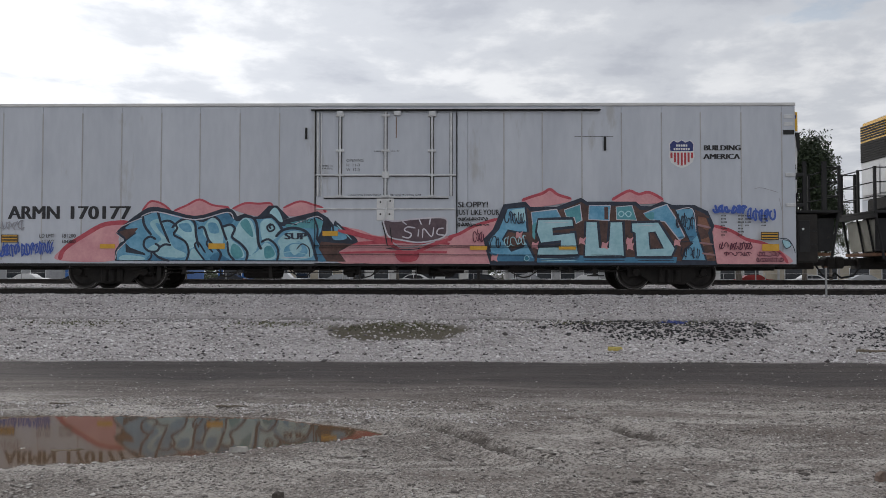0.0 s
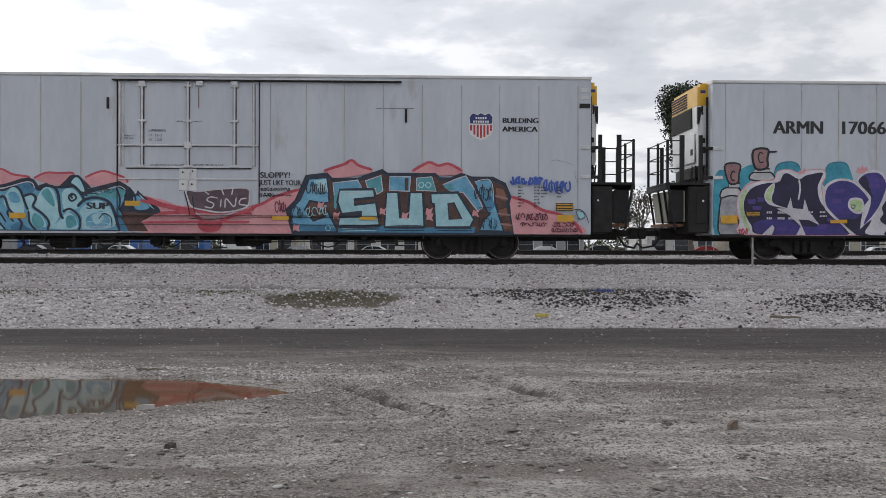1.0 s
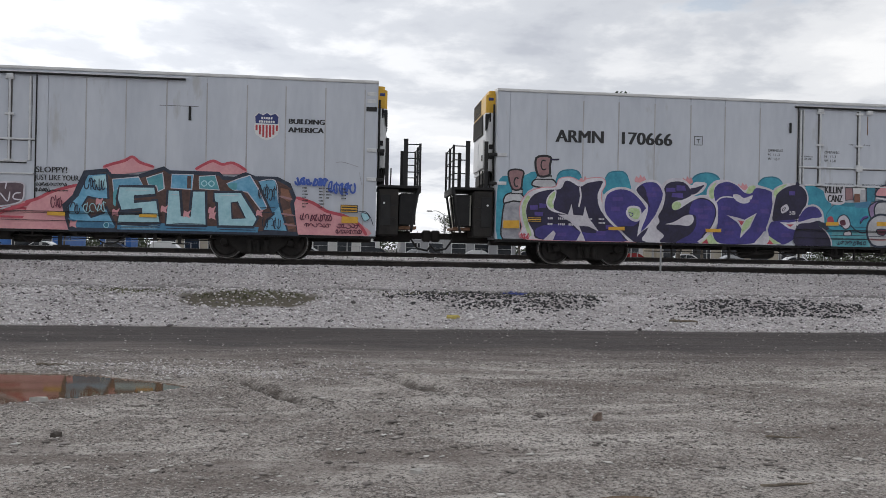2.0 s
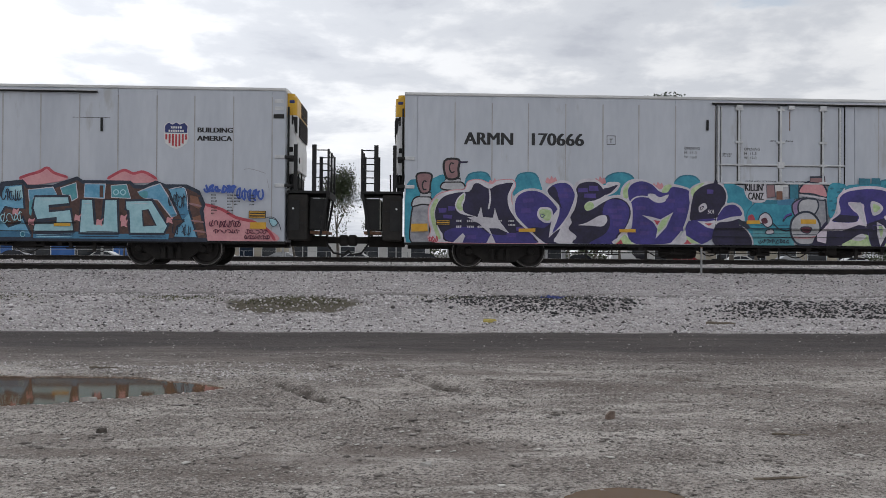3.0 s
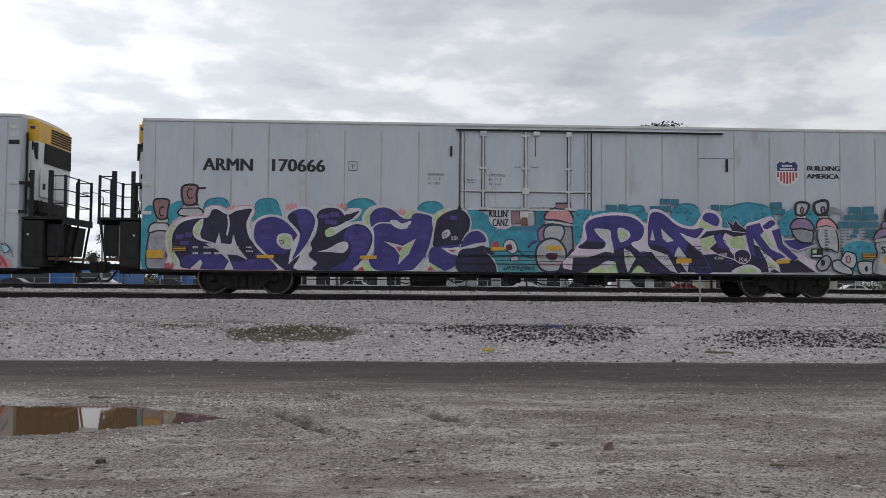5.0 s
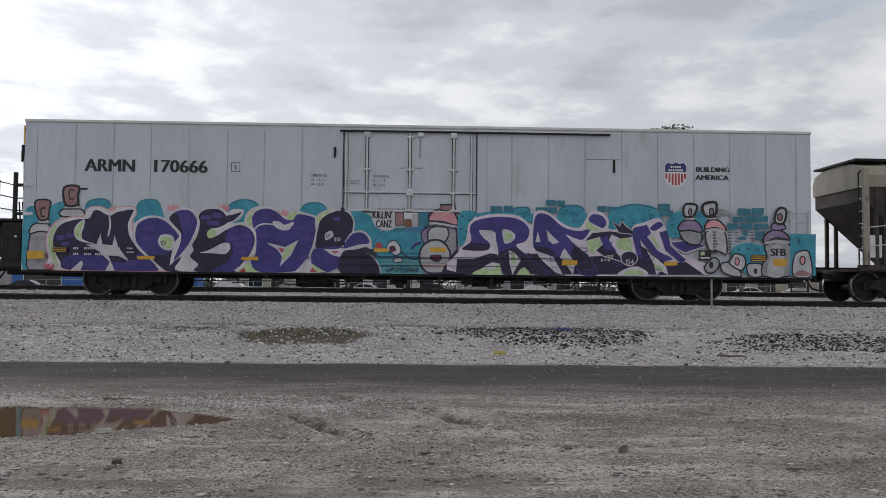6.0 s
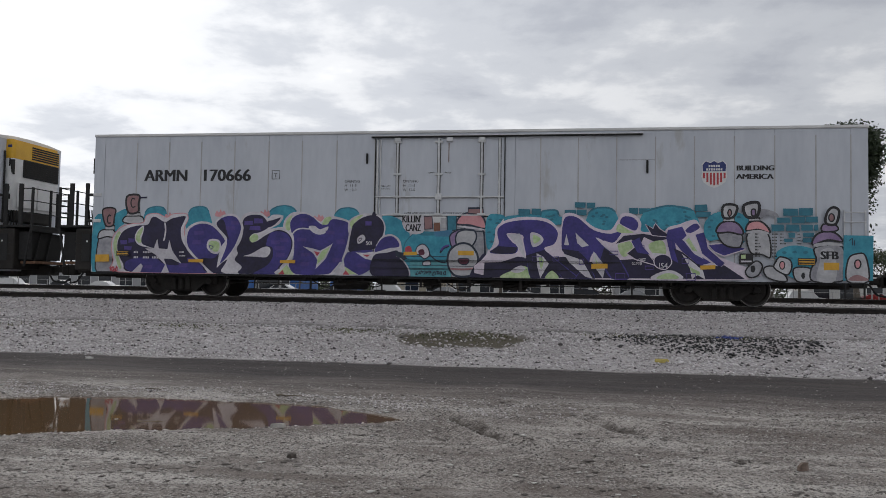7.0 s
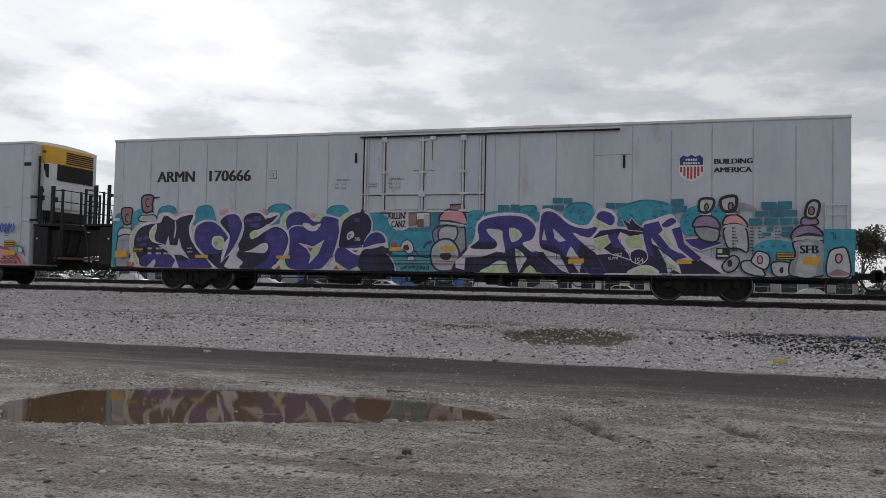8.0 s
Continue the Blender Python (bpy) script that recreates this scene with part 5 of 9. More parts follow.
fill(body_b, 'pink', (2.38, 2.31), (2.41, 2.47), (2.49, 2.42), (2.53, 2.52), (2.60, 2.44), (2.65, 2.48), (2.69, 2.32))
fill(body_b, 'pink', (4.00, 2.40), (4.03, 2.56), (4.11, 2.51), (4.15, 2.61), (4.21, 2.53), (4.27, 2.57), (4.31, 2.41))
fill(body_b, 'pink', (5.39, 2.40), (5.42, 2.56), (5.50, 2.51), (5.54, 2.61), (5.61, 2.53), (5.66, 2.58), (5.70, 2.41))
fill(body_b, 'pink', (7.05, 2.26), (7.08, 2.43), (7.16, 2.37), (7.20, 2.47), (7.27, 2.40), (7.32, 2.44), (7.36, 2.28))
fill(body_b, 'grey', (0.21, 0.69), (0.18, 1.27), (0.23, 1.65), (0.29, 1.84), (0.76, 1.84), (0.80, 1.65), (0.71, 1.16), (0.75, 0.89), (0.86, 0.69), edge='black', width=0.042)
fill(body_b, 'silver', (0.22, 1.70), (0.26, 1.91), (0.45, 1.99), (0.71, 1.97), (0.81, 1.75), (0.49, 1.76), edge='black', width=0.042)
fill(body_b, 'silver', (0.44, 1.97), (0.44, 2.09), (0.75, 2.10), (0.75, 1.97), sharp=True, edge='black', width=0.035)
fill(body_b, 'skin', (0.45, 2.11), (0.33, 2.55), (0.51, 2.65), (0.76, 2.60), (0.73, 2.36), (0.69, 2.11), edge='black', width=0.049)
line(body_b, 'black', 0.040, (0.62, 2.39), (0.55, 2.42), (0.50, 2.30), (0.54, 2.18), (0.62, 2.19))
fill(body_b, 'silver', (1.03, 2.21), (1.08, 2.37), (1.35, 2.43), (1.63, 2.38), (1.70, 2.21), (1.41, 2.16), edge='black', width=0.042)
fill(body_b, 'silver', (1.11, 2.39), (1.16, 2.49), (1.57, 2.50), (1.59, 2.40), sharp=True, edge='black', width=0.035)
fill(body_b, 'skin', (1.18, 2.51), (1.12, 2.99), (1.52, 3.03), (1.51, 2.77), (1.50, 2.52), edge='black', width=0.063)
line(body_b, 'black', 0.035, (1.39, 2.91), (1.30, 2.93), (1.26, 2.80), (1.31, 2.67), (1.41, 2.69))
line(body_b, 'ink', 0.050, (1.52, 2.96), (1.66, 2.96), (1.78, 2.97))
fill(body_b, 'white', (0.95, 0.69), (0.75, 1.05), (0.67, 1.49), (0.74, 1.81), (0.98, 2.06), (1.36, 2.17), (1.69, 2.20), (1.79, 2.42), (2.12, 2.48), (2.45, 2.36), (2.62, 2.46), (3.05, 2.48), (3.13, 2.30), (3.02, 2.05), (3.08, 1.68), (3.23, 1.41), (3.59, 1.14), (3.79, 0.93), (4.07, 0.69), edge='pink', width=0.025)
line(body_b, 'green', 0.110, (1.00, 0.79), (0.84, 1.22), (0.79, 1.60), (0.93, 1.92))
fill(body_b, 'ink', (1.38, 0.69), (1.07, 0.95), (0.88, 1.33), (0.89, 1.68), (1.09, 1.97), (1.47, 2.10), (1.83, 2.14), (1.95, 2.34), (2.09, 2.37), (2.39, 2.22), (2.62, 2.33), (3.03, 2.40), (3.01, 2.26), (2.91, 2.00), (2.96, 1.67), (3.14, 1.41), (3.53, 1.14), (3.68, 0.93), (3.70, 0.69))
fill(body_b, 'purple', (1.13, 0.95), (1.45, 1.12), (2.11, 1.12), (2.39, 0.96), (2.89, 0.92), (3.59, 1.09), (3.65, 0.82), (3.60, 0.69), (1.47, 0.69))
fill(body_b, 'white', (1.70, 2.11), (1.49, 1.94), (1.43, 1.71), (1.58, 1.51), (2.05, 1.42), (1.70, 1.54), (1.64, 1.71), (1.70, 1.91))
fill(body_b, 'green', (1.67, 2.06), (1.52, 1.92), (1.46, 1.71), (1.57, 1.58), (1.65, 1.63), (1.60, 1.77), (1.67, 1.93))
fill(body_b, 'white', (1.77, 1.41), (2.06, 1.42), (2.16, 1.72), (2.22, 1.42), (2.50, 1.40), (2.55, 1.68), (2.66, 1.34), (2.97, 0.96), (2.66, 1.10), (2.39, 1.11), (2.58, 0.69), (2.32, 0.69), (2.44, 0.93), (2.13, 1.22), sharp=True)
line(body_b, 'white', 0.050, (2.39, 2.21), (2.42, 1.94), (2.37, 1.64))
fill(body_b, 'white', (1.36, 0.69), (1.65, 0.96), (1.72, 0.88), (1.64, 0.69), sharp=True)
fill(body_b, 'white', (3.05, 1.78), (3.12, 2.05), (3.45, 2.23), (3.86, 2.20), (4.19, 1.93), (4.42, 1.61), (4.38, 1.31), (4.19, 1.04), (4.31, 0.69), (3.88, 0.69), (3.60, 0.95), (3.23, 1.27), (3.07, 1.51))
fill(body_b, 'purple', (3.12, 1.78), (3.21, 2.03), (3.50, 2.17), (3.86, 2.13), (4.17, 1.88), (4.35, 1.61), (4.30, 1.35), (4.11, 1.05), (4.21, 0.69), (4.00, 0.69), (3.65, 0.98), (3.31, 1.30), (3.15, 1.51))
fill(body_b, 'ink', (3.59, 1.14), (3.97, 1.14), (4.19, 1.31), (4.14, 1.04), (4.23, 0.69), (4.01, 0.69), (3.68, 0.95))
fill(body_b, 'white', (3.75, 1.51), (3.83, 1.70), (4.13, 1.69), (4.21, 1.47), (4.13, 1.29), (3.96, 1.28), (3.82, 1.37))
fill(body_b, 'green', (3.81, 1.52), (3.87, 1.65), (4.11, 1.63), (4.16, 1.47), (4.10, 1.35), (3.97, 1.35))
line(body_b, 'purple', 0.020, (3.84, 1.52), (3.96, 1.48), (3.88, 1.41), closed=True)
fill(body_b, 'white', (4.00, 2.17), (4.23, 2.43), (4.59, 2.47), (4.81, 2.29), (4.89, 2.02), (4.75, 1.64), (4.62, 1.37), (4.36, 1.04), (4.09, 0.69), (4.18, 1.42), (4.34, 1.74))
fill(body_b, 'purple', (4.04, 2.16), (4.25, 2.37), (4.58, 2.40), (4.76, 2.24), (4.82, 2.02), (4.70, 1.66), (4.59, 1.44), (4.39, 1.17), (4.19, 0.99), (4.35, 1.42), (4.39, 1.69), (4.31, 1.90))
fill(body_b, 'ink', (4.04, 2.16), (4.21, 2.31), (4.32, 2.17), (4.39, 1.90), (4.45, 1.69), (4.31, 1.85))
fill(body_b, 'ink', (4.14, 0.90), (4.41, 1.11), (4.62, 1.09), (4.84, 0.87), (4.76, 0.69), (4.04, 0.69))
fill(body_b, 'white', (4.36, 0.99), (4.62, 1.42), (4.72, 1.58), (4.80, 1.80), (4.86, 2.02), (4.77, 2.23), (4.86, 2.42), (5.08, 2.53), (5.41, 2.52), (5.66, 2.36), (5.79, 2.45), (6.12, 2.42), (6.01, 2.18), (5.75, 2.04), (6.07, 2.09), (6.30, 2.00), (6.48, 1.79), (6.52, 1.49), (6.42, 1.17), (6.23, 0.93), (6.16, 0.69), (4.37, 0.69))
fill(body_b, 'ink', (4.90, 2.04), (4.86, 2.23), (4.97, 2.39), (5.22, 2.45), (5.46, 2.42), (5.62, 2.26), (5.68, 2.08), (5.42, 1.93), (5.22, 1.89), (5.10, 1.78), (5.15, 1.63), (5.33, 1.67), (5.64, 1.87), (5.96, 2.00), (6.24, 1.93), (6.40, 1.74), (6.42, 1.49), (6.29, 1.17), (6.06, 0.90), (5.95, 0.69), (4.81, 0.69), (4.88, 0.89), (4.65, 1.10), (4.74, 1.28), (4.70, 1.45), (4.83, 1.69))
fill(body_b, 'purple', (5.72, 1.89), (5.99, 1.96), (6.24, 1.89), (6.37, 1.71), (6.38, 1.49), (6.26, 1.17), (6.02, 0.93), (5.92, 0.69), (5.24, 0.69), (5.66, 0.95), (5.83, 1.22), (5.80, 1.49), (5.62, 1.54))
block(body_b, 'violet', 4.93, 2.14, 5.19, 2.26)
block(body_b, 'violet', 5.23, 2.20, 5.49, 2.34)
block(body_b, 'violet', 5.09, 1.99, 5.42, 2.11)
block(body_b, 'violet', 5.76, 1.58, 6.03, 1.70)
block(body_b, 'violet', 6.05, 1.64, 6.30, 1.76)
block(body_b, 'violet', 5.87, 1.40, 6.19, 1.53)
block(body_b, 'violet', 5.93, 1.21, 6.20, 1.33)
block(body_b, 'violet', 4.49, 2.15, 4.74, 2.26)
block(body_b, 'violet', 4.33, 1.99, 4.63, 2.10)
fill(body_b, 'green', (5.10, 1.78), (5.21, 1.87), (5.34, 1.85), (5.36, 1.72), (5.22, 1.63), (5.12, 1.66))
fill(body_b, 'white', (4.92, 1.22), (5.17, 1.29), (5.51, 1.48), (5.71, 1.49), (5.75, 1.34), (5.62, 1.19), (5.33, 1.20), (5.06, 1.21))
fill(body_b, 'ink', (5.68, 2.09), (5.64, 2.25), (5.80, 2.29), (6.05, 2.37), (5.93, 2.22), (5.81, 2.12))
fill(body_b, 'white', (5.94, 0.69), (6.26, 0.98), (6.47, 1.17), (6.51, 1.60), (6.46, 1.90), (6.15, 2.03), (6.17, 2.30), (6.39, 2.51), (6.71, 2.54), (6.98, 2.46), (7.26, 2.25), (7.42, 2.40), (7.64, 2.42), (8.18, 2.25), (8.17, 1.94), (8.10, 1.48), (7.99, 1.19), (7.72, 0.82), (7.67, 0.70))
fill(body_b, 'green', (6.21, 2.03), (6.22, 2.27), (6.40, 2.45), (6.34, 2.25), (6.34, 2.00))
fill(body_b, 'green', (7.32, 2.18), (7.40, 2.36), (7.59, 2.39), (7.56, 2.23), (7.42, 2.16))
fill(body_b, 'purple', (6.37, 1.98), (6.35, 2.24), (6.50, 2.42), (6.77, 2.48), (7.04, 2.38), (7.26, 2.19), (7.48, 2.17), (7.64, 2.33), (8.13, 2.21), (8.13, 1.89), (8.04, 1.46), (7.91, 1.13), (7.67, 0.83), (7.46, 0.71), (6.57, 0.70), (6.33, 0.98), (6.46, 1.17), (6.48, 1.60), (6.45, 1.84))
line(body_b, 'white', 0.040, (6.41, 1.88), (6.53, 2.00), (6.72, 2.05), (6.94, 2.03))
fill(body_b, 'white', (6.93, 2.12), (7.10, 2.12), (7.26, 2.03), (7.51, 2.11), (7.43, 1.93), (7.27, 1.87), (7.11, 1.90), (6.95, 2.01))
fill(body_b, 'white', (6.75, 1.52), (7.06, 1.46), (7.28, 1.40), (7.65, 1.61), (7.45, 1.17), (7.15, 0.86), (7.20, 1.13), (7.06, 1.33), sharp=True)
fill(body_b, 'green', (7.20, 1.18), (7.33, 1.39), (7.57, 1.52), (7.42, 1.21), (7.19, 0.99), sharp=True)
fill(body_b, 'red', (7.09, 1.38), (7.27, 1.35), (7.19, 1.23), sharp=True)
fill(body_b, 'green', (5.97, 0.69), (6.26, 0.97), (6.51, 0.69), sharp=True)
fill(body_b, 'red', (6.00, 0.69), (6.15, 0.82), (6.21, 0.69), sharp=True)
fill(body_b, 'white', (8.11, 2.24), (8.39, 2.45), (8.71, 2.50), (9.07, 2.44), (9.23, 2.17), (9.19, 1.79), (9.00, 1.52), (8.97, 1.15), (8.53, 1.03), (8.45, 0.71), (7.78, 0.70), (8.01, 1.14), (8.09, 1.40), (8.14, 1.73))
fill(body_b, 'green', (8.16, 2.24), (8.39, 2.41), (8.55, 2.45), (8.29, 2.21), (8.21, 2.05))
fill(body_b, 'ink', (8.20, 1.97), (8.26, 2.17), (8.50, 2.36), (8.82, 2.45), (9.05, 2.38), (9.18, 2.11), (9.12, 1.79), (8.98, 1.49), (8.20, 1.36), (8.15, 1.65))
fill(body_b, 'purple', (8.06, 1.30), (8.20, 1.38), (8.95, 1.42), (8.97, 1.04), (8.53, 0.72), (8.16, 0.72), (7.95, 0.80), (8.00, 1.12))
fill(body_b, 'white', (8.39, 1.78), (8.56, 1.88), (8.62, 1.73), (8.42, 1.61))
line(body_b, 'ink', 0.020, (8.44, 1.75), (8.53, 1.78), (8.45, 1.67), closed=True)
fill(body_b, 'white', (8.35, 1.36), (8.63, 1.35), (8.91, 1.40), (8.88, 1.13), (8.63, 1.18), sharp=True)
fill(body_b, 'red', (8.55, 1.30), (8.80, 1.30), (8.68, 1.23), sharp=True)
fill(body_b, 'white', (7.67, 0.70), (7.88, 0.95), (8.00, 1.13), (8.03, 0.92), (8.45, 0.71), sharp=True)
fill(body_b, 'green', (8.06, 0.73), (8.03, 0.95), (8.40, 0.72), sharp=True)
fill(body_b, 'red', (7.97, 0.71), (8.06, 0.84), (8.18, 0.71), sharp=True)
flat_text(body_b, '50K', 8.64, 1.58, 0.110, PAINT['white'], coat(body_b), name='graffiti_word', width=0.25, bold=0.002)
block(body_b, 'violet', 0.97, 1.53, 1.18, 1.66)
block(body_b, 'violet', 1.23, 1.59, 1.43, 1.71)
block(body_b, 'violet', 1.11, 1.37, 1.34, 1.48)
block(body_b, 'violet', 3.16, 1.03, 3.37, 1.14)
block(body_b, 'violet', 3.30, 1.56, 3.57, 1.68)
block(body_b, 'violet', 3.35, 1.84, 3.65, 1.95)
block(body_b, 'violet', 2.89, 0.86, 3.16, 0.97)
block(body_b, 'violet', 1.74, 0.80, 2.01, 0.91)
block(body_b, 'violet', 6.66, 2.26, 6.91, 2.36)
block(body_b, 'violet', 6.57, 1.66, 6.84, 1.77)
block(body_b, 'violet', 7.43, 1.88, 7.70, 1.99)
block(body_b, 'violet', 7.76, 1.60, 8.02, 1.73)
block(body_b, 'violet', 7.66, 1.07, 7.93, 1.19)
block(body_b, 'violet', 6.69, 0.95, 6.96, 1.07)
block(body_b, 'violet', 8.42, 0.93, 8.69, 1.04)
block(body_b, 'violet', 8.61, 2.15, 8.88, 2.27)
block(body_b, 'violet', 6.69, 1.23, 6.96, 1.34)
fill(body_b, 'turquoise', (9.12, 2.41), (9.35, 2.44), (9.75, 2.24), (9.94, 1.87), (9.95, 1.36), (11.09, 1.37), (11.11, 0.71), (9.93, 0.69), (9.59, 1.36), (9.22, 1.87))
fill(body_b, 'turquoise', (9.77, 1.53), (10.03, 1.90), (10.47, 1.97), (10.99, 1.90), (11.26, 1.54), (11.15, 1.20), (9.96, 1.16), edge='teal', width=0.030)
fill(body_b, 'teal', (10.15, 2.04), (10.47, 1.95), (10.91, 2.00), (10.96, 1.90), (10.29, 1.87))
fill(body_b, 'cyan_teal', (9.96, 1.11), (11.10, 1.12), (11.16, 0.69), (9.93, 0.69), sharp=True)
line(body_b, 'navy', 0.018, (9.77, 1.26), (11.15, 1.27))
line(body_b, 'navy', 0.018, (9.78, 1.16), (11.15, 1.17))
line(body_b, 'navy', 0.018, (9.78, 1.01), (11.15, 1.02))
line(body_b, 'navy', 0.018, (9.78, 0.89), (11.15, 0.91))
fill(body_b, 'ink', (8.82, 2.49), (8.98, 2.44), (9.12, 2.30), (9.18, 2.06), (9.10, 1.79), (8.84, 1.54))
line(body_b, 'white', 0.040, (8.93, 2.45), (9.04, 2.40), (9.16, 2.25), (9.20, 2.03), (9.13, 1.78), (8.95, 1.55))
fill(body_b, 'white', (8.90, 1.25), (8.95, 1.52), (9.10, 1.81), (9.38, 1.90), (9.61, 1.78), (9.70, 1.57), (9.64, 1.25))
fill(body_b, 'purple', (8.91, 1.40), (8.99, 1.60), (9.16, 1.79), (9.40, 1.84), (9.57, 1.73), (9.63, 1.54), (9.33, 1.49), (9.00, 1.39))
fill(body_b, 'ink', (8.85, 1.20), (9.06, 1.29), (9.33, 1.25), (9.65, 1.23), (9.82, 1.05), (9.92, 0.84), (9.91, 0.69), (8.86, 0.69))
line(body_b, 'white', 0.040, (9.64, 1.25), (9.82, 1.07), (9.94, 0.86), (9.96, 0.69))
fill(body_b, 'ink', (8.95, 1.32), (9.27, 1.36), (9.58, 1.43), (9.56, 1.25), (8.95, 1.20))
fill(body_b, 'white', (9.75, 2.41), (10.32, 2.47), (10.36, 2.00), (10.05, 1.90), (9.76, 2.07))
fill(body_b, 'skin', (10.35, 2.41), (10.58, 2.42), (10.61, 2.07), (10.36, 2.04), sharp=True, edge='navy', width=0.020)
fill(body_b, 'rust_paint', (10.64, 2.00), (10.82, 2.00), (10.81, 2.24), (10.64, 2.24), sharp=True)
fill(body_b, 'silver', (10.83, 2.07), (10.99, 2.07), (10.98, 2.37), (10.83, 2.37), sharp=True)
fill(body_b, 'teal', (11.02, 2.44), (11.29, 2.47), (11.29, 2.04), (11.03, 1.97), sharp=True, edge='navy', width=0.020)
fill(body_b, 'deep', (10.64, 1.97), (11.16, 2.04), (11.20, 1.84), (10.68, 1.84), sharp=True)
fill(body_b, 'grey', (12.02, 2.04), (12.16, 2.04), (12.14, 1.38), (12.01, 1.05))
fill(body_b, 'grey', (11.51, 2.07), (11.99, 2.12), (12.10, 1.71), (12.08, 0.88), (11.71, 0.75), (11.61, 1.37), edge='navy', width=0.050)
fill(body_b, 'mauve', (11.10, 1.84), (11.27, 2.00), (11.51, 2.04), (11.65, 1.70), (11.45, 1.47), (11.18, 1.54), edge='navy', width=0.040)
fill(body_b, 'silver', (11.27, 1.74), (11.34, 1.97), (11.60, 2.04), (11.82, 2.00), (11.86, 1.77), (11.69, 1.54), (11.38, 1.54), edge='navy', width=0.045)
fill(body_b, 'pink', (11.30, 2.20), (11.40, 2.43), (11.67, 2.53), (11.98, 2.46), (12.12, 2.23), (12.09, 2.07), (11.68, 2.17), edge='navy', width=0.050)
line(body_b, 'white', 0.050, (11.32, 2.14), (11.68, 2.10), (12.09, 2.04))
line(body_b, 'navy', 0.030, (11.29, 2.05), (11.68, 2.02), (12.13, 1.97))
fill(body_b, 'skin', (11.62, 2.50), (11.62, 2.65), (12.04, 2.66), (12.07, 2.46), sharp=True, edge='navy', width=0.045)
fill(body_b, 'silver', (11.05, 1.12), (11.11, 1.44), (11.38, 1.64), (11.69, 1.61), (11.90, 1.34), (11.91, 1.01), (11.74, 0.75), (11.36, 0.71), (11.15, 0.84), edge='navy', width=0.060)
fill(body_b, 'maroon', (11.37, 1.21), (11.65, 1.21), (11.63, 1.08), (11.53, 1.04), (11.39, 1.09), edge='navy', width=0.030)
line(body_b, 'pink', 0.050, (11.12, 0.92), (11.53, 0.91), (11.84, 0.95))
line(body_b, 'navy', 0.020, (11.08, 1.00), (11.89, 1.00))
line(body_b, 'navy', 0.060, (11.09, 1.57), (10.92, 1.50), (10.83, 1.37))
line(body_b, 'violet', 0.050, (11.09, 1.60), (10.93, 1.54), (10.86, 1.44))
line(body_b, 'navy', 0.035, (10.53, 1.33), (10.70, 1.17), (10.92, 1.10), (11.08, 1.15))
fill(body_b, 'white', (10.16, 1.53), (10.33, 1.62), (10.48, 1.50), (10.52, 1.30), (10.38, 1.20), (10.24, 1.30), (10.13, 1.36), edge='navy', width=0.030)
fill(body_b, 'white', (10.35, 1.11), (10.52, 1.15), (10.56, 1.03), (10.35, 1.01), edge='navy', width=0.025)
fill(body_b, 'maroon', (10.20, 1.43), (10.34, 1.47), (10.38, 1.33), (10.24, 1.31))
fill(body_b, 'navy', (9.52, 1.41), (9.77, 1.36), (9.88, 1.19), (9.78, 1.16), (9.56, 1.26), sharp=True)
fill(body_b, 'red', (9.81, 1.50), (9.95, 1.56), (10.02, 1.36), (9.85, 1.29))
fill(body_b, 'orange', (11.35, 1.31), (11.80, 1.31), (11.80, 1.44), (11.35, 1.44), sharp=True)
fill(body_b, 'orange', (9.77, 1.29), (10.17, 1.30), (10.16, 1.40), (9.77, 1.39), sharp=True)
fill(body_b, 'ink', (11.71, 0.69), (11.90, 1.13), (12.10, 1.38), (12.24, 1.18), (12.68, 1.28), (12.68, 1.02), (12.42, 0.69))
fill(body_b, 'turquoise', (12.12, 2.17), (12.22, 2.46), (12.45, 2.49), (12.66, 2.43), (12.79, 2.17), (12.53, 1.84), (12.34, 1.54), (12.17, 1.54))
fill(body_b, 'teal', (12.19, 2.33), (12.25, 2.36), (12.32, 2.33), (12.25, 2.30))
fill(body_b, 'teal', (12.39, 2.23), (12.46, 2.26), (12.53, 2.23), (12.46, 2.20))
fill(body_b, 'teal', (12.16, 1.97), (12.23, 2.00), (12.29, 1.97), (12.23, 1.94))
fill(body_b, 'teal', (12.33, 1.90), (12.40, 1.94), (12.46, 1.90), (12.40, 1.87))
fill(body_b, 'teal', (12.23, 1.71), (12.30, 1.74), (12.37, 1.71), (12.30, 1.67))
fill(body_b, 'teal', (12.49, 2.33), (12.56, 2.36), (12.62, 2.33), (12.56, 2.30))
fill(body_b, 'teal', (12.36, 2.07), (12.43, 2.10), (12.49, 2.07), (12.43, 2.04))
line(body_b, 'white', 0.050, (12.66, 2.36), (12.46, 2.04), (12.37, 1.63), (12.20, 1.38))
flat_text(body_b, "KILLIN'", 9.71, 2.24, 0.20, PAINT['black'], coat(body_b), name='graffiti_word', width=0.55, bold=0.012)
flat_text(body_b, 'CANZ', 9.81, 1.99, 0.20, PAINT['black'], coat(body_b), name='graffiti_word', width=0.45, bold=0.012)
scribble(body_b, 'navy', 10.11, 0.73, 0.95, 0.13, 63, 0.022, 8)
fill(body_b, 'turquoise', (12.66, 2.25), (12.68, 2.41), (13.00, 2.46), (13.43, 2.49), (14.28, 2.41), (14.28, 2.19), (13.43, 2.31), (12.90, 2.31))
block(body_b, 'teal', 13.05, 2.44, 13.37, 2.63)
block(body_b, 'teal', 13.43, 2.47, 13.69, 2.65)
block(body_b, 'teal', 14.62, 2.67, 14.91, 2.83)
block(body_b, 'teal', 14.94, 2.66, 15.17, 2.82)
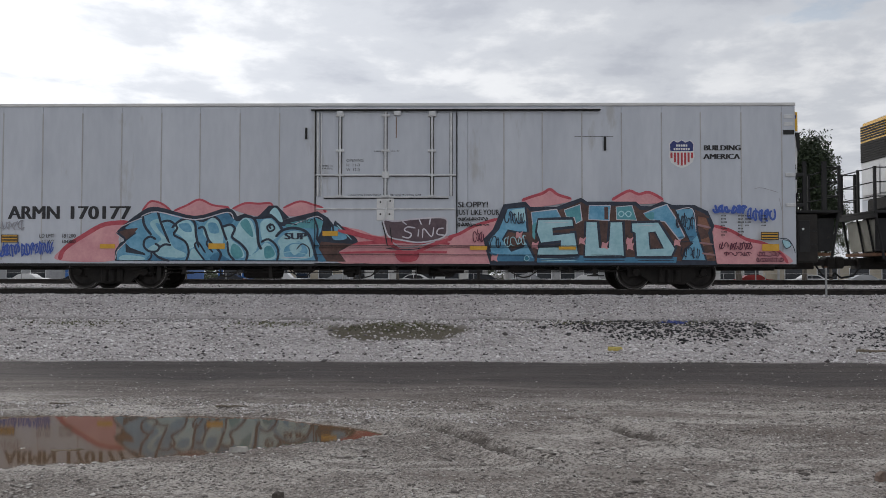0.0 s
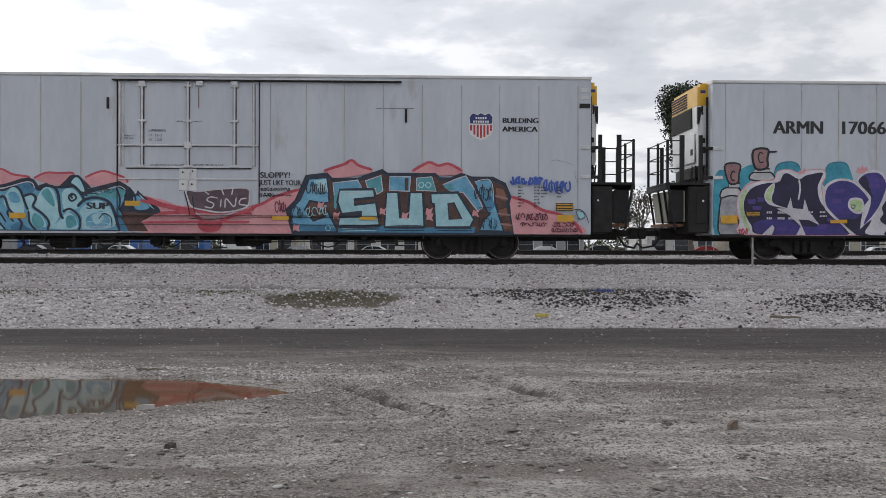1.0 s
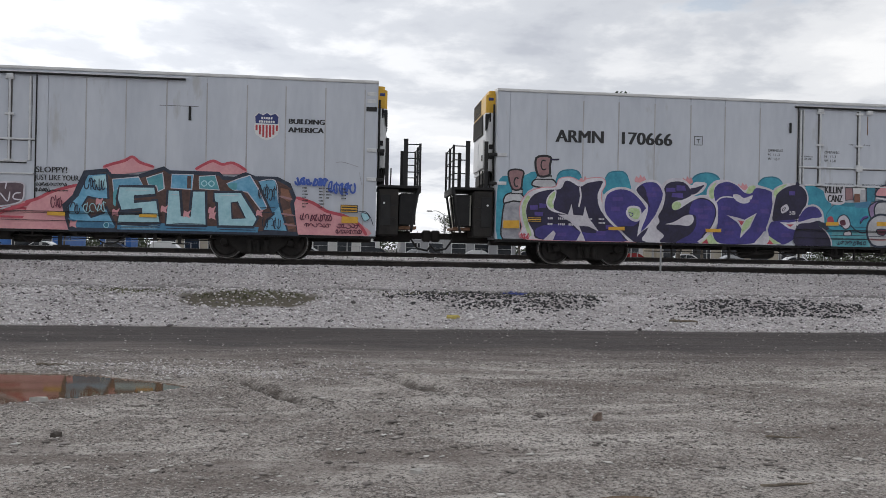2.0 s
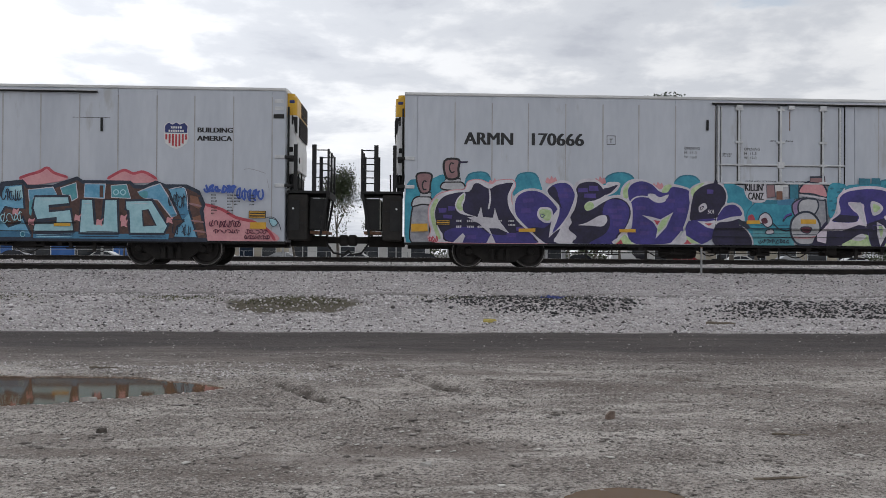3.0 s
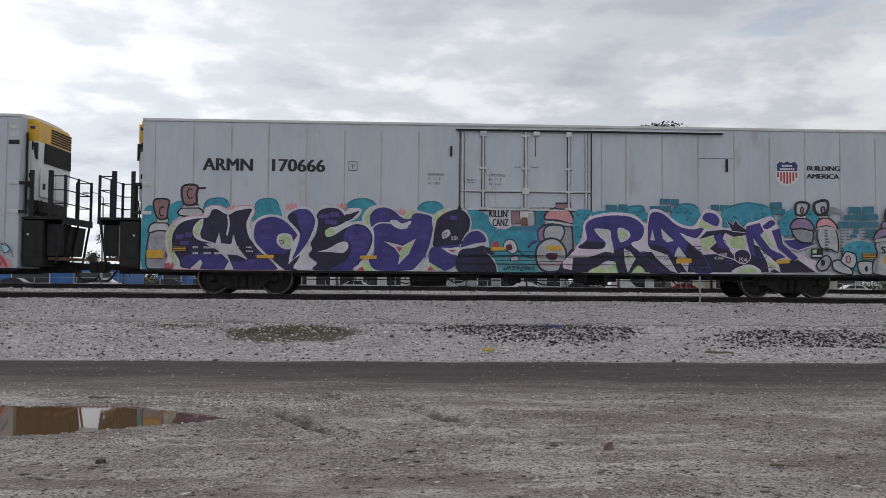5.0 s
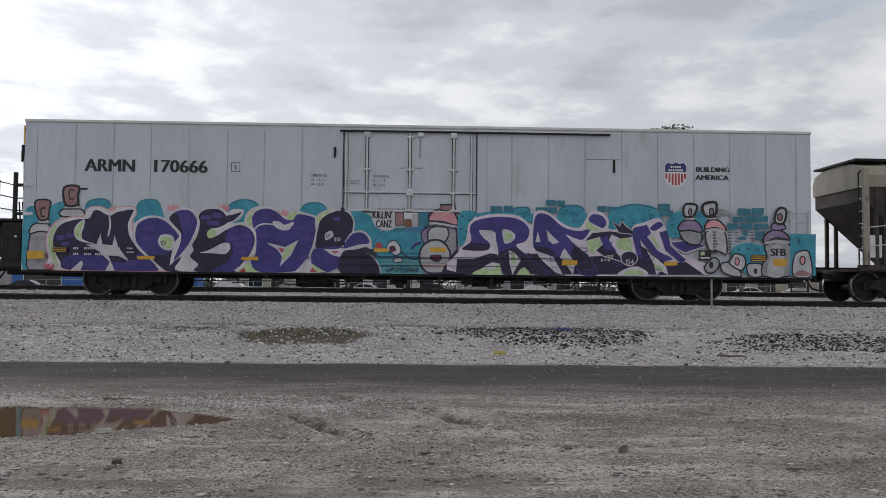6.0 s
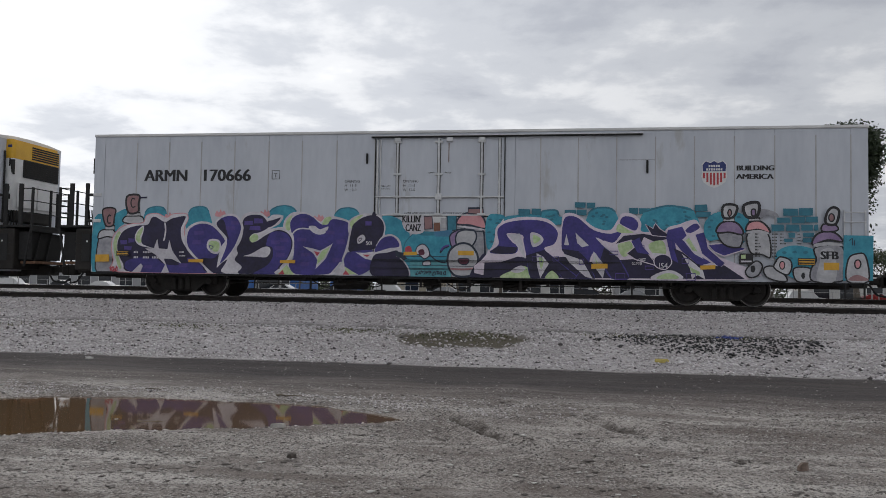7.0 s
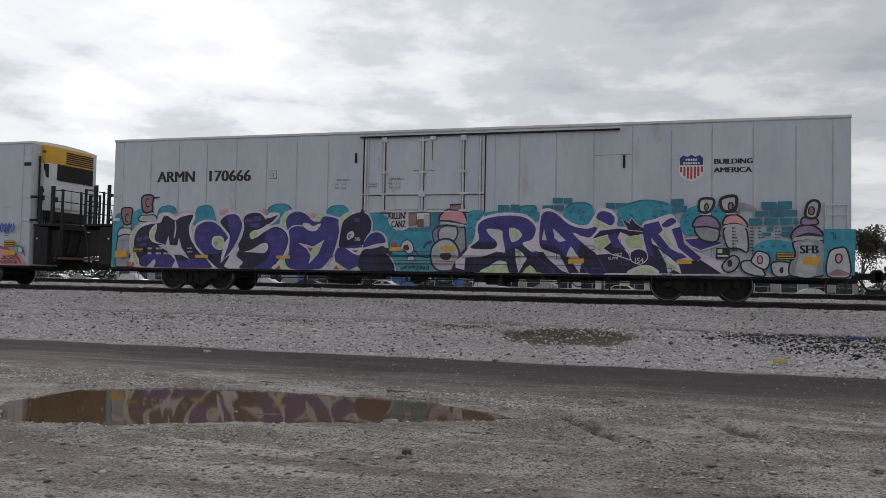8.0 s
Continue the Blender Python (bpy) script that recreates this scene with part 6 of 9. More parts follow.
block(body_b, 'teal', 14.33, 2.43, 14.65, 2.61)
block(body_b, 'teal', 14.67, 2.46, 14.94, 2.61)
block(body_b, 'teal', 16.10, 2.51, 16.34, 2.67)
block(body_b, 'teal', 16.36, 2.50, 16.65, 2.66)
block(body_b, 'teal', 17.85, 2.58, 18.17, 2.76)
block(body_b, 'teal', 17.91, 2.42, 18.23, 2.56)
fill(body_b, 'turquoise', (13.61, 2.21), (13.67, 2.43), (13.72, 2.59), (14.09, 2.62), (14.17, 2.47), (14.25, 2.21))
line(body_b, 'teal', 0.050, (13.67, 2.43), (13.72, 2.57), (14.09, 2.60), (14.17, 2.47))
fill(body_b, 'teal', (13.95, 2.42), (13.92, 2.39), (13.87, 2.40), (13.86, 2.44), (13.92, 2.45))
fill(body_b, 'teal', (13.87, 2.43), (13.84, 2.39), (13.79, 2.41), (13.79, 2.44), (13.84, 2.46))
fill(body_b, 'teal', (14.07, 2.46), (14.04, 2.43), (13.99, 2.44), (13.99, 2.48), (14.04, 2.49))
fill(body_b, 'teal', (14.01, 2.43), (13.98, 2.40), (13.92, 2.41), (13.92, 2.44), (13.98, 2.46))
fill(body_b, 'teal', (14.03, 2.34), (14.00, 2.31), (13.94, 2.32), (13.94, 2.36), (14.00, 2.37))
fill(body_b, 'turquoise', (14.94, 2.01), (14.99, 2.51), (15.16, 2.66), (15.53, 2.69), (15.73, 2.55), (15.81, 2.02))
line(body_b, 'teal', 0.050, (14.99, 2.51), (15.16, 2.65), (15.53, 2.67), (15.73, 2.55))
fill(body_b, 'teal', (15.26, 2.53), (15.23, 2.50), (15.18, 2.51), (15.18, 2.55), (15.23, 2.56))
fill(body_b, 'teal', (15.47, 2.29), (15.44, 2.26), (15.39, 2.27), (15.39, 2.31), (15.44, 2.32))
fill(body_b, 'teal', (15.46, 2.47), (15.42, 2.44), (15.37, 2.45), (15.37, 2.49), (15.42, 2.50))
fill(body_b, 'teal', (15.54, 2.41), (15.51, 2.38), (15.46, 2.39), (15.45, 2.43), (15.51, 2.44))
fill(body_b, 'teal', (15.41, 2.44), (15.38, 2.41), (15.32, 2.42), (15.32, 2.45), (15.38, 2.47))
fill(body_b, 'teal', (15.17, 2.43), (15.14, 2.40), (15.08, 2.41), (15.08, 2.45), (15.14, 2.46))
fill(body_b, 'teal', (15.45, 2.22), (15.42, 2.19), (15.37, 2.20), (15.37, 2.24), (15.42, 2.25))
fill(body_b, 'turquoise', (16.44, 1.97), (16.49, 2.55), (16.95, 2.71), (17.32, 2.74), (17.81, 2.60), (17.88, 1.98))
line(body_b, 'teal', 0.050, (16.49, 2.55), (16.95, 2.70), (17.32, 2.72), (17.81, 2.60))
fill(body_b, 'teal', (17.14, 2.10), (17.11, 2.07), (17.06, 2.08), (17.06, 2.12), (17.11, 2.13))
fill(body_b, 'teal', (17.44, 2.29), (17.41, 2.26), (17.35, 2.27), (17.35, 2.31), (17.41, 2.32))
fill(body_b, 'teal', (17.66, 2.44), (17.63, 2.41), (17.58, 2.42), (17.58, 2.46), (17.63, 2.47))
fill(body_b, 'teal', (17.16, 2.19), (17.13, 2.16), (17.07, 2.17), (17.07, 2.21), (17.13, 2.22))
fill(body_b, 'teal', (16.82, 2.33), (16.78, 2.30), (16.73, 2.31), (16.73, 2.35), (16.78, 2.36))
fill(body_b, 'teal', (17.74, 2.41), (17.70, 2.38), (17.65, 2.39), (17.65, 2.43), (17.70, 2.44))
fill(body_b, 'teal', (17.63, 2.56), (17.59, 2.53), (17.54, 2.54), (17.54, 2.58), (17.59, 2.59))
fill(body_b, 'teal', (17.10, 2.07), (17.07, 2.04), (17.01, 2.05), (17.01, 2.09), (17.07, 2.10))
fill(body_b, 'teal', (16.86, 2.31), (16.82, 2.28), (16.77, 2.29), (16.77, 2.32), (16.82, 2.34))
fill(body_b, 'teal', (16.88, 2.26), (16.84, 2.23), (16.79, 2.24), (16.79, 2.28), (16.84, 2.29))
fill(body_b, 'teal', (17.67, 2.34), (17.63, 2.31), (17.58, 2.32), (17.58, 2.36), (17.63, 2.37))
fill(body_b, 'teal', (16.70, 2.07), (16.67, 2.04), (16.61, 2.05), (16.61, 2.09), (16.67, 2.10))
fill(body_b, 'rose', (12.17, 1.35), (12.40, 1.63), (12.41, 2.07), (12.66, 2.30), (13.19, 2.41), (13.85, 2.36), (14.21, 2.10), (14.28, 2.44), (14.46, 2.53), (14.73, 2.45), (15.16, 2.13), (15.57, 2.05), (15.76, 2.29), (15.91, 2.52), (16.22, 2.49), (16.42, 2.27), (16.42, 2.03), (16.71, 2.03), (16.77, 2.22), (16.91, 2.11), (17.32, 1.86), (17.04, 1.89), (17.13, 2.13), (17.43, 2.22), (17.65, 2.31), (17.88, 2.34), (18.04, 2.11), (18.22, 2.03), (18.22, 1.60), (18.47, 1.35), (19.26, 0.74), (12.35, 0.69))
fill(body_b, 'ink', (12.08, 0.69), (12.11, 1.11), (12.55, 1.12), (13.04, 1.29), (13.54, 1.23), (14.35, 1.30), (14.99, 1.16), (15.61, 1.21), (16.54, 1.28), (17.29, 1.26), (18.03, 1.11), (18.61, 1.12), (19.16, 0.75), sharp=True)
fill(body_b, 'green', (12.55, 0.69), (12.97, 0.93), (13.29, 1.01), (13.58, 0.69))
fill(body_b, 'white', (12.85, 0.89), (13.13, 1.04), (13.26, 0.93), (13.05, 0.83))
fill(body_b, 'green', (13.81, 0.69), (14.00, 0.91), (14.19, 0.69))
fill(body_b, 'purple', (12.46, 1.95), (12.53, 2.13), (12.78, 2.26), (13.36, 2.33), (13.85, 2.26), (14.13, 2.03), (14.13, 1.79), (14.02, 1.63), (13.78, 1.52), (14.11, 1.23), (14.75, 0.70), (14.32, 0.69), (13.95, 1.12), (13.79, 0.69), (13.41, 0.69), (13.27, 1.39), (13.20, 1.71), (13.16, 1.90), (12.73, 1.94), (12.87, 1.71), (13.04, 1.58), (12.97, 1.38), (12.51, 1.36), (12.25, 1.41), (12.50, 1.63))
fill(body_b, 'ink', (13.27, 1.32), (13.78, 1.49), (14.11, 1.20), (14.75, 0.70), (14.32, 0.69), (13.95, 1.12), (13.79, 0.69), (13.41, 0.69), sharp=True)
fill(body_b, 'ink', (12.25, 1.41), (12.50, 1.58), (13.04, 1.55), (12.97, 1.38), (12.51, 1.36), sharp=True)
fill(body_b, 'white', (12.72, 1.92), (13.10, 1.94), (13.19, 1.63), (13.26, 1.22), (13.07, 1.51), (12.90, 1.74), sharp=True)
fill(body_b, 'white', (13.39, 1.95), (13.61, 1.94), (13.76, 1.79), (13.66, 1.63), (13.45, 1.58))
fill(body_b, 'green', (13.46, 1.89), (13.59, 1.87), (13.68, 1.78), (13.50, 1.66))
fill(body_b, 'white', (13.57, 1.39), (13.76, 1.29), (13.91, 1.10), (13.80, 0.91), (13.68, 0.69), (13.59, 1.03), sharp=True)
fill(body_b, 'green', (13.63, 1.29), (13.77, 1.20), (13.70, 0.94))
fill(body_b, 'purple', (14.26, 1.63), (14.30, 2.28), (14.46, 2.44), (14.73, 2.37), (15.13, 2.05), (15.60, 1.95), (15.91, 2.05), (15.70, 1.72), (15.45, 1.75), (15.21, 1.84), (15.37, 1.64), (15.80, 1.31), (16.11, 0.72), (15.62, 0.71), (15.30, 1.24), (15.14, 1.43), (15.02, 1.08), (15.18, 0.70), (14.64, 0.69), (14.86, 1.08), (14.35, 1.39))
fill(body_b, 'ink', (14.26, 1.52), (14.74, 1.46), (14.98, 1.21), (15.18, 0.70), (14.64, 0.69), (14.86, 1.02), (14.35, 1.36), sharp=True)
fill(body_b, 'ink', (15.42, 1.56), (15.80, 1.31), (16.11, 0.72), (15.65, 0.71), (15.33, 1.24), sharp=True)
fill(body_b, 'white', (14.64, 1.97), (15.01, 1.62), (14.82, 1.57), (14.69, 1.68), sharp=True)
fill(body_b, 'white', (14.39, 1.94), (14.47, 1.62), (14.33, 1.63), sharp=True)
fill(body_b, 'white', (15.14, 1.46), (15.46, 1.05), (15.40, 0.71), (15.24, 0.93), (15.10, 1.16), sharp=True)
fill(body_b, 'green', (15.17, 1.30), (15.33, 1.05), (15.27, 0.93), sharp=True)
fill(body_b, 'white', (14.21, 1.55), (14.31, 1.39), (14.83, 1.21), (15.12, 0.70), (14.91, 0.76), (14.48, 1.14), sharp=True)
line(body_b, 'white', 0.030, (15.20, 1.84), (15.45, 1.59), (15.80, 1.31))
fill(body_b, 'purple', (15.83, 2.25), (15.94, 2.44), (16.22, 2.41), (16.36, 2.22), (16.27, 2.03), (16.04, 2.11), edge='rose', width=0.030)
fill(body_b, 'green', (15.76, 2.03), (15.82, 2.22), (16.07, 2.06), (16.22, 1.99), (15.95, 1.97))
fill(body_b, 'green', (15.79, 1.64), (16.10, 1.75), (16.20, 1.53), (15.95, 1.31))
fill(body_b, 'ink', (15.73, 1.66), (15.95, 1.91), (16.45, 1.97), (16.83, 1.92), (17.23, 1.85), (16.80, 1.71), (16.50, 1.85), (16.41, 1.64), (16.61, 1.41), (16.87, 1.07), (16.26, 1.25), (16.04, 1.41), (16.29, 1.63), (16.16, 1.78), sharp=True, edge='rose', width=0.025)
fill(body_b, 'purple', (16.16, 1.75), (16.38, 1.85), (16.47, 1.60), (16.66, 1.38), (16.32, 1.44), sharp=True)
fill(body_b, 'green', (16.62, 1.66), (16.99, 1.77), (17.08, 1.41), (16.78, 1.38))
fill(body_b, 'white', (16.69, 1.44), (17.05, 1.41), (17.11, 1.26), (16.87, 1.23), sharp=True)
fill(body_b, 'ink', (16.78, 1.29), (16.99, 1.40), (17.19, 1.32), (17.23, 1.14), (17.05, 0.98), (16.81, 1.07), edge='rose', width=0.025)
fill(body_b, 'ink', (16.53, 2.22), (16.74, 2.10), (16.80, 2.25), (16.92, 2.10), (17.26, 1.86), (16.71, 1.91), sharp=True, edge='rose', width=0.022)
fill(body_b, 'purple', (17.09, 1.85), (17.13, 2.06), (17.51, 2.16), (17.63, 1.91), (17.51, 1.80), (18.03, 1.34), (18.27, 1.18), (17.97, 1.10), (17.51, 1.48), (17.32, 1.72), (17.41, 1.17), (17.23, 1.26), sharp=True)
fill(body_b, 'ink', (17.29, 1.57), (17.53, 1.45), (17.97, 1.10), (17.59, 1.08), (17.41, 1.17), sharp=True)
fill(body_b, 'white', (17.54, 1.79), (17.66, 1.96), (17.85, 1.66), (18.07, 1.28), (17.82, 1.42), sharp=True)
fill(body_b, 'green', (17.60, 1.79), (17.69, 1.85), (17.91, 1.48), (17.79, 1.51), sharp=True)
fill(body_b, 'purple', (17.58, 2.05), (17.76, 2.22), (17.91, 2.25), (17.98, 2.12), (17.73, 1.97), edge='rose', width=0.028)
fill(body_b, 'purple', (17.85, 1.94), (18.11, 2.02), (18.20, 1.57), (18.64, 1.18), (18.50, 1.03), (18.03, 1.42), sharp=True, edge='rose', width=0.025)
fill(body_b, 'purple', (18.20, 1.67), (18.70, 1.73), (18.73, 1.90), (18.90, 1.67), (19.19, 1.56), (18.61, 1.36), (18.35, 1.48), sharp=True, edge='rose', width=0.030)
fill(body_b, 'ink', (17.62, 1.23), (18.03, 1.11), (18.50, 1.09), (19.10, 0.75), (17.89, 0.73), (17.77, 0.96), sharp=True)
fill(body_b, 'white', (17.50, 1.42), (17.86, 1.14), (18.06, 0.96), (18.12, 0.73), (17.92, 0.84), (17.77, 0.73), (17.72, 1.02), sharp=True)
fill(body_b, 'green', (17.68, 1.08), (17.97, 0.93), (17.98, 0.84), (17.80, 0.87), sharp=True)
fill(body_b, 'white', (16.69, 0.73), (16.96, 0.92), (17.29, 0.95), (17.53, 0.74))
fill(body_b, 'green', (16.84, 0.73), (17.05, 0.87), (17.29, 0.86), (17.41, 0.74))
line(body_b, 'violet', 0.022, (14.85, 2.10), (15.04, 2.10), (15.04, 1.94), (14.85, 1.94), closed=True, sharp=True)
line(body_b, 'violet', 0.022, (14.74, 1.52), (14.97, 1.53), (14.97, 1.41), (14.74, 1.41), closed=True, sharp=True)
line(body_b, 'violet', 0.022, (15.39, 1.91), (15.50, 1.91), (15.50, 1.77), (15.39, 1.76), closed=True, sharp=True)
line(body_b, 'violet', 0.022, (14.75, 1.24), (14.87, 1.24), (14.88, 1.10), (14.75, 1.09), closed=True, sharp=True)
line(body_b, 'violet', 0.022, (13.45, 1.29), (13.72, 1.29), (13.72, 1.16), (13.46, 1.16), closed=True, sharp=True)
line(body_b, 'violet', 0.022, (16.38, 1.64), (16.50, 1.64), (16.50, 1.52), (16.38, 1.52), closed=True, sharp=True)
line(body_b, 'violet', 0.022, (15.74, 0.85), (15.99, 0.86), (15.99, 0.69), (15.74, 0.69), closed=True, sharp=True)
line(body_b, 'violet', 0.022, (16.54, 1.07), (16.75, 1.07), (16.75, 0.98), (16.54, 0.97), closed=True, sharp=True)
line(body_b, 'violet', 0.022, (17.51, 1.29), (17.69, 1.29), (17.69, 1.16), (17.51, 1.15), closed=True, sharp=True)
line(body_b, 'violet', 0.022, (17.62, 0.88), (17.86, 0.88), (17.86, 0.70), (17.62, 0.70), closed=True, sharp=True)
line(body_b, 'violet', 0.022, (14.02, 1.29), (14.19, 1.30), (14.19, 1.17), (14.03, 1.17), closed=True, sharp=True)
line(body_b, 'violet', 0.022, (17.14, 1.75), (17.23, 1.75), (17.23, 1.60), (17.14, 1.60), closed=True, sharp=True)
line(body_b, 'violet', 0.022, (15.58, 1.47), (15.80, 1.47), (15.80, 1.37), (15.58, 1.37), closed=True, sharp=True)
fill(body_b, 'orange', (15.08, 1.11), (15.52, 1.13), (15.52, 0.99), (15.08, 0.97), sharp=True)
fill(body_b, 'orange', (17.99, 1.10), (18.38, 1.12), (18.38, 1.01), (17.99, 0.99), sharp=True)
flat_text(body_b, 'IS4', 16.89, 1.01, 0.150, PAINT['white'], coat(body_b), name='graffiti_word', width=0.24, bold=0.002)
scribble(body_b, 'white', 16.31, 1.20, 0.24, 0.09, 3, 0.012, 5)
scribble(body_b, 'white', 16.18, 1.09, 0.26, 0.09, 4, 0.012, 5)
block(body_b, 'teal', 20.13, 2.47, 20.50, 2.65)
block(body_b, 'teal', 20.53, 2.47, 20.88, 2.67)
block(body_b, 'teal', 19.97, 2.27, 20.30, 2.42)
block(body_b, 'teal', 20.34, 2.27, 20.67, 2.44)
block(body_b, 'teal', 20.69, 2.28, 21.01, 2.45)
block(body_b, 'teal', 19.83, 2.05, 20.15, 2.22)
block(body_b, 'teal', 20.19, 2.05, 20.54, 2.22)
block(body_b, 'teal', 20.58, 2.06, 20.88, 2.23)
block(body_b, 'teal', 20.91, 2.07, 21.01, 2.23)
block(body_b, 'teal', 20.26, 1.88, 20.42, 2.01)
block(body_b, 'teal', 20.62, 1.90, 20.91, 2.02)
block(body_b, 'teal', 20.15, 1.76, 20.36, 1.84)
block(body_b, 'teal', 20.62, 1.75, 20.83, 1.86)
block(body_b, 'teal', 17.86, 2.59, 18.17, 2.76)
block(body_b, 'teal', 17.86, 2.42, 18.25, 2.57)
fill(body_b, 'turquoise', (18.08, 2.20), (18.32, 2.51), (18.80, 2.59), (19.18, 2.43), (19.30, 2.13), (18.85, 1.86), (18.49, 1.82), (18.17, 1.80))
fill(body_b, 'teal', (18.33, 2.33), (18.29, 2.30), (18.24, 2.31), (18.24, 2.35), (18.29, 2.36))
fill(body_b, 'teal', (18.28, 2.15), (18.24, 2.12), (18.18, 2.13), (18.18, 2.16), (18.24, 2.18))
fill(body_b, 'teal', (19.04, 2.42), (19.00, 2.39), (18.94, 2.40), (18.94, 2.44), (19.00, 2.45))
fill(body_b, 'teal', (18.38, 1.91), (18.35, 1.88), (18.29, 1.89), (18.29, 1.93), (18.35, 1.94))
fill(body_b, 'teal', (19.14, 1.76), (19.10, 1.73), (19.04, 1.74), (19.04, 1.78), (19.10, 1.79))
fill(body_b, 'turquoise', (19.95, 1.24), (19.99, 1.52), (20.31, 1.66), (20.67, 1.64), (20.94, 1.49), (20.92, 0.91), (20.35, 0.80))
fill(body_b, 'teal', (20.21, 1.48), (20.17, 1.44), (20.10, 1.46), (20.10, 1.50), (20.17, 1.51))
fill(body_b, 'teal', (20.47, 1.49), (20.43, 1.46), (20.36, 1.47), (20.36, 1.51), (20.43, 1.53))
fill(body_b, 'teal', (20.76, 1.49), (20.71, 1.45), (20.64, 1.46), (20.64, 1.51), (20.71, 1.52))
fill(body_b, 'teal', (20.37, 1.32), (20.32, 1.29), (20.25, 1.30), (20.25, 1.34), (20.32, 1.36))
fill(body_b, 'teal', (20.91, 1.07), (20.87, 1.03), (20.80, 1.05), (20.80, 1.09), (20.87, 1.10))
fill(body_b, 'grey', (19.56, 2.40), (19.43, 2.61), (19.64, 2.64), (19.92, 2.56), (20.01, 2.42), (19.74, 2.48))
fill(body_b, 'grey', (18.48, 1.99), (19.04, 1.97), (19.04, 1.64), (18.85, 1.60), (18.64, 1.66), (18.50, 1.81), edge='black', width=0.042)
fill(body_b, 'mauve', (18.41, 2.00), (18.48, 2.22), (18.70, 2.31), (18.94, 2.26), (19.09, 2.07), (19.06, 1.95), (18.75, 2.01), edge='black', width=0.049)
fill(body_b, 'silver', (18.58, 2.30), (18.59, 2.40), (18.87, 2.40), (18.88, 2.30), sharp=True, edge='black', width=0.035)
fill(body_b, 'silver', (18.58, 2.42), (18.60, 2.74), (18.94, 2.72), (18.84, 2.42), edge='black', width=0.070)
fill(body_b, 'skin', (18.80, 2.53), (18.78, 2.47), (18.75, 2.44), (18.72, 2.46), (18.70, 2.53), (18.72, 2.60), (18.75, 2.63), (18.78, 2.60), edge='black', width=0.035)
fill(body_b, 'silver', (19.21, 1.97), (19.72, 2.00), (19.80, 1.36), (19.58, 1.42), (19.29, 1.47), edge='black', width=0.042)
fill(body_b, 'pink', (19.18, 2.05), (19.24, 2.26), (19.48, 2.33), (19.70, 2.19), (19.78, 2.00), (19.48, 2.09), edge='black', width=0.049)
line(body_b, 'silver', 0.060, (19.17, 2.00), (19.48, 2.05), (19.77, 1.98))
fill(body_b, 'silver', (19.24, 2.31), (19.25, 2.40), (19.52, 2.40), (19.53, 2.32), sharp=True, edge='black', width=0.035)
fill(body_b, 'silver', (19.18, 2.44), (19.12, 2.74), (19.49, 2.81), (19.46, 2.45), edge='black', width=0.084)
fill(body_b, 'mauve', (19.42, 2.55), (19.41, 2.48), (19.36, 2.45), (19.32, 2.48), (19.31, 2.55), (19.32, 2.62), (19.37, 2.64), (19.41, 2.62), edge='black', width=0.042)
fill(body_b, 'grey', (19.16, 0.98), (19.42, 1.24), (19.59, 1.11), (19.48, 0.86), (19.26, 0.80), edge='black', width=0.042)
fill(body_b, 'black', (19.41, 1.03), (19.39, 0.96), (19.35, 0.93), (19.30, 0.96), (19.29, 1.03), (19.30, 1.10), (19.35, 1.12), (19.39, 1.10))
fill(body_b, 'silver', (19.63, 1.05), (19.84, 1.11), (20.10, 0.95), (20.22, 0.72), (19.94, 0.72), (19.68, 0.84), edge='black', width=0.042)
fill(body_b, 'silver', (19.94, 1.24), (20.05, 1.36), (20.30, 1.27), (20.33, 1.04), (20.20, 0.88), (19.89, 1.06), edge='black', width=0.042)
fill(body_b, 'pink', (20.16, 1.14), (20.14, 1.06), (20.10, 1.03), (20.05, 1.06), (20.03, 1.14), (20.05, 1.21), (20.10, 1.24), (20.14, 1.21), edge='black', width=0.028)
fill(body_b, 'silver', (20.38, 1.04), (20.67, 1.09), (20.85, 1.01), (20.82, 0.73), (20.46, 0.72), edge='black', width=0.042)
fill(body_b, 'black', (20.67, 0.87), (20.66, 0.81), (20.62, 0.78), (20.59, 0.81), (20.57, 0.86), (20.59, 0.92), (20.62, 0.95), (20.66, 0.93))
fill(body_b, 'grey', (20.93, 1.62), (21.61, 1.64), (21.63, 0.97), (21.57, 0.73), (20.87, 0.72), (20.82, 1.04), (20.96, 1.28), edge='black', width=0.042)
fill(body_b, 'silver', (21.08, 1.54), (21.39, 1.55), (21.44, 0.76), (20.97, 0.75), (21.04, 1.23))
fill(body_b, 'mauve', (20.86, 1.69), (20.94, 1.94), (21.19, 2.05), (21.46, 1.99), (21.61, 1.78), (21.24, 1.82), edge='black', width=0.049)
line(body_b, 'silver', 0.090, (20.89, 1.67), (21.24, 1.72), (21.60, 1.69))
fill(body_b, 'mauve', (21.11, 2.05), (21.14, 2.24), (21.45, 2.21), (21.48, 2.07), edge='black', width=0.042)
fill(body_b, 'silver', (21.20, 2.27), (21.24, 2.57), (21.39, 2.69), (21.53, 2.59), (21.45, 2.25), edge='black', width=0.070)
fill(body_b, 'skin', (21.41, 2.41), (21.39, 2.34), (21.34, 2.31), (21.29, 2.34), (21.27, 2.41), (21.29, 2.49), (21.34, 2.52), (21.39, 2.49), edge='black', width=0.035)
flat_text(body_b, 'SFB', 21.06, 1.31, 0.210, PAINT['black'], coat(body_b), name='graffiti_word', width=0.44, bold=0.016)
fill(body_b, 'orange', (21.14, 1.22), (21.53, 1.22), (21.52, 1.02), (21.14, 1.02), sharp=True)
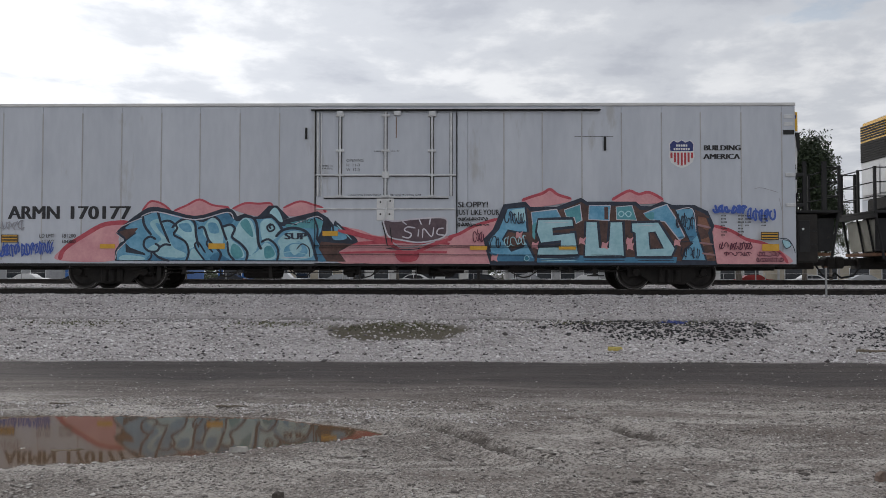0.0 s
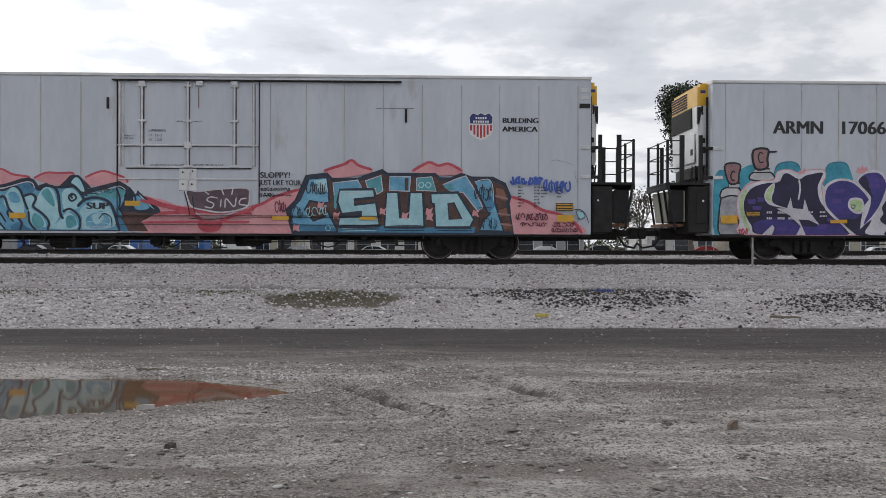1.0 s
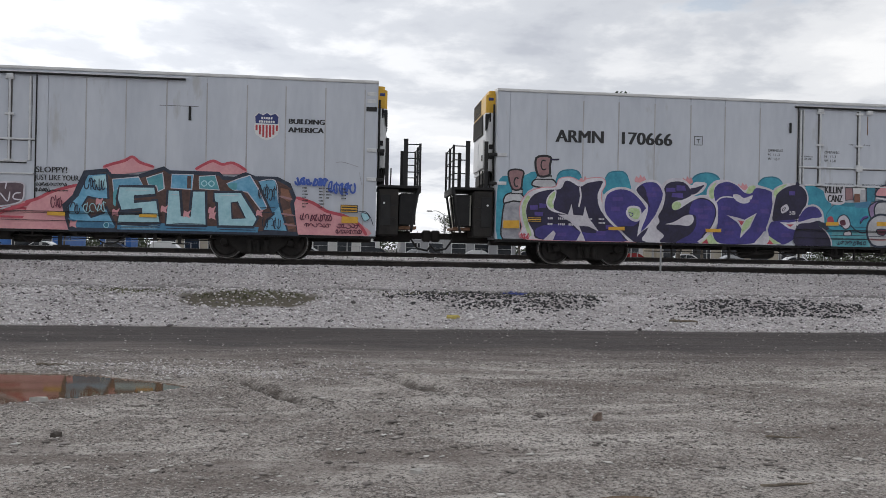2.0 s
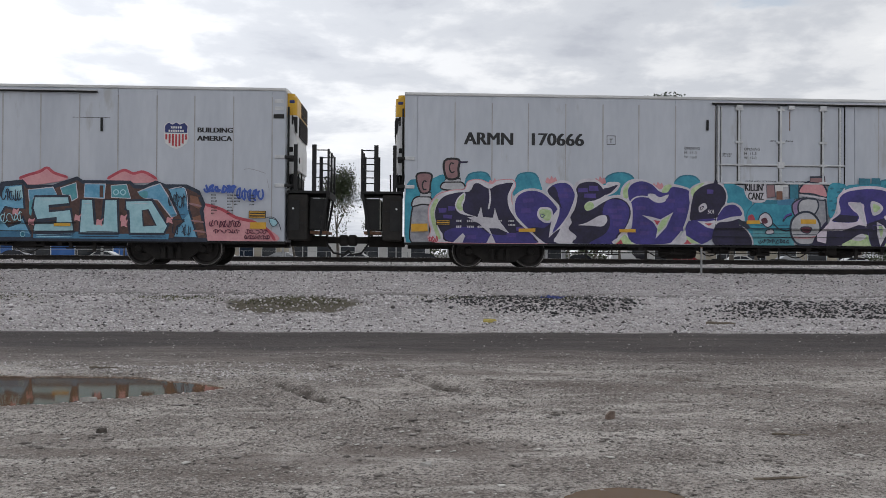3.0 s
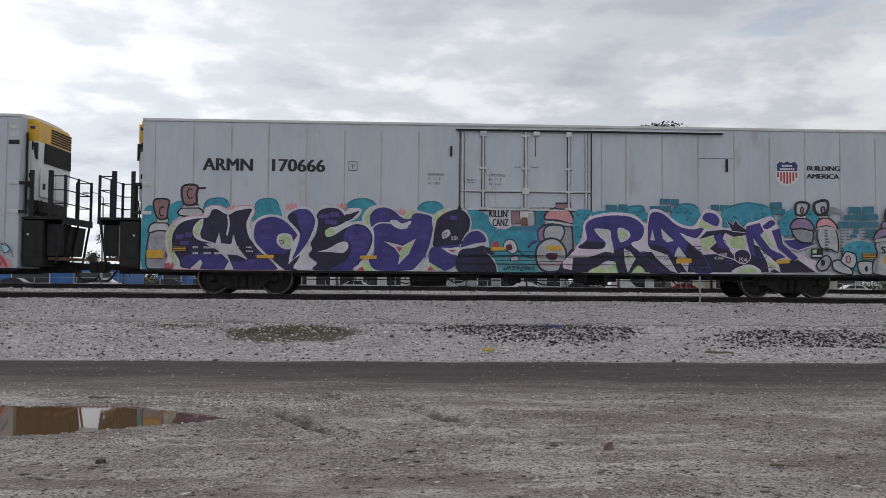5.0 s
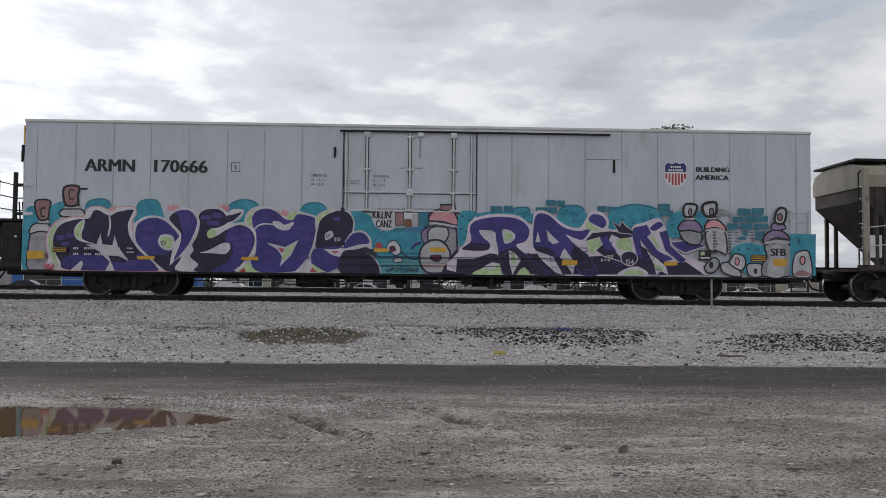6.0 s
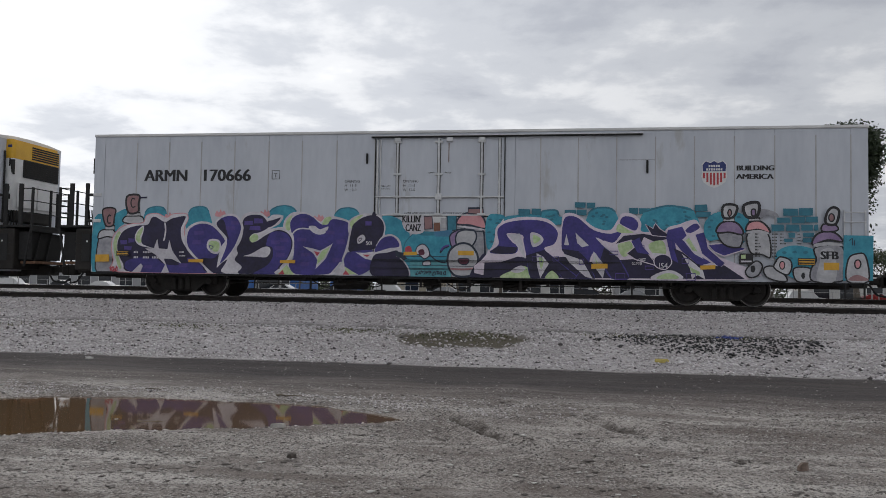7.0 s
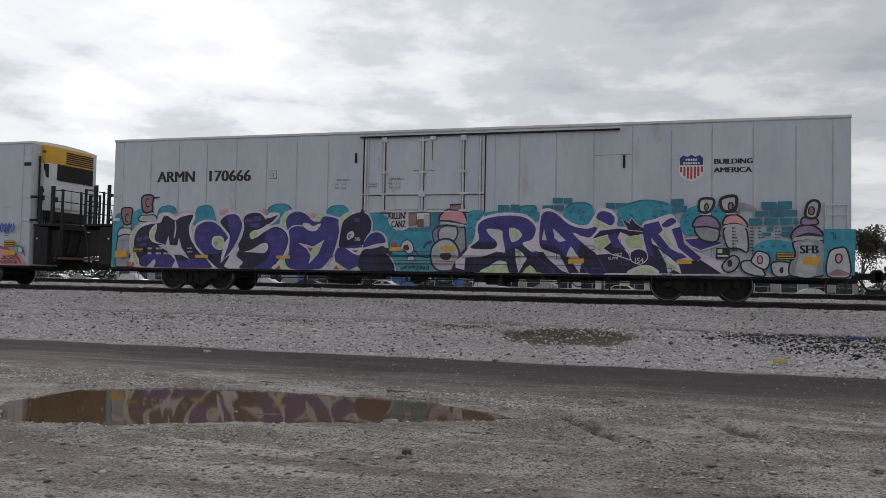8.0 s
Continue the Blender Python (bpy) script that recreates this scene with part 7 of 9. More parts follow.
fill(body_b, 'turquoise', (21.64, 1.95), (22.38, 1.94), (22.36, 0.76), (21.62, 0.75), sharp=True)
fill(body_b, 'silver', (21.72, 0.74), (21.75, 1.31), (21.96, 1.46), (22.18, 1.40), (22.24, 0.74), edge='black', width=0.042)
fill(body_b, 'pink', (22.06, 1.19), (22.03, 1.10), (21.98, 1.07), (21.93, 1.10), (21.91, 1.18), (21.93, 1.27), (21.99, 1.30), (22.04, 1.27), edge='black', width=0.035)
fill(body_b, 'skin', (21.75, 0.76), (21.96, 0.91), (22.26, 0.77))
line(body_b, 'navy', 0.020, (21.78, 1.81), (21.86, 1.86), (21.85, 1.67))
line(body_b, 'navy', 0.020, (21.90, 1.66), (21.91, 1.82))
sticker(body_b, 20.49, 1.14, 0.44, 0.19, True)
sticker(body_b, 0.89, 1.18, 0.40, 0.15, True)
fill(body_b, 'orange', (0.20, 1.21), (0.65, 1.22), (0.66, 1.00), (0.20, 0.99), sharp=True)
fill(body_b, 'orange', (3.22, 1.10), (3.69, 1.11), (3.69, 1.01), (3.22, 1.01), sharp=True)
fill(body_b, 'orange', (6.08, 1.11), (6.55, 1.12), (6.55, 1.02), (6.09, 1.02), sharp=True)
fill(body_b, 'black', (19.00, 1.44), (19.35, 1.44), (19.35, 1.16), (18.99, 1.15), sharp=True)
fill(body_b, 'green', (19.04, 1.40), (19.16, 1.41), (19.16, 1.30), (19.04, 1.30), sharp=True)
fill(body_b, 'white', (19.04, 1.25), (19.31, 1.25), (19.31, 1.21), (19.04, 1.20), sharp=True)
scribble(body_b, 'red', 0.67, 0.69, 0.27, 0.18, 9, 0.030, 3)
print_bars(body_b, 19.40, 1.95, 8, 2, 1, dx=0.44)
print_bars(body_b, 20.04, 1.95, 4, 2, 2, dx=0.42)
print_bars(body_b, 1.46, 1.27, 2, 3, 3, 0.26, 0.06, 0.3, 0.16, PAINT['white'])
print_bars(body_b, 2.63, 1.29, 2, 2, 4, 0.2, 0.045, 0.3, 0.11, PAINT['white'])
fill(body_a, 'pink', (2.68, 0.77), (2.80, 1.08), (3.15, 1.33), (3.75, 1.69), (4.15, 1.80), (4.61, 1.79), (4.41, 1.53), (4.31, 1.33), (4.25, 0.77))
line(body_a, 'red', 0.120, (2.74, 0.78), (2.87, 1.08), (3.45, 1.47), (3.95, 1.73), (4.59, 1.78))
fill(body_a, 'pink', (4.94, 2.09), (5.16, 2.34), (5.46, 2.28), (5.69, 2.11), (5.37, 2.04))
line(body_a, 'red', 0.055, (4.94, 2.09), (5.16, 2.34), (5.46, 2.28), (5.69, 2.11))
fill(body_a, 'pink', (5.79, 2.09), (6.12, 2.23), (6.47, 2.39), (6.83, 2.24), (7.24, 2.18), (7.18, 2.09), (6.33, 1.91))
line(body_a, 'red', 0.055, (5.79, 2.09), (6.12, 2.23), (6.47, 2.39), (6.83, 2.24), (7.24, 2.18), (7.18, 2.09))
fill(body_a, 'pink', (7.36, 2.14), (7.69, 2.29), (8.04, 2.28), (8.40, 2.28), (8.37, 2.06), (7.99, 1.95))
line(body_a, 'red', 0.055, (7.36, 2.14), (7.69, 2.29), (8.04, 2.28), (8.40, 2.28), (8.37, 2.06))
fill(body_a, 'pink', (8.72, 2.17), (9.15, 2.34), (9.50, 2.26), (9.75, 2.17), (9.85, 2.04), (8.90, 1.94))
line(body_a, 'red', 0.055, (8.72, 2.17), (9.15, 2.34), (9.50, 2.26), (9.75, 2.17), (9.85, 2.04))
fill(body_a, 'pink', (10.18, 1.64), (10.86, 1.44), (10.94, 0.76), (10.11, 0.76))
fill(body_a, 'pink', (10.21, 1.54), (10.66, 1.61), (11.26, 1.42), (11.86, 1.51), (13.21, 1.42), (14.11, 1.69), (14.26, 0.73), (10.21, 0.73))
line(body_a, 'red', 0.070, (10.28, 1.66), (10.81, 1.46), (11.56, 1.33), (12.31, 1.39))
line(body_a, 'red', 0.090, (10.51, 1.21), (11.86, 1.27), (13.21, 1.21))
fill(body_a, 'red', (11.64, 0.97), (12.16, 1.27), (12.61, 1.03), (12.01, 0.85))
fill(body_a, 'pink', (10.51, 1.15), (13.21, 1.18), (13.36, 0.76), (10.36, 0.76))
fill(body_a, 'navy', (4.22, 0.75), (4.22, 1.01), (4.35, 1.23), (4.50, 1.31), (4.28, 1.53), (4.54, 1.76), (4.92, 2.03), (5.34, 2.17), (6.36, 1.93), (7.22, 2.14), (7.45, 1.93), (7.69, 2.02), (7.90, 1.93), (8.05, 1.94), (8.33, 2.23), (8.55, 2.23), (8.77, 2.02), (8.88, 1.90), (8.67, 1.84), (9.63, 2.08), (9.91, 1.91), (10.06, 1.72), (10.10, 1.84), (10.69, 1.27), (10.21, 1.00), (10.39, 0.74), sharp=True)
fill(body_a, 'blue', (4.27, 0.77), (4.28, 0.99), (4.41, 1.20), (4.80, 1.50), (4.40, 1.66), (4.95, 1.93), (5.35, 2.08), (6.36, 1.87), (7.23, 2.06), (7.48, 1.84), (7.70, 1.96), (7.91, 1.87), (8.13, 1.87), (8.40, 1.90), (8.66, 1.69), (8.88, 1.66), (9.54, 1.93), (9.79, 1.81), (9.73, 1.54), (9.61, 1.31), (9.79, 1.01), (9.91, 0.77), sharp=True)
fill(body_a, 'brown', (4.33, 1.53), (4.59, 1.61), (4.84, 1.63), (4.71, 1.47), (4.50, 1.31), sharp=True)
fill(body_a, 'navy', (4.50, 1.23), (4.62, 1.11), (5.02, 0.96), (5.05, 0.90), (4.51, 0.98), sharp=True)
fill(body_a, 'deep', (5.98, 1.88), (6.36, 1.82), (6.46, 1.69), (6.28, 1.76), (6.01, 1.73))
fill(body_a, 'deep', (6.86, 1.93), (7.22, 2.05), (7.40, 1.84), (7.22, 1.69), (7.07, 1.72))
fill(body_a, 'deep', (5.11, 0.77), (5.26, 0.96), (5.54, 0.84), (5.99, 0.78))
fill(body_a, 'deep', (6.78, 0.86), (6.97, 0.98), (7.17, 0.86), (7.28, 0.77), (6.82, 0.77))
fill(body_a, 'deep', (9.55, 1.39), (9.70, 1.09), (9.88, 0.77), (9.61, 0.77), (9.49, 1.09))
fill(body_a, 'ice', (5.15, 1.76), (5.37, 1.87), (5.53, 1.69), (5.68, 1.31), (5.84, 1.08), (6.11, 0.96), (6.02, 0.84), (5.31, 0.90), (5.11, 1.08), (5.46, 1.31), (5.30, 1.51))
fill(body_a, 'ice', (5.86, 1.76), (6.13, 1.85), (6.33, 1.69), (6.38, 1.23), (6.21, 1.08), (6.01, 1.39), (5.83, 1.51))
fill(body_a, 'ice', (6.62, 1.69), (6.81, 1.90), (6.98, 1.81), (7.12, 1.46), (7.05, 1.11), (6.74, 1.31), (6.59, 1.46))
fill(body_a, 'ice', (7.13, 1.64), (7.31, 1.69), (7.39, 1.54), (7.31, 1.36), (7.62, 1.09), (7.67, 0.84), (7.26, 0.93), (7.19, 1.31))
fill(body_a, 'ice', (7.49, 1.69), (7.67, 1.90), (7.88, 1.81), (7.99, 1.46), (8.03, 1.09), (7.80, 0.90), (7.57, 1.24), (7.38, 1.39))
fill(body_a, 'ice', (8.11, 1.75), (8.32, 1.88), (8.52, 1.75), (8.64, 1.52), (8.49, 1.33), (8.19, 1.27))
fill(body_a, 'ice', (8.58, 1.30), (8.93, 1.55), (9.28, 1.48), (9.43, 1.24), (9.48, 0.85), (8.66, 0.80), (8.65, 1.09))
fill(body_a, 'ice', (6.29, 1.08), (6.47, 0.99), (6.60, 0.80), (6.23, 0.80))
fill(body_a, 'ice', (7.80, 0.86), (8.04, 1.01), (8.25, 1.24), (8.46, 1.09), (8.50, 0.80), (7.86, 0.80))
fill(body_a, 'ice', (4.42, 0.90), (4.66, 0.90), (4.96, 0.86), (4.99, 0.78), (4.36, 0.78))
fill(body_a, 'blue', (5.30, 1.76), (5.53, 1.66), (5.62, 1.38), (5.44, 1.51))
fill(body_a, 'blue', (5.92, 1.72), (6.19, 1.75), (6.28, 1.54), (6.07, 1.54))
fill(body_a, 'blue', (6.71, 1.75), (6.92, 1.75), (7.01, 1.51), (6.77, 1.51))
fill(body_a, 'blue', (8.78, 1.12), (9.16, 1.27), (9.38, 1.01), (9.16, 0.82), (8.78, 0.86))
fill(body_a, 'ice', (8.89, 1.15), (9.13, 1.21), (9.22, 1.06), (9.01, 0.91))
fill(body_a, 'cyan_teal', (7.57, 1.75), (7.73, 1.87), (7.86, 1.69), (7.92, 1.39), (7.74, 1.51))
fill(body_a, 'cyan_teal', (7.38, 1.21), (7.56, 1.12), (7.65, 0.90), (7.47, 0.81), (7.32, 0.99))
fill(body_a, 'cyan_teal', (8.22, 1.09), (8.40, 1.15), (8.50, 0.91), (8.26, 0.82))
fill(body_a, 'cyan_teal', (8.79, 1.73), (9.38, 1.87), (9.73, 1.84), (9.71, 1.63), (9.30, 1.63), (8.94, 1.63))
fill(body_a, 'blue', (10.00, 1.66), (10.21, 1.63), (10.42, 1.36), (10.06, 1.33))
fill(body_a, 'brown', (9.73, 1.27), (10.21, 1.22), (10.66, 1.24), (10.18, 1.00), (10.39, 0.74), (9.88, 0.74), (9.67, 1.09), sharp=True)
fill(body_a, 'ice', (8.37, 1.96), (8.40, 2.11), (8.52, 2.17), (8.65, 1.99), (8.69, 1.78))
line(body_a, 'navy', 0.070, (4.95, 2.02), (5.01, 1.69), (5.20, 1.44))
line(body_a, 'navy', 0.060, (5.32, 1.32), (5.17, 1.40), (5.02, 1.31), (5.00, 1.14), (5.14, 1.01), (5.34, 1.01), (5.41, 1.13), (5.29, 1.22))
line(body_a, 'navy', 0.065, (5.35, 2.12), (5.45, 1.76), (5.68, 1.23))
line(body_a, 'navy', 0.060, (5.41, 1.11), (5.56, 1.19), (5.73, 1.17))
line(body_a, 'navy', 0.060, (5.46, 1.79), (5.68, 1.82), (5.89, 1.64), (5.80, 1.45), (6.11, 1.26), (6.20, 0.98), (6.13, 0.75))
line(body_a, 'navy', 0.065, (5.74, 1.63), (5.95, 1.82), (6.21, 1.88), (6.36, 1.75), (6.39, 1.46), (6.47, 1.11))
line(body_a, 'navy', 0.050, (6.65, 0.96), (6.47, 1.23), (6.36, 1.19), (6.43, 1.02), (6.63, 0.77))
line(body_a, 'navy', 0.065, (6.44, 1.61), (6.60, 1.64), (6.73, 1.31), (6.96, 1.08), (7.06, 0.93), (7.00, 0.75))
line(body_a, 'navy', 0.065, (6.37, 1.87), (6.58, 1.82), (6.83, 1.94), (7.02, 1.81), (7.15, 1.46), (7.22, 1.30))
line(body_a, 'navy', 0.065, (7.10, 1.66), (7.31, 1.72), (7.43, 1.61), (7.36, 1.39), (7.59, 1.21), (7.77, 0.98), (7.73, 0.75))
line(body_a, 'navy', 0.075, (7.23, 2.11), (7.49, 1.84), (7.66, 1.94), (7.91, 1.90), (8.02, 1.69), (8.06, 1.24), (8.15, 1.06))
line(body_a, 'navy', 0.075, (8.02, 1.90), (8.32, 1.99), (8.56, 1.81), (8.70, 1.58))
line(body_a, 'navy', 0.060, (8.13, 1.25), (8.33, 1.33), (8.54, 1.16), (8.60, 0.94), (8.56, 0.76))
line(body_a, 'navy', 0.075, (8.52, 1.39), (8.70, 1.57), (9.00, 1.63), (9.32, 1.54), (9.47, 1.31), (9.56, 1.01), (9.63, 0.76))
line(body_a, 'navy', 0.060, (7.23, 1.28), (7.27, 0.96), (7.44, 0.75))
line(body_a, 'navy', 0.085, (4.29, 1.52), (4.92, 2.02), (5.34, 2.15), (6.36, 1.91), (7.22, 2.12), (7.48, 1.88))
line(body_a, 'navy', 0.050, (5.20, 0.99), (5.20, 0.86), (5.11, 0.75))
line(body_a, 'navy', 0.060, (5.23, 0.99), (5.43, 0.83), (5.69, 0.75))
line(body_a, 'navy', 0.050, (6.74, 1.33), (6.68, 1.20), (6.85, 0.98))
line(body_a, 'navy', 0.050, (8.40, 1.75), (8.29, 1.66), (8.36, 1.54), (8.49, 1.61), (8.43, 1.72), (8.35, 1.66), (8.40, 1.61))
line(body_a, 'navy', 0.050, (9.54, 1.90), (9.64, 1.61), (9.61, 1.31))
line(body_a, 'navy', 0.050, (9.76, 1.66), (9.88, 1.78), (10.03, 1.69), (10.06, 1.51))
line(body_a, 'navy', 0.060, (10.12, 1.78), (10.39, 1.54), (10.69, 1.27), (10.27, 1.25))
line(body_a, 'navy', 0.060, (4.25, 1.50), (4.50, 1.31), (4.26, 1.02))
line(body_a, 'navy', 0.030, (9.08, 1.06), (9.23, 1.21), (9.41, 1.09), (9.43, 0.86))
line(body_a, 'white', 0.028, (4.92, 1.94), (5.35, 2.06), (6.36, 1.85), (7.22, 2.05), (7.40, 1.87))
line(body_a, 'white', 0.022, (4.37, 1.66), (4.71, 1.81), (4.95, 1.90))
line(body_a, 'white', 0.022, (8.94, 1.70), (9.57, 1.94), (9.79, 1.84))
line(body_a, 'ice', 0.030, (10.15, 1.72), (10.54, 1.33))
line(body_a, 'white', 0.020, (4.25, 0.81), (4.29, 1.02), (4.53, 1.26))
line(body_a, 'white', 0.018, (4.25, 1.50), (4.47, 1.28))
line(body_a, 'ice', 0.018, (8.67, 1.21), (9.01, 1.24), (9.38, 1.22))
line(body_a, 'ice', 0.018, (8.71, 0.97), (9.01, 1.00), (9.43, 0.91))
line(body_a, 'white', 0.018, (8.68, 0.85), (9.39, 0.85))
flat_text(body_a, 'SUP', 8.76, 1.33, 0.170, PAINT['navy'], coat(body_a), name='graffiti_word', width=0.58, bold=0.014)
line(body_a, 'navy', 0.030, (8.75, 1.72), (8.88, 1.75), (9.09, 1.72))
scribble(body_a, 'navy', 9.12, 1.75, 0.40, 0.12, 24, 0.014, 5)
fill(body_a, 'orange', (9.77, 1.42), (10.18, 1.42), (10.18, 1.55), (9.77, 1.55), sharp=True)
fill(body_a, 'orange', (6.73, 1.07), (7.17, 1.07), (7.17, 1.22), (6.73, 1.22), sharp=True)
fill(body_a, 'orange', (3.82, 1.08), (4.23, 1.08), (4.23, 1.20), (3.82, 1.20), sharp=True)
sticker(body_a, 1.16, 1.24, 0.46, 0.21, True)
scribble(body_a, 'royal', 1.13, 0.85, 0.80, 0.39, 21, 0.040, 6)
scribble(body_a, 'royal', 1.96, 0.90, 0.61, 0.37, 22, 0.030, 6)
scribble(body_a, 'grey', 1.12, 1.56, 0.68, 0.28, 23, 0.030, 4)
flat_text(body_a, 'LD LMT', 2.19, 1.37, 0.100, PAINT['black'], coat(body_a), name='graffiti_word', width=0.41, bold=0.002)
flat_text(body_a, '181200', 2.78, 1.37, 0.100, PAINT['black'], coat(body_a), name='graffiti_word', width=0.39, bold=0.002)
flat_text(body_a, 'LT WT', 2.26, 1.22, 0.090, PAINT['black'], coat(body_a), name='graffiti_word', width=0.34, bold=0.002)
flat_text(body_a, '104800', 2.79, 1.22, 0.090, PAINT['black'], coat(body_a), name='graffiti_word', width=0.38, bold=0.002)
line(body_a, 'red', 0.090, (10.18, 1.57), (10.81, 1.42), (11.56, 1.21), (12.04, 0.91), (12.61, 1.15), (13.39, 1.42), (14.14, 1.72))
line(body_a, 'red', 0.050, (10.21, 0.97), (11.56, 1.00), (13.21, 0.99), (14.23, 0.96))
fill(body_a, 'red', (11.71, 0.97), (12.04, 1.03), (12.34, 0.98), (12.24, 0.76), (11.84, 0.74))
fill(body_a, 'plum', (11.41, 1.84), (11.71, 1.81), (12.24, 1.87), (12.99, 1.90), (13.08, 1.69), (12.99, 1.39), (12.39, 1.25), (11.89, 1.31), (11.56, 1.39), (11.44, 1.61), edge='white', width=0.040)
line(body_a, 'white', 0.035, (12.24, 1.63), (12.04, 1.66), (11.95, 1.57), (12.13, 1.48), (12.07, 1.37), (11.89, 1.40))
line(body_a, 'white', 0.035, (12.31, 1.39), (12.33, 1.60))
line(body_a, 'white', 0.035, (12.43, 1.37), (12.46, 1.62), (12.67, 1.40), (12.73, 1.65))
line(body_a, 'white', 0.035, (13.00, 1.63), (12.85, 1.60), (12.82, 1.47), (13.03, 1.44))
line(body_a, 'white', 0.035, (11.89, 1.81), (12.01, 1.72))
line(body_a, 'white', 0.035, (12.34, 1.87), (12.40, 1.72))
line(body_a, 'white', 0.035, (12.64, 1.89), (12.61, 1.72))
line(body_a, 'white', 0.035, (11.65, 1.24), (11.89, 1.12), (12.31, 1.15), (12.76, 1.27))
line(body_a, 'black', 0.030, (11.35, 1.81), (11.44, 1.46), (11.50, 1.15))
line(body_a, 'black', 0.025, (11.56, 1.69), (11.62, 1.24))
line(body_a, 'navy', 0.022, (11.47, 1.09), (12.01, 1.06), (12.39, 1.09))
fill(body_a, 'pink', (13.16, 1.24), (13.51, 1.53), (14.46, 1.90), (14.21, 1.39), (14.29, 0.69), (13.16, 0.69))
line(body_a, 'red', 0.080, (13.11, 1.39), (13.41, 1.48), (13.81, 1.69), (14.44, 1.88))
fill(body_a, 'pink', (15.05, 2.35), (15.31, 2.47), (15.81, 2.68), (16.01, 2.53), (16.37, 2.42), (16.21, 2.30), (15.31, 2.18))
line(body_a, 'red', 0.075, (15.07, 2.37), (15.31, 2.46), (15.61, 2.55), (15.81, 2.66), (16.01, 2.52), (16.37, 2.41))
fill(body_a, 'pink', (17.43, 2.37), (17.66, 2.52), (17.91, 2.63), (18.15, 2.54), (18.40, 2.59), (18.80, 2.39), (18.65, 2.29), (17.90, 2.27))
line(body_a, 'red', 0.075, (17.45, 2.38), (17.66, 2.51), (17.91, 2.62), (18.15, 2.53), (18.43, 2.58), (18.79, 2.39))
fill(body_a, 'pink', (20.07, 1.72), (20.58, 1.56), (20.97, 1.36), (21.42, 1.24), (21.86, 1.04), (22.09, 0.69), (20.22, 0.69), (20.11, 1.40))
line(body_a, 'red', 0.085, (20.11, 1.70), (20.58, 1.56), (20.97, 1.34), (21.42, 1.23), (21.83, 1.01), (22.05, 0.71))
fill(body_a, 'brown', (14.08, 1.32), (14.34, 1.57), (14.61, 2.22), (15.16, 2.28), (15.28, 2.14), (15.98, 2.14), (16.36, 2.28), (16.63, 2.38), (16.78, 2.28), (18.07, 2.28), (18.18, 2.17), (18.48, 2.16), (18.77, 2.29), (19.04, 2.19), (19.61, 2.19), (19.93, 2.04), (20.08, 1.69), (20.02, 1.51), (20.19, 0.71), (14.23, 0.70), (14.14, 1.09), sharp=True, edge='navy', width=0.085)
fill(body_a, 'rust_paint', (19.70, 2.02), (19.90, 1.93), (20.02, 1.63), (19.93, 1.57), (19.72, 1.69), sharp=True)
fill(body_a, 'rust_paint', (19.75, 1.32), (19.99, 1.40), (20.02, 1.22), (19.78, 1.13), sharp=True)
fill(body_a, 'rust_paint', (19.83, 0.95), (20.07, 1.01), (20.10, 0.86), (19.86, 0.80), sharp=True)
fill(body_a, 'blue', (14.16, 1.30), (14.43, 1.60), (14.67, 2.16), (15.16, 2.20), (15.22, 1.53), (14.95, 1.51), (14.70, 1.57), (14.56, 1.33), (14.79, 1.03), (15.10, 1.15), (15.16, 1.33), (15.40, 0.85), (15.38, 0.76), (14.35, 0.76), (14.22, 1.00), sharp=True, edge='navy', width=0.050)
fill(body_a, 'deep', (14.20, 1.00), (14.41, 0.94), (15.16, 0.91), (15.40, 0.82), (15.38, 0.75), (14.35, 0.75), sharp=True)
fill(body_a, 'ice', (14.79, 2.11), (15.13, 2.16), (15.18, 1.81), (14.89, 1.84), sharp=True)
fill(body_a, 'blue', (15.31, 2.05), (15.98, 2.13), (16.12, 1.87), (15.46, 1.83), (15.37, 1.51), sharp=True, edge='white', width=0.025)
fill(body_a, 'cyan_teal', (16.18, 2.11), (16.60, 2.26), (16.65, 1.84), (16.49, 1.75), (16.45, 1.90), (16.24, 1.93), sharp=True, edge='white', width=0.025)
fill(body_a, 'cyan_teal', (15.34, 1.72), (15.46, 1.80), (15.40, 1.32), (15.34, 1.39), sharp=True)
fill(body_a, 'deep', (15.46, 1.80), (15.53, 1.84), (15.49, 1.54), (15.41, 1.51), sharp=True)
fill(body_a, 'blue', (16.84, 2.23), (17.40, 2.23), (17.37, 1.83), (16.82, 1.86), sharp=True, edge='white', width=0.022)
fill(body_a, 'brown', (17.24, 1.86), (17.34, 1.86), (17.34, 2.19), (17.24, 2.19), sharp=True)
fill(body_a, 'cyan_teal', (17.55, 2.19), (17.97, 2.23), (18.09, 1.84), (17.56, 1.86), sharp=True, edge='white', width=0.022)
line(body_a, 'ice', 0.030, (17.76, 2.01), (17.69, 2.08), (17.61, 2.01), (17.68, 1.93), closed=True)
line(body_a, 'ice', 0.030, (17.95, 2.01), (17.88, 2.08), (17.80, 2.01), (17.88, 1.93), closed=True)
fill(body_a, 'blue', (18.27, 2.02), (18.62, 2.17), (18.89, 2.26), (19.10, 1.93), (19.36, 1.39), (19.21, 1.31), (18.83, 1.80), (18.44, 1.86), sharp=True, edge='white', width=0.025)
fill(body_a, 'cyan_teal', (18.30, 1.99), (18.53, 2.05), (18.53, 1.87), (18.41, 1.87))
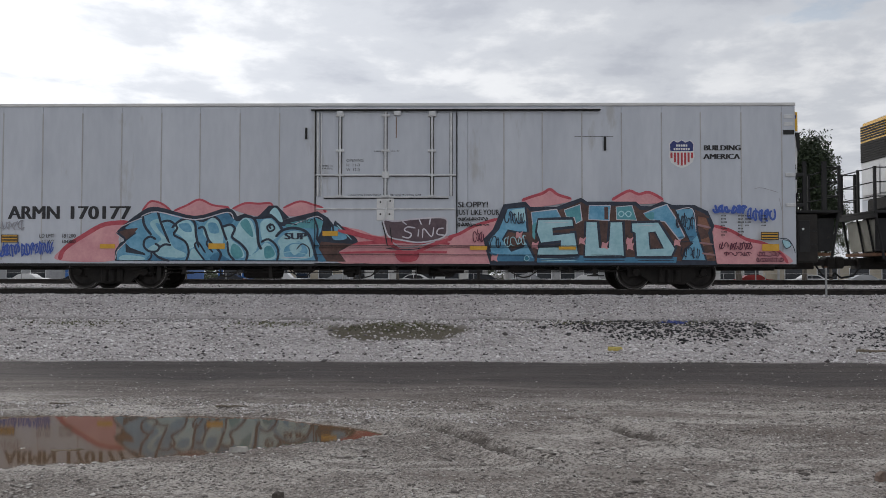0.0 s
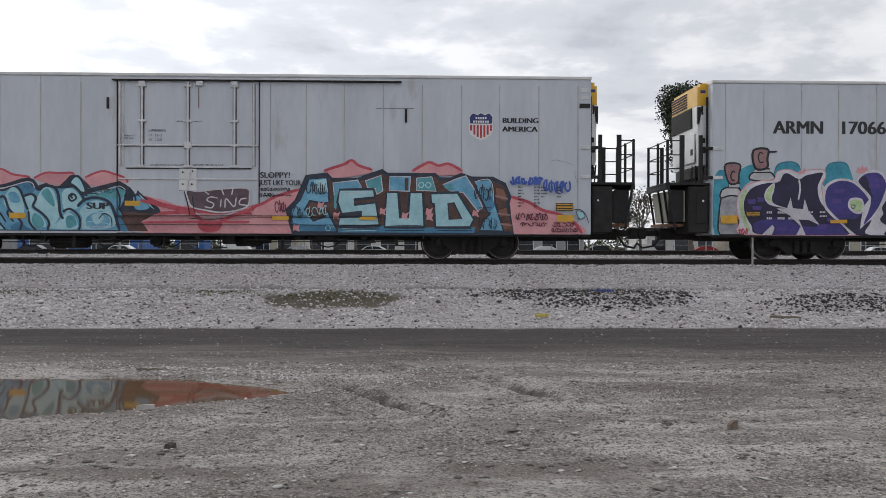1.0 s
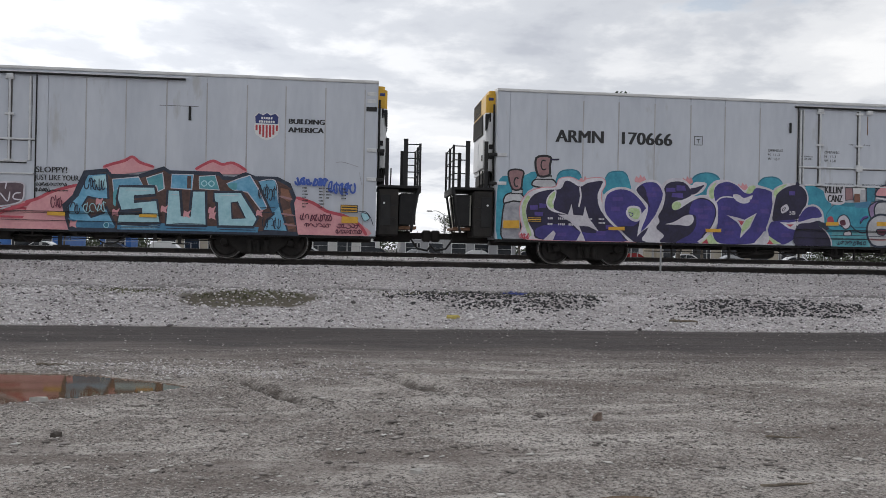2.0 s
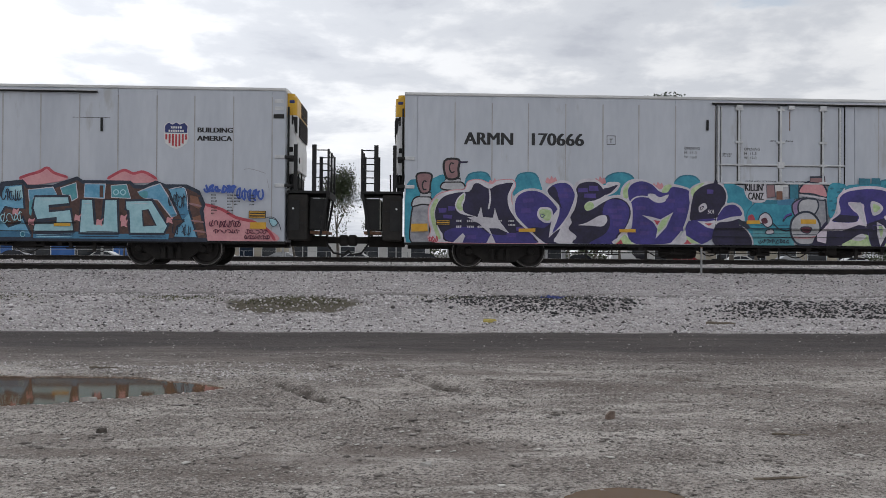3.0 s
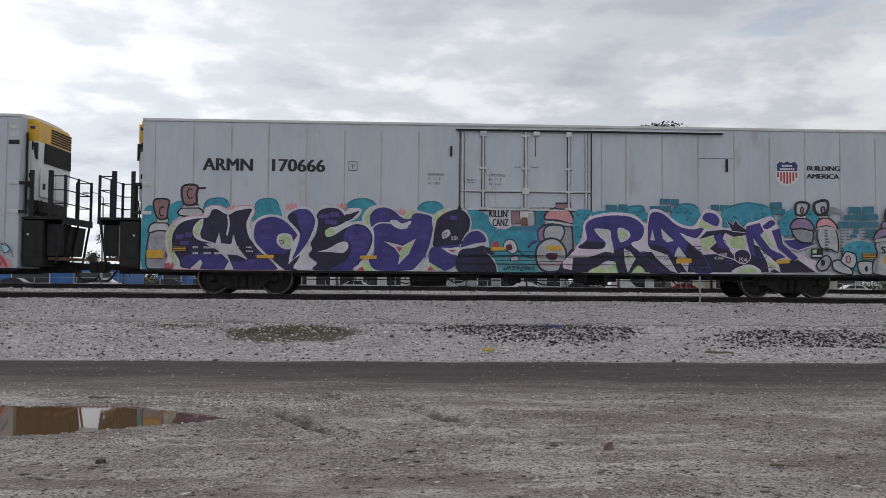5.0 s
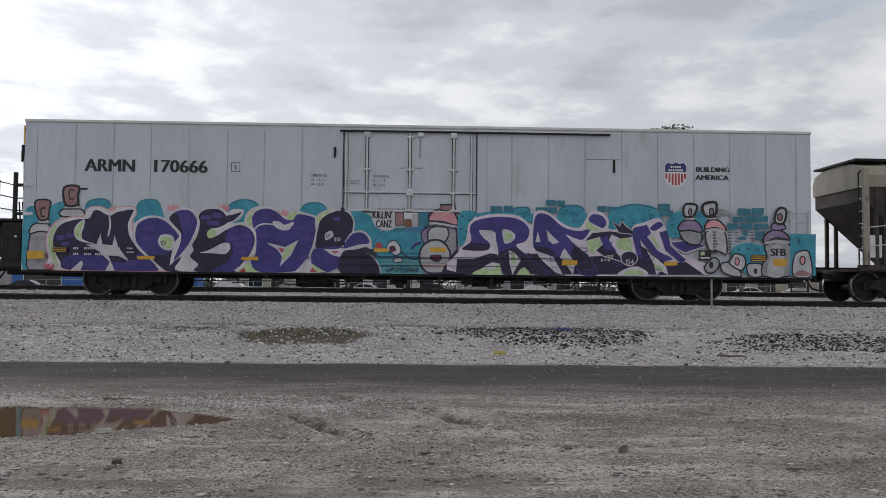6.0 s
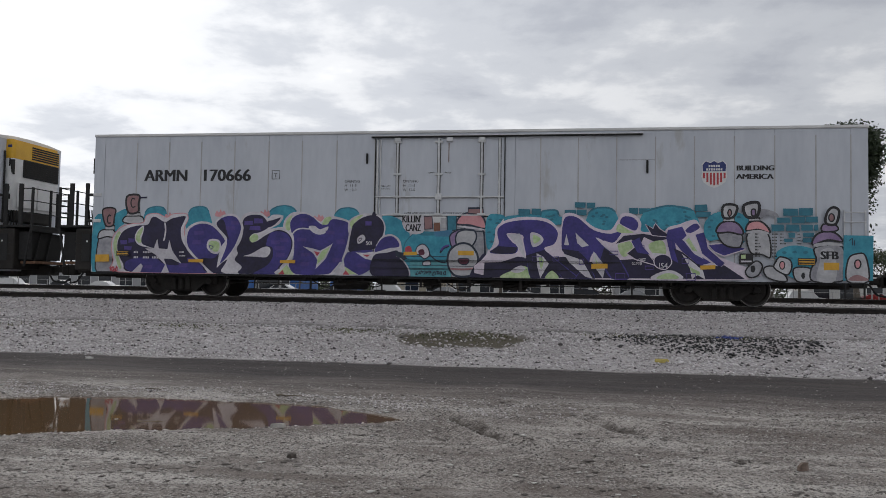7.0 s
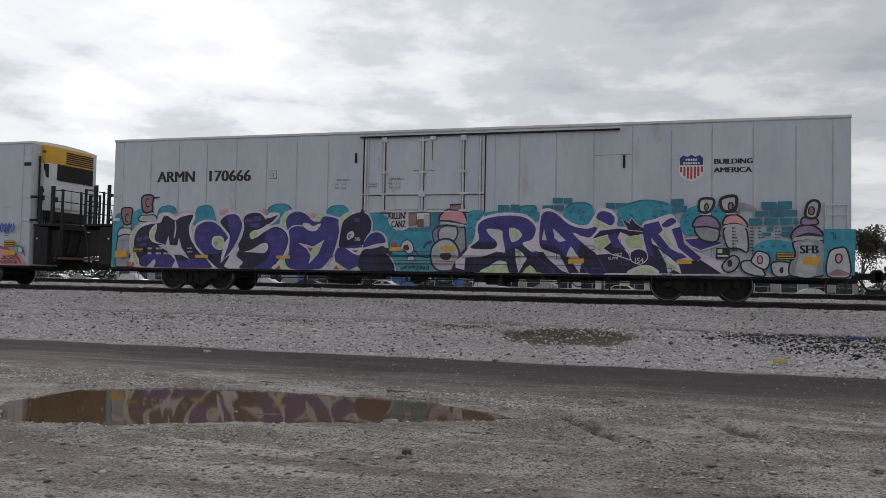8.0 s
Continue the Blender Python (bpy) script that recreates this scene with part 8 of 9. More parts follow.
fill(body_a, 'blue', (19.10, 2.13), (19.58, 2.17), (19.68, 1.54), (19.92, 0.77), (19.27, 0.77), (19.36, 1.07), (19.54, 1.22), (19.28, 1.69), sharp=True, edge='navy', width=0.050)
fill(body_a, 'deep', (19.34, 1.63), (19.60, 1.72), (19.68, 1.45), (19.51, 1.25), sharp=True)
line(body_a, 'white', 0.020, (19.12, 2.10), (19.56, 2.14), (19.65, 1.54))
fill(body_a, 'deep', (15.46, 0.87), (16.58, 0.91), (17.84, 0.86), (19.15, 0.87), (19.12, 0.72), (15.46, 0.72), sharp=True)
line(body_a, 'navy', 0.025, (15.53, 0.84), (16.56, 0.85))
line(body_a, 'navy', 0.025, (16.71, 0.84), (17.77, 0.84))
line(body_a, 'ice', 0.020, (15.55, 0.82), (16.50, 0.84))
line(body_a, 'navy', 0.025, (18.11, 0.84), (19.06, 0.84))
line(body_a, 'navy', 0.025, (15.53, 0.78), (16.56, 0.79))
line(body_a, 'navy', 0.025, (16.71, 0.78), (17.77, 0.78))
line(body_a, 'ice', 0.020, (15.55, 0.76), (16.50, 0.78))
line(body_a, 'navy', 0.025, (18.11, 0.78), (19.06, 0.78))
fill(body_a, 'ice', (15.49, 1.87), (16.40, 1.89), (16.43, 1.66), (15.88, 1.60), (15.88, 1.47), (16.47, 1.53), (16.56, 0.91), (15.46, 0.87), (15.49, 1.14), (16.08, 1.17), (16.09, 1.27), (15.55, 1.21), (15.43, 1.54), sharp=True, edge='navy', width=0.062)
fill(body_a, 'ice', (16.74, 1.80), (17.07, 1.80), (17.13, 1.12), (17.32, 1.12), (17.37, 1.80), (17.74, 1.80), (17.77, 0.87), (16.70, 0.87), sharp=True, edge='navy', width=0.062)
fill(body_a, 'ice', (17.95, 1.78), (18.67, 1.81), (19.12, 1.10), (19.00, 0.86), (18.07, 0.86), (18.02, 1.50), (17.95, 1.53), sharp=True, edge='navy', width=0.062)
fill(body_a, 'brown', (18.41, 1.51), (18.56, 1.53), (18.78, 1.10), (18.44, 1.08), sharp=True, edge='navy', width=0.040)
fill(body_a, 'brown', (15.94, 1.51), (16.32, 1.51), (16.33, 1.57), (15.94, 1.57), sharp=True)
line(body_a, 'white', 0.012, (15.61, 1.77), (16.28, 1.78))
line(body_a, 'white', 0.012, (16.83, 1.69), (17.00, 1.69))
line(body_a, 'white', 0.012, (18.09, 1.69), (18.59, 1.71))
fill(body_a, 'pink', (15.34, 1.26), (15.43, 1.23), (15.51, 1.28), (15.47, 1.15), (15.49, 1.07), (15.38, 1.11), (15.32, 1.09))
fill(body_a, 'pink', (16.59, 1.38), (16.68, 1.35), (16.76, 1.40), (16.71, 1.27), (16.73, 1.19), (16.62, 1.23), (16.57, 1.21))
fill(body_a, 'pink', (17.18, 1.26), (17.27, 1.23), (17.35, 1.28), (17.31, 1.15), (17.33, 1.07), (17.22, 1.11), (17.16, 1.09))
fill(body_a, 'pink', (17.83, 1.38), (17.92, 1.35), (18.00, 1.40), (17.96, 1.27), (17.98, 1.19), (17.87, 1.23), (17.81, 1.21))
fill(body_a, 'pink', (17.85, 1.23), (17.94, 1.20), (18.02, 1.25), (17.98, 1.12), (18.00, 1.04), (17.89, 1.08), (17.83, 1.06))
fill(body_a, 'pink', (19.09, 1.33), (19.18, 1.31), (19.26, 1.35), (19.22, 1.23), (19.24, 1.15), (19.13, 1.19), (19.07, 1.17))
fill(body_a, 'pink', (14.27, 0.93), (14.36, 0.90), (14.44, 0.95), (14.40, 0.82), (14.42, 0.74), (14.31, 0.78), (14.25, 0.76))
fill(body_a, 'pink', (14.92, 1.53), (15.01, 1.50), (15.09, 1.55), (15.05, 1.42), (15.07, 1.34), (14.96, 1.38), (14.90, 1.36))
line(body_a, 'navy', 0.020, (15.56, 0.92), (16.53, 0.91))
line(body_a, 'navy', 0.020, (16.88, 0.92), (17.72, 0.91))
line(body_a, 'navy', 0.020, (15.56, 0.84), (16.53, 0.83))
line(body_a, 'navy', 0.020, (16.88, 0.84), (17.72, 0.84))
line(body_a, 'brown', 0.060, (19.64, 1.99), (19.99, 1.92))
line(body_a, 'skin', 0.060, (19.68, 1.72), (20.03, 1.64))
line(body_a, 'skin', 0.050, (19.73, 1.25), (20.10, 1.20))
line(body_a, 'skin', 0.050, (19.80, 0.97), (20.15, 0.92))
flat_text(body_a, 'SLOPPY!', 13.37, 2.18, 0.150, PAINT['black'], coat(body_a), name='graffiti_word', width=0.79, bold=0.006)
flat_text(body_a, 'JUST LIKE YOUR', 13.35, 1.98, 0.140, PAINT['black'], coat(body_a), name='graffiti_word', width=1.11, bold=0.006)
scribble(body_a, 'black', 13.36, 1.83, 0.80, 0.09, 31, 0.020, 9)
scribble(body_a, 'black', 13.36, 1.67, 0.40, 0.11, 32, 0.025, 5)
scribble(body_a, 'black', 13.76, 1.69, 0.43, 0.04, 37, 0.015, 5)
scribble(body_a, 'navy', 14.61, 1.72, 0.53, 0.35, 33, 0.025, 5)
scribble(body_a, 'maroon', 13.77, 1.24, 0.27, 0.35, 34, 0.025, 3)
scribble(body_a, 'navy', 14.16, 1.09, 0.33, 0.35, 35, 0.030, 3)
scribble(body_a, 'ice', 14.61, 1.14, 0.58, 0.30, 36, 0.020, 4)
fill(body_a, 'teal', (15.25, 0.83), (15.23, 0.78), (15.18, 0.76), (15.14, 0.78), (15.12, 0.83), (15.14, 0.88), (15.19, 0.90), (15.23, 0.88), edge='ice', width=0.015)
scribble(body_a, 'navy', 19.12, 1.59, 0.47, 0.43, 41, 0.025, 5)
scribble(body_a, 'navy', 19.23, 0.80, 0.50, 0.35, 42, 0.022, 5)
line(body_a, 'navy', 0.020, (19.16, 1.39), (19.59, 1.40))
line(body_a, 'navy', 0.020, (19.19, 1.27), (19.58, 1.27))
scribble(body_a, 'royal', 20.11, 2.02, 0.87, 0.22, 43, 0.060, 6)
scribble(body_a, 'royal', 21.00, 1.82, 0.72, 0.35, 44, 0.050, 5)
scribble(body_a, 'maroon', 20.25, 1.05, 0.84, 0.22, 45, 0.028, 7)
scribble(body_a, 'maroon', 20.37, 0.89, 0.70, 0.12, 46, 0.024, 6)
scribble(body_a, 'maroon', 21.24, 0.87, 0.62, 0.15, 47, 0.026, 5)
scribble(body_a, 'maroon', 21.21, 0.73, 0.70, 0.13, 48, 0.026, 6)
line(body_a, 'grey', 0.015, (21.18, 2.67), (21.38, 2.69), (21.80, 2.57))
line(body_a, 'grey', 0.012, (21.82, 2.44), (21.89, 2.09))
sticker(body_a, 21.33, 1.32, 0.47, 0.21, True)
fill(body_a, 'orange', (21.37, 1.21), (21.81, 1.21), (21.81, 1.03), (21.36, 1.03), sharp=True)
fill(body_a, 'ice', (21.89, 1.31), (22.06, 1.29), (22.12, 1.17), (21.98, 1.10), edge='navy', width=0.020)
line(body_a, 'navy', 0.020, (21.81, 1.35), (22.01, 1.35), (22.15, 1.20), (22.23, 0.97))
fill(body_a, 'orange', (13.69, 1.15), (14.14, 1.15), (14.14, 1.05), (13.69, 1.05), sharp=True)
fill(body_a, 'orange', (16.03, 1.14), (16.48, 1.14), (16.48, 1.06), (16.03, 1.06), sharp=True)
print_bars(body_a, 20.30, 1.94, 7, 2, 11, dx=0.44)
print_bars(body_a, 20.93, 1.94, 4, 2, 12, dx=0.42)
# ---------------------------------------------------------------- beyond the tracks
LOT_Y = 95.0
BARK = surface("bark", (0.06, 0.05, 0.04), (0.17, 0.145, 0.12), 3, 0.9, bump=0.4, stretch=(2, 2, 0.4))
LEAF = stone_material("eucalyptus_leaf", [(0.0, (0.012, 0.022, 0.009)), (0.5, (0.03, 0.05, 0.02)), (1.0, (0.075, 0.10, 0.05))], 0.6)
LEAF_FAR = stone_material("street_tree_leaf", [(0.0, (0.02, 0.03, 0.012)), (0.5, (0.045, 0.065, 0.025)), (1.0, (0.10, 0.115, 0.055))], 0.6)
GLASS = surface("dark_glass", (0.015, 0.018, 0.022), (0.03, 0.034, 0.04), 2, 0.08, bump=0)
TYRE = surface("tyre", (0.012, 0.012, 0.012), (0.03, 0.03, 0.03), 20, 0.85, bump=0.2)
WALL_WHITE = surface("stucco_white", (0.50, 0.49, 0.47), (0.66, 0.65, 0.63), 0.6, 0.85, bump=0.2, fine=20)
WALL_GREY = surface("stucco_grey", (0.30, 0.30, 0.31), (0.42, 0.42, 0.43), 0.6, 0.85, bump=0.2, fine=20)
WALL_TAN = surface("stucco_tan", (0.36, 0.32, 0.25), (0.48, 0.43, 0.35), 0.6, 0.85, bump=0.2, fine=20)
SHED_BLUE = surface("blue_cladding", (0.02, 0.10, 0.34), (0.05, 0.17, 0.46), 0.8, 0.45, bump=0.1)
GALV = surface("galvanised_pole", (0.28, 0.28, 0.28), (0.42, 0.42, 0.42), 2, 0.5, 0.4, 0.1)


def make_tree(x, y, h, spread, seed, leaf=LEAF, leaves=5200, bare=0.0, crown_from=0.35, name="eucalyptus_tree", label="tall dark eucalyptus tree with ragged hanging crown"):
    """Tapered trunk that forks into limbs; clumps of small leaves round the limb ends, with gaps between them."""
    r = random.Random(seed)
    z0 = float(terrain(np.array([x]), np.array([y]))[0])
    tree = thing(name, (x, y, z0), label, "tree")
    bm = bmesh.new()
    tips = []

    def limb(a, d, length, rad, depth):
        p = a
        for k in range(3):
            d2 = (d + Vector((r.uniform(-0.22, 0.22), r.uniform(-0.22, 0.22), r.uniform(-0.05, 0.15)))).normalized()
            q = p + d2 * length / 3
            m = Matrix.Translation((p + q) / 2) @ (q - p).to_track_quat("Z", "Y").to_matrix().to_4x4()
            bmesh.ops.create_cone(bm, cap_ends=False, segments=7, radius1=rad * (1 - 0.2 * k), radius2=rad * (0.8 - 0.2 * k), depth=(q - p).length * 1.04, matrix=m)
            p, d = q, d2
        if depth == 0:
            tips.append(p)
            return
        for k in range(r.randint(3, 4)):
            a2 = r.uniform(0, 6.28)
            out = Vector((math.cos(a2), math.sin(a2), r.uniform(0.4, 1.5))).normalized()
            limb(p, (d * 0.5 + out).normalized(), length * r.uniform(0.55, 0.8), rad * 0.45, depth - 1)
        tips.append(p)

    limb(Vector((0, 0, -0.1)), Vector((0, 0, 1)), h * crown_from, h * 0.022, 3)
    part("trunk", bm, BARK, tree)
    top = max(t.z for t in tips)
    wide = max(max(abs(t.x), abs(t.y)) for t in tips)
    fz, fx = h * 0.96 / top, spread / wide
    rr = np.random.RandomState(seed)
    tip = np.array([(t.x * fx, t.y * fx, t.z * fz) for t in tips])
    for v in tree.children[0].data.vertices:
        if v.co.z > 0:
            k = min(1.0, v.co.z / (h * crown_from))
            v.co.x, v.co.y, v.co.z = v.co.x * (1 + (fx - 1) * k), v.co.y * (1 + (fx - 1) * k), v.co.z * (1 + (fz - 1) * k)
    n = int(leaves * (1 - bare))
    c = tip[rr.randint(0, len(tip), n)]
    clump = h * 0.06
    pos = c + np.clip(rr.normal(0, 1, (n, 3)), -1.5, 1.5) * np.array([clump, clump, clump * 0.9]) - np.array([0, 0, clump * 0.4])
    s = h * rr.uniform(0.006, 0.013, n) * (1.0 if h > 10 else 1.7)
    u = rr.normal(0, 1, (n, 3))
    u /= np.linalg.norm(u, axis=1)[:, None]
    w = np.cross(u, rr.normal(0, 1, (n, 3)))
    w /= np.linalg.norm(w, axis=1)[:, None]
    quad = np.stack([pos - u * s[:, None], pos + w * s[:, None] * 0.5, pos + u * s[:, None], pos - w * s[:, None] * 0.5], 1)
    me = bpy.data.meshes.new("crown")
    me.from_pydata(quad.reshape(-1, 3).tolist(), [], np.arange(4 * n).reshape(-1, 4).tolist())
    me.materials.append(leaf)
    ob = new("crown", me)
    ob.parent = tree
    return tree


LEAF_BROWN = stone_material("dry_leaf", [(0.0, (0.035, 0.028, 0.02)), (0.5, (0.075, 0.062, 0.045)), (1.0, (0.13, 0.115, 0.085))], 0.7)
make_tree(-7.4, 86, 10.8, 2.0, 27, LEAF_FAR, 11000, 0.35, 0.26, "street_tree", "tall thin street tree behind the tracks")
make_tree(27.9, 85, 18.4, 1.9, 3, leaves=30000, crown_from=0.22)
make_tree(34.5, 85, 15.9, 1.5, 5, leaves=26000, crown_from=0.24)
make_tree(36.9, 84, 10.6, 1.7, 8, leaves=16000, crown_from=0.2)
make_tree(17.2, 85, 7.4, 2.2, 21, LEAF_BROWN, 9000, 0.45, 0.25, "street_tree", "brown half-bare street tree")
make_tree(19.6, 86, 7.0, 2.4, 22, LEAF_BROWN, 9000, 0.5, 0.25, "street_tree", "brown half-bare street tree")
make_tree(22.4, 85, 7.6, 2.6, 23, LEAF_BROWN, 9000, 0.9, 0.22, "street_tree", "bare street tree with thin twigs")
make_tree(-11.6, 84, 7.9, 2.6, 12, LEAF_FAR, 4200, 0, 0.3, "street_tree", "round green street tree beside a parking lot")
make_tree(-29.5, 86, 6.4, 2.2, 14, LEAF_FAR, 3600, 0, 0.3, "street_tree", "round green street tree beside a parking lot")
for k, (x, y, h) in enumerate(((-64, 120, 6), (-55, 126, 7), (-46, 118, 5.5), (-22, 130, 7.5), (-15, 118, 6.5), (-4, 128, 7), (6, 121, 6.2), (15, 130, 7.2), (31, 120, 6.5), (40, 112, 7.4), (44, 124, 8.0), (50, 116, 7.0), (57, 122, 7.5))):
    make_tree(x, y, h, h * 0.42, 40 + k, LEAF_FAR, 2600, 0.2 if k % 3 else 0.0, 0.28, "street_tree", "hazy distant street tree")


def make_car(x, y, paint, seed, suv=False, label="white parked sedan with dark windows", turn=0.0):
    """Parked car seen from its side: body, greenhouse, windows, wheels, lights."""
    z0 = float(terrain(np.array([x]), np.array([y]))[0])
    car = thing("parked_car", pose(x, y, z0, 0, 0, turn), label, "car", "parked cars")
    h = 1.72 if suv else 1.46
    low = [(-2.25, 0.3), (-2.3, 0.62), (-2.15, 0.86), (-0.9 if not suv else -1.2, 0.98), (1.4 if not suv else 2.0, 1.0), (2.15, 0.92), (2.3, 0.6), (2.22, 0.3)]
    bm = prism(bmesh.new(), low, -0.9, 0.9)
    bmesh.ops.bevel(bm, geom=bm.edges[:], offset=0.05, segments=2, affect="EDGES")
    part("car_body", bm, paint, car)
    cab = [(-1.15, 0.96), (-0.45, h - 0.06), (0.2, h), (1.0 if not suv else 1.7, h - 0.06), (1.75 if not suv else 2.1, 0.98)]
    bm = prism(bmesh.new(), cab, -0.74, 0.74)
    bmesh.ops.bevel(bm, geom=bm.edges[:], offset=0.06, segments=2, affect="EDGES")
    part("car_roof", bm, paint, car)
    e = 1.0 if not suv else 1.6
    for a in ([(-0.95, 1.0), (-0.42, h - 0.14), (0.12, h - 0.1), (0.12, 1.0)], [(0.2, 1.0), (0.2, h - 0.1), (e - 0.1, h - 0.15), (e + 0.4, 1.0)]):
        part("side_window", prism(bmesh.new(), a, -0.765, -0.745), GLASS, car, "dark side window")
    for wx in (-1.4, 1.38):
        for s in (-0.86, 0.86):
            w = part("wheel", rods(0.33, ((wx, s - 0.1, 0.33), (wx, s + 0.1, 0.33)), n=20), TYRE, car)
            part("wheel_rim", rods(0.2, ((wx, s - 0.112, 0.33), (wx, s + 0.112, 0.33)), n=14), GALV, w)
    part("head_lamp", boxes((-2.24, -2.0, -0.86, -0.5, 0.66, 0.8), bevel=0.03), UNIT_WHITE, car)
    part("tail_lamp", boxes((2.02, 2.26, -0.86, -0.55, 0.7, 0.86), bevel=0.03), RED_PAINT, car)


CAR_SILVER = surface("car_silver", (0.36, 0.37, 0.38), (0.46, 0.47, 0.48), 1, 0.25, 0.6, 0)
CAR_PEARL = surface("car_pearl", (0.62, 0.62, 0.62), (0.74, 0.74, 0.74), 1, 0.25, 0, 0)
CAR_DARK = surface("car_dark", (0.02, 0.022, 0.03), (0.04, 0.044, 0.055), 1, 0.2, 0.2, 0)
CAR_RED = surface("car_red", (0.25, 0.02, 0.02), (0.36, 0.03, 0.03), 1, 0.25, 0.1, 0)
SPOTS = ((-83.5, "silver"), (-78.5, "silver"), (-71.0, "suv"), (-64.5, "dark"), (-58.0, "white"), (-50.5, "white"), (-45.0, "dark"), (-35.4, "white"), (-28.0, "dark"), (-21.2, "suv"),
         (-14.4, "silver"), (-6.2, "white"), (1.6, "dark"), (7.4, "silver"), (14.4, "white"), (20.4, "dark"), (26.0, "suv"), (33.0, "red"), (39.5, "white"), (46.0, "silver"), (53.0, "white"))
for k, (x, kind_of) in enumerate(SPOTS):
    paint = {"silver": CAR_SILVER, "dark": CAR_DARK, "red": CAR_RED}.get(kind_of, CAR_PEARL)
    word = {"silver": "silver parked sedan with dark windows", "dark": "dark parked sedan on the lot", "red": "red parked sedan on the lot", "suv": "white parked sport utility vehicle with dark windows"}.get(kind_of, "white parked sedan with dark windows")
    make_car(x, LOT_Y + random.uniform(-1, 1), paint, k, kind_of == "suv", word, random.choice((0, 180)) + random.uniform(-3, 3))


def make_building(x0, x1, y, depth, h, wall, label, windows=4, roof=BLACK_STEEL, band=None):
    z0 = float(terrain(np.array([x0]), np.array([y]))[0]) - 0.05
    b = thing("low_building", (x0, y, z0), label, "building")
    w = x1 - x0
    part("wall", boxes((0, w, 0, depth, 0, h)), wall, b)
    part("roof", boxes((-0.2, w + 0.2, -0.2, depth + 0.2, h, h + 0.25), bevel=0.03), roof, b)
    part("plinth", boxes((-0.05, w + 0.05, -0.06, -0.003, 0, 0.4)), WALL_GREY, b)
    if band:
        part("wall_band", boxes((0, w, -0.08, -0.003, h - 0.8, h - 0.3)), band, b)
    for k in range(windows):
        cx = w * (k + 0.5) / windows
        win = part("window", boxes((cx - w / windows * 0.3, cx + w / windows * 0.3, -0.05, -0.003, 0.9, 2.3)), GLASS, b, "dark window")
        part("frame", boxes((cx - w / windows * 0.3 - 0.08, cx - w / windows * 0.3, -0.09, -0.003, 0.82, 2.38), (cx + w / windows * 0.3, cx + w / windows * 0.3 + 0.08, -0.09, -0.003, 0.82, 2.38),
                            (cx - w / windows * 0.3, cx + w / windows * 0.3, -0.09, -0.003, 2.3, 2.38), (cx - w / windows * 0.3, cx + w / windows * 0.3, -0.09, -0.003, 0.82, 0.9)), UNIT_WHITE, win)


make_building(-53.0, -37.0, 108, 8, 3.2, SHED_BLUE, "low blue metal shed behind parked cars", 2, SHED_BLUE)
make_building(-30.0, -26.5, 99, 3, 2.7, SHED_BLUE, "small blue site cabin beside parked cars", 1, SHED_BLUE)
make_building(-16.0, 3.0, 110, 10, 3.4, WALL_WHITE, "long low white stucco building", 6)
make_building(6.0, 22.0, 112, 10, 3.2, WALL_GREY, "low grey stucco building behind parked cars", 5)
make_building(28.5, 37.5, 104, 9, 3.6, WALL_WHITE, "low white stucco building", 3)
make_building(41.0, 62.0, 108, 9, 3.4, WALL_TAN, "low tan stucco building", 5)
make_building(-92.0, -60.0, 118, 10, 3.8, WALL_GREY, "long grey building behind parked cars", 9, BLACK_STEEL)
make_building(-29.0, -19.0, 122, 9, 3.4, WALL_TAN, "low tan stucco building", 3)


def make_lamp_post(x, y, h, arm):
    z0 = float(terrain(np.array([x]), np.array([y]))[0])
    p = thing("street_lamp", (x, y, z0), "thin grey steel street lamp with curved arm", "street lamp", "street lamps")
    bm = bmesh.new()
    bmesh.ops.create_cone(bm, cap_ends=True, segments=10, radius1=0.11, radius2=0.06, depth=h, matrix=Matrix.Translation((0, 0, h / 2)))
    part("pole", bm, GALV, p)
    bm = bmesh.new()
    pts = [Vector((arm * u, 0, h + 0.5 * math.sin(u * 1.5))) for u in (0, 0.3, 0.6, 0.9, 1.2, 1.5)]
    for a, b in zip(pts, pts[1:]):
        rod(bm, a, b, 0.035)
    part("arm", bm, GALV, p)
    part("lamp_head", boxes((min(arm * 1.4, arm * 2.0), max(arm * 1.4, arm * 2.0), -0.13, 0.13, h + 0.38, h + 0.52), bevel=0.04), GALV, p)


make_lamp_post(-12.2, 80, 8.0, -1.0)
make_lamp_post(-29.6, 80, 9.3, -1.0)
make_lamp_post(27.5, 74, 5.0, 1.0)
make_lamp_post(9.5, 90, 5.2, -1.0)
for k, x in enumerate((-75, -60, -52, -41, -26, -17, -9, -1, 5, 12, 18, 24, 31, 38)):
    z0 = float(terrain(np.array([float(x)]), np.array([70.0]))[0])
    post = thing("sign_post", (x, 70, z0), "thin steel sign post beside the lot", "post", "sign posts")
    part("pole", rods(0.045, ((0, 0, 0), (0, 0, 2.9))), GALV, post)
    part("sign_plate", boxes((-0.28, 0.28, -0.07, -0.05, 2.2, 2.8), bevel=0.01), UNIT_WHITE if k % 3 else RED_PAINT, post, "small road sign plate")


marker = thing("marker_post", (8.2, 22.35, float(terrain(np.array([8.2]), np.array([22.35]))[0]) - 0.02), "thin weathered steel marker post beside the rail", "post")
part("pole", rods(0.028, ((0, 0, 0), (0, 0, 0.78))), GALV, marker)
part("cap", rods(0.036, ((0, 0, 0.78), (0, 0, 0.81))), RUST, marker)

# chain-link style rail fence along the far side of the tracks
fence = thing("wire_fence", (0, 60, float(terrain(np.array([0.0]), np.array([60.0]))[0])), "thin galvanised wire fence along the tracks", "fence")
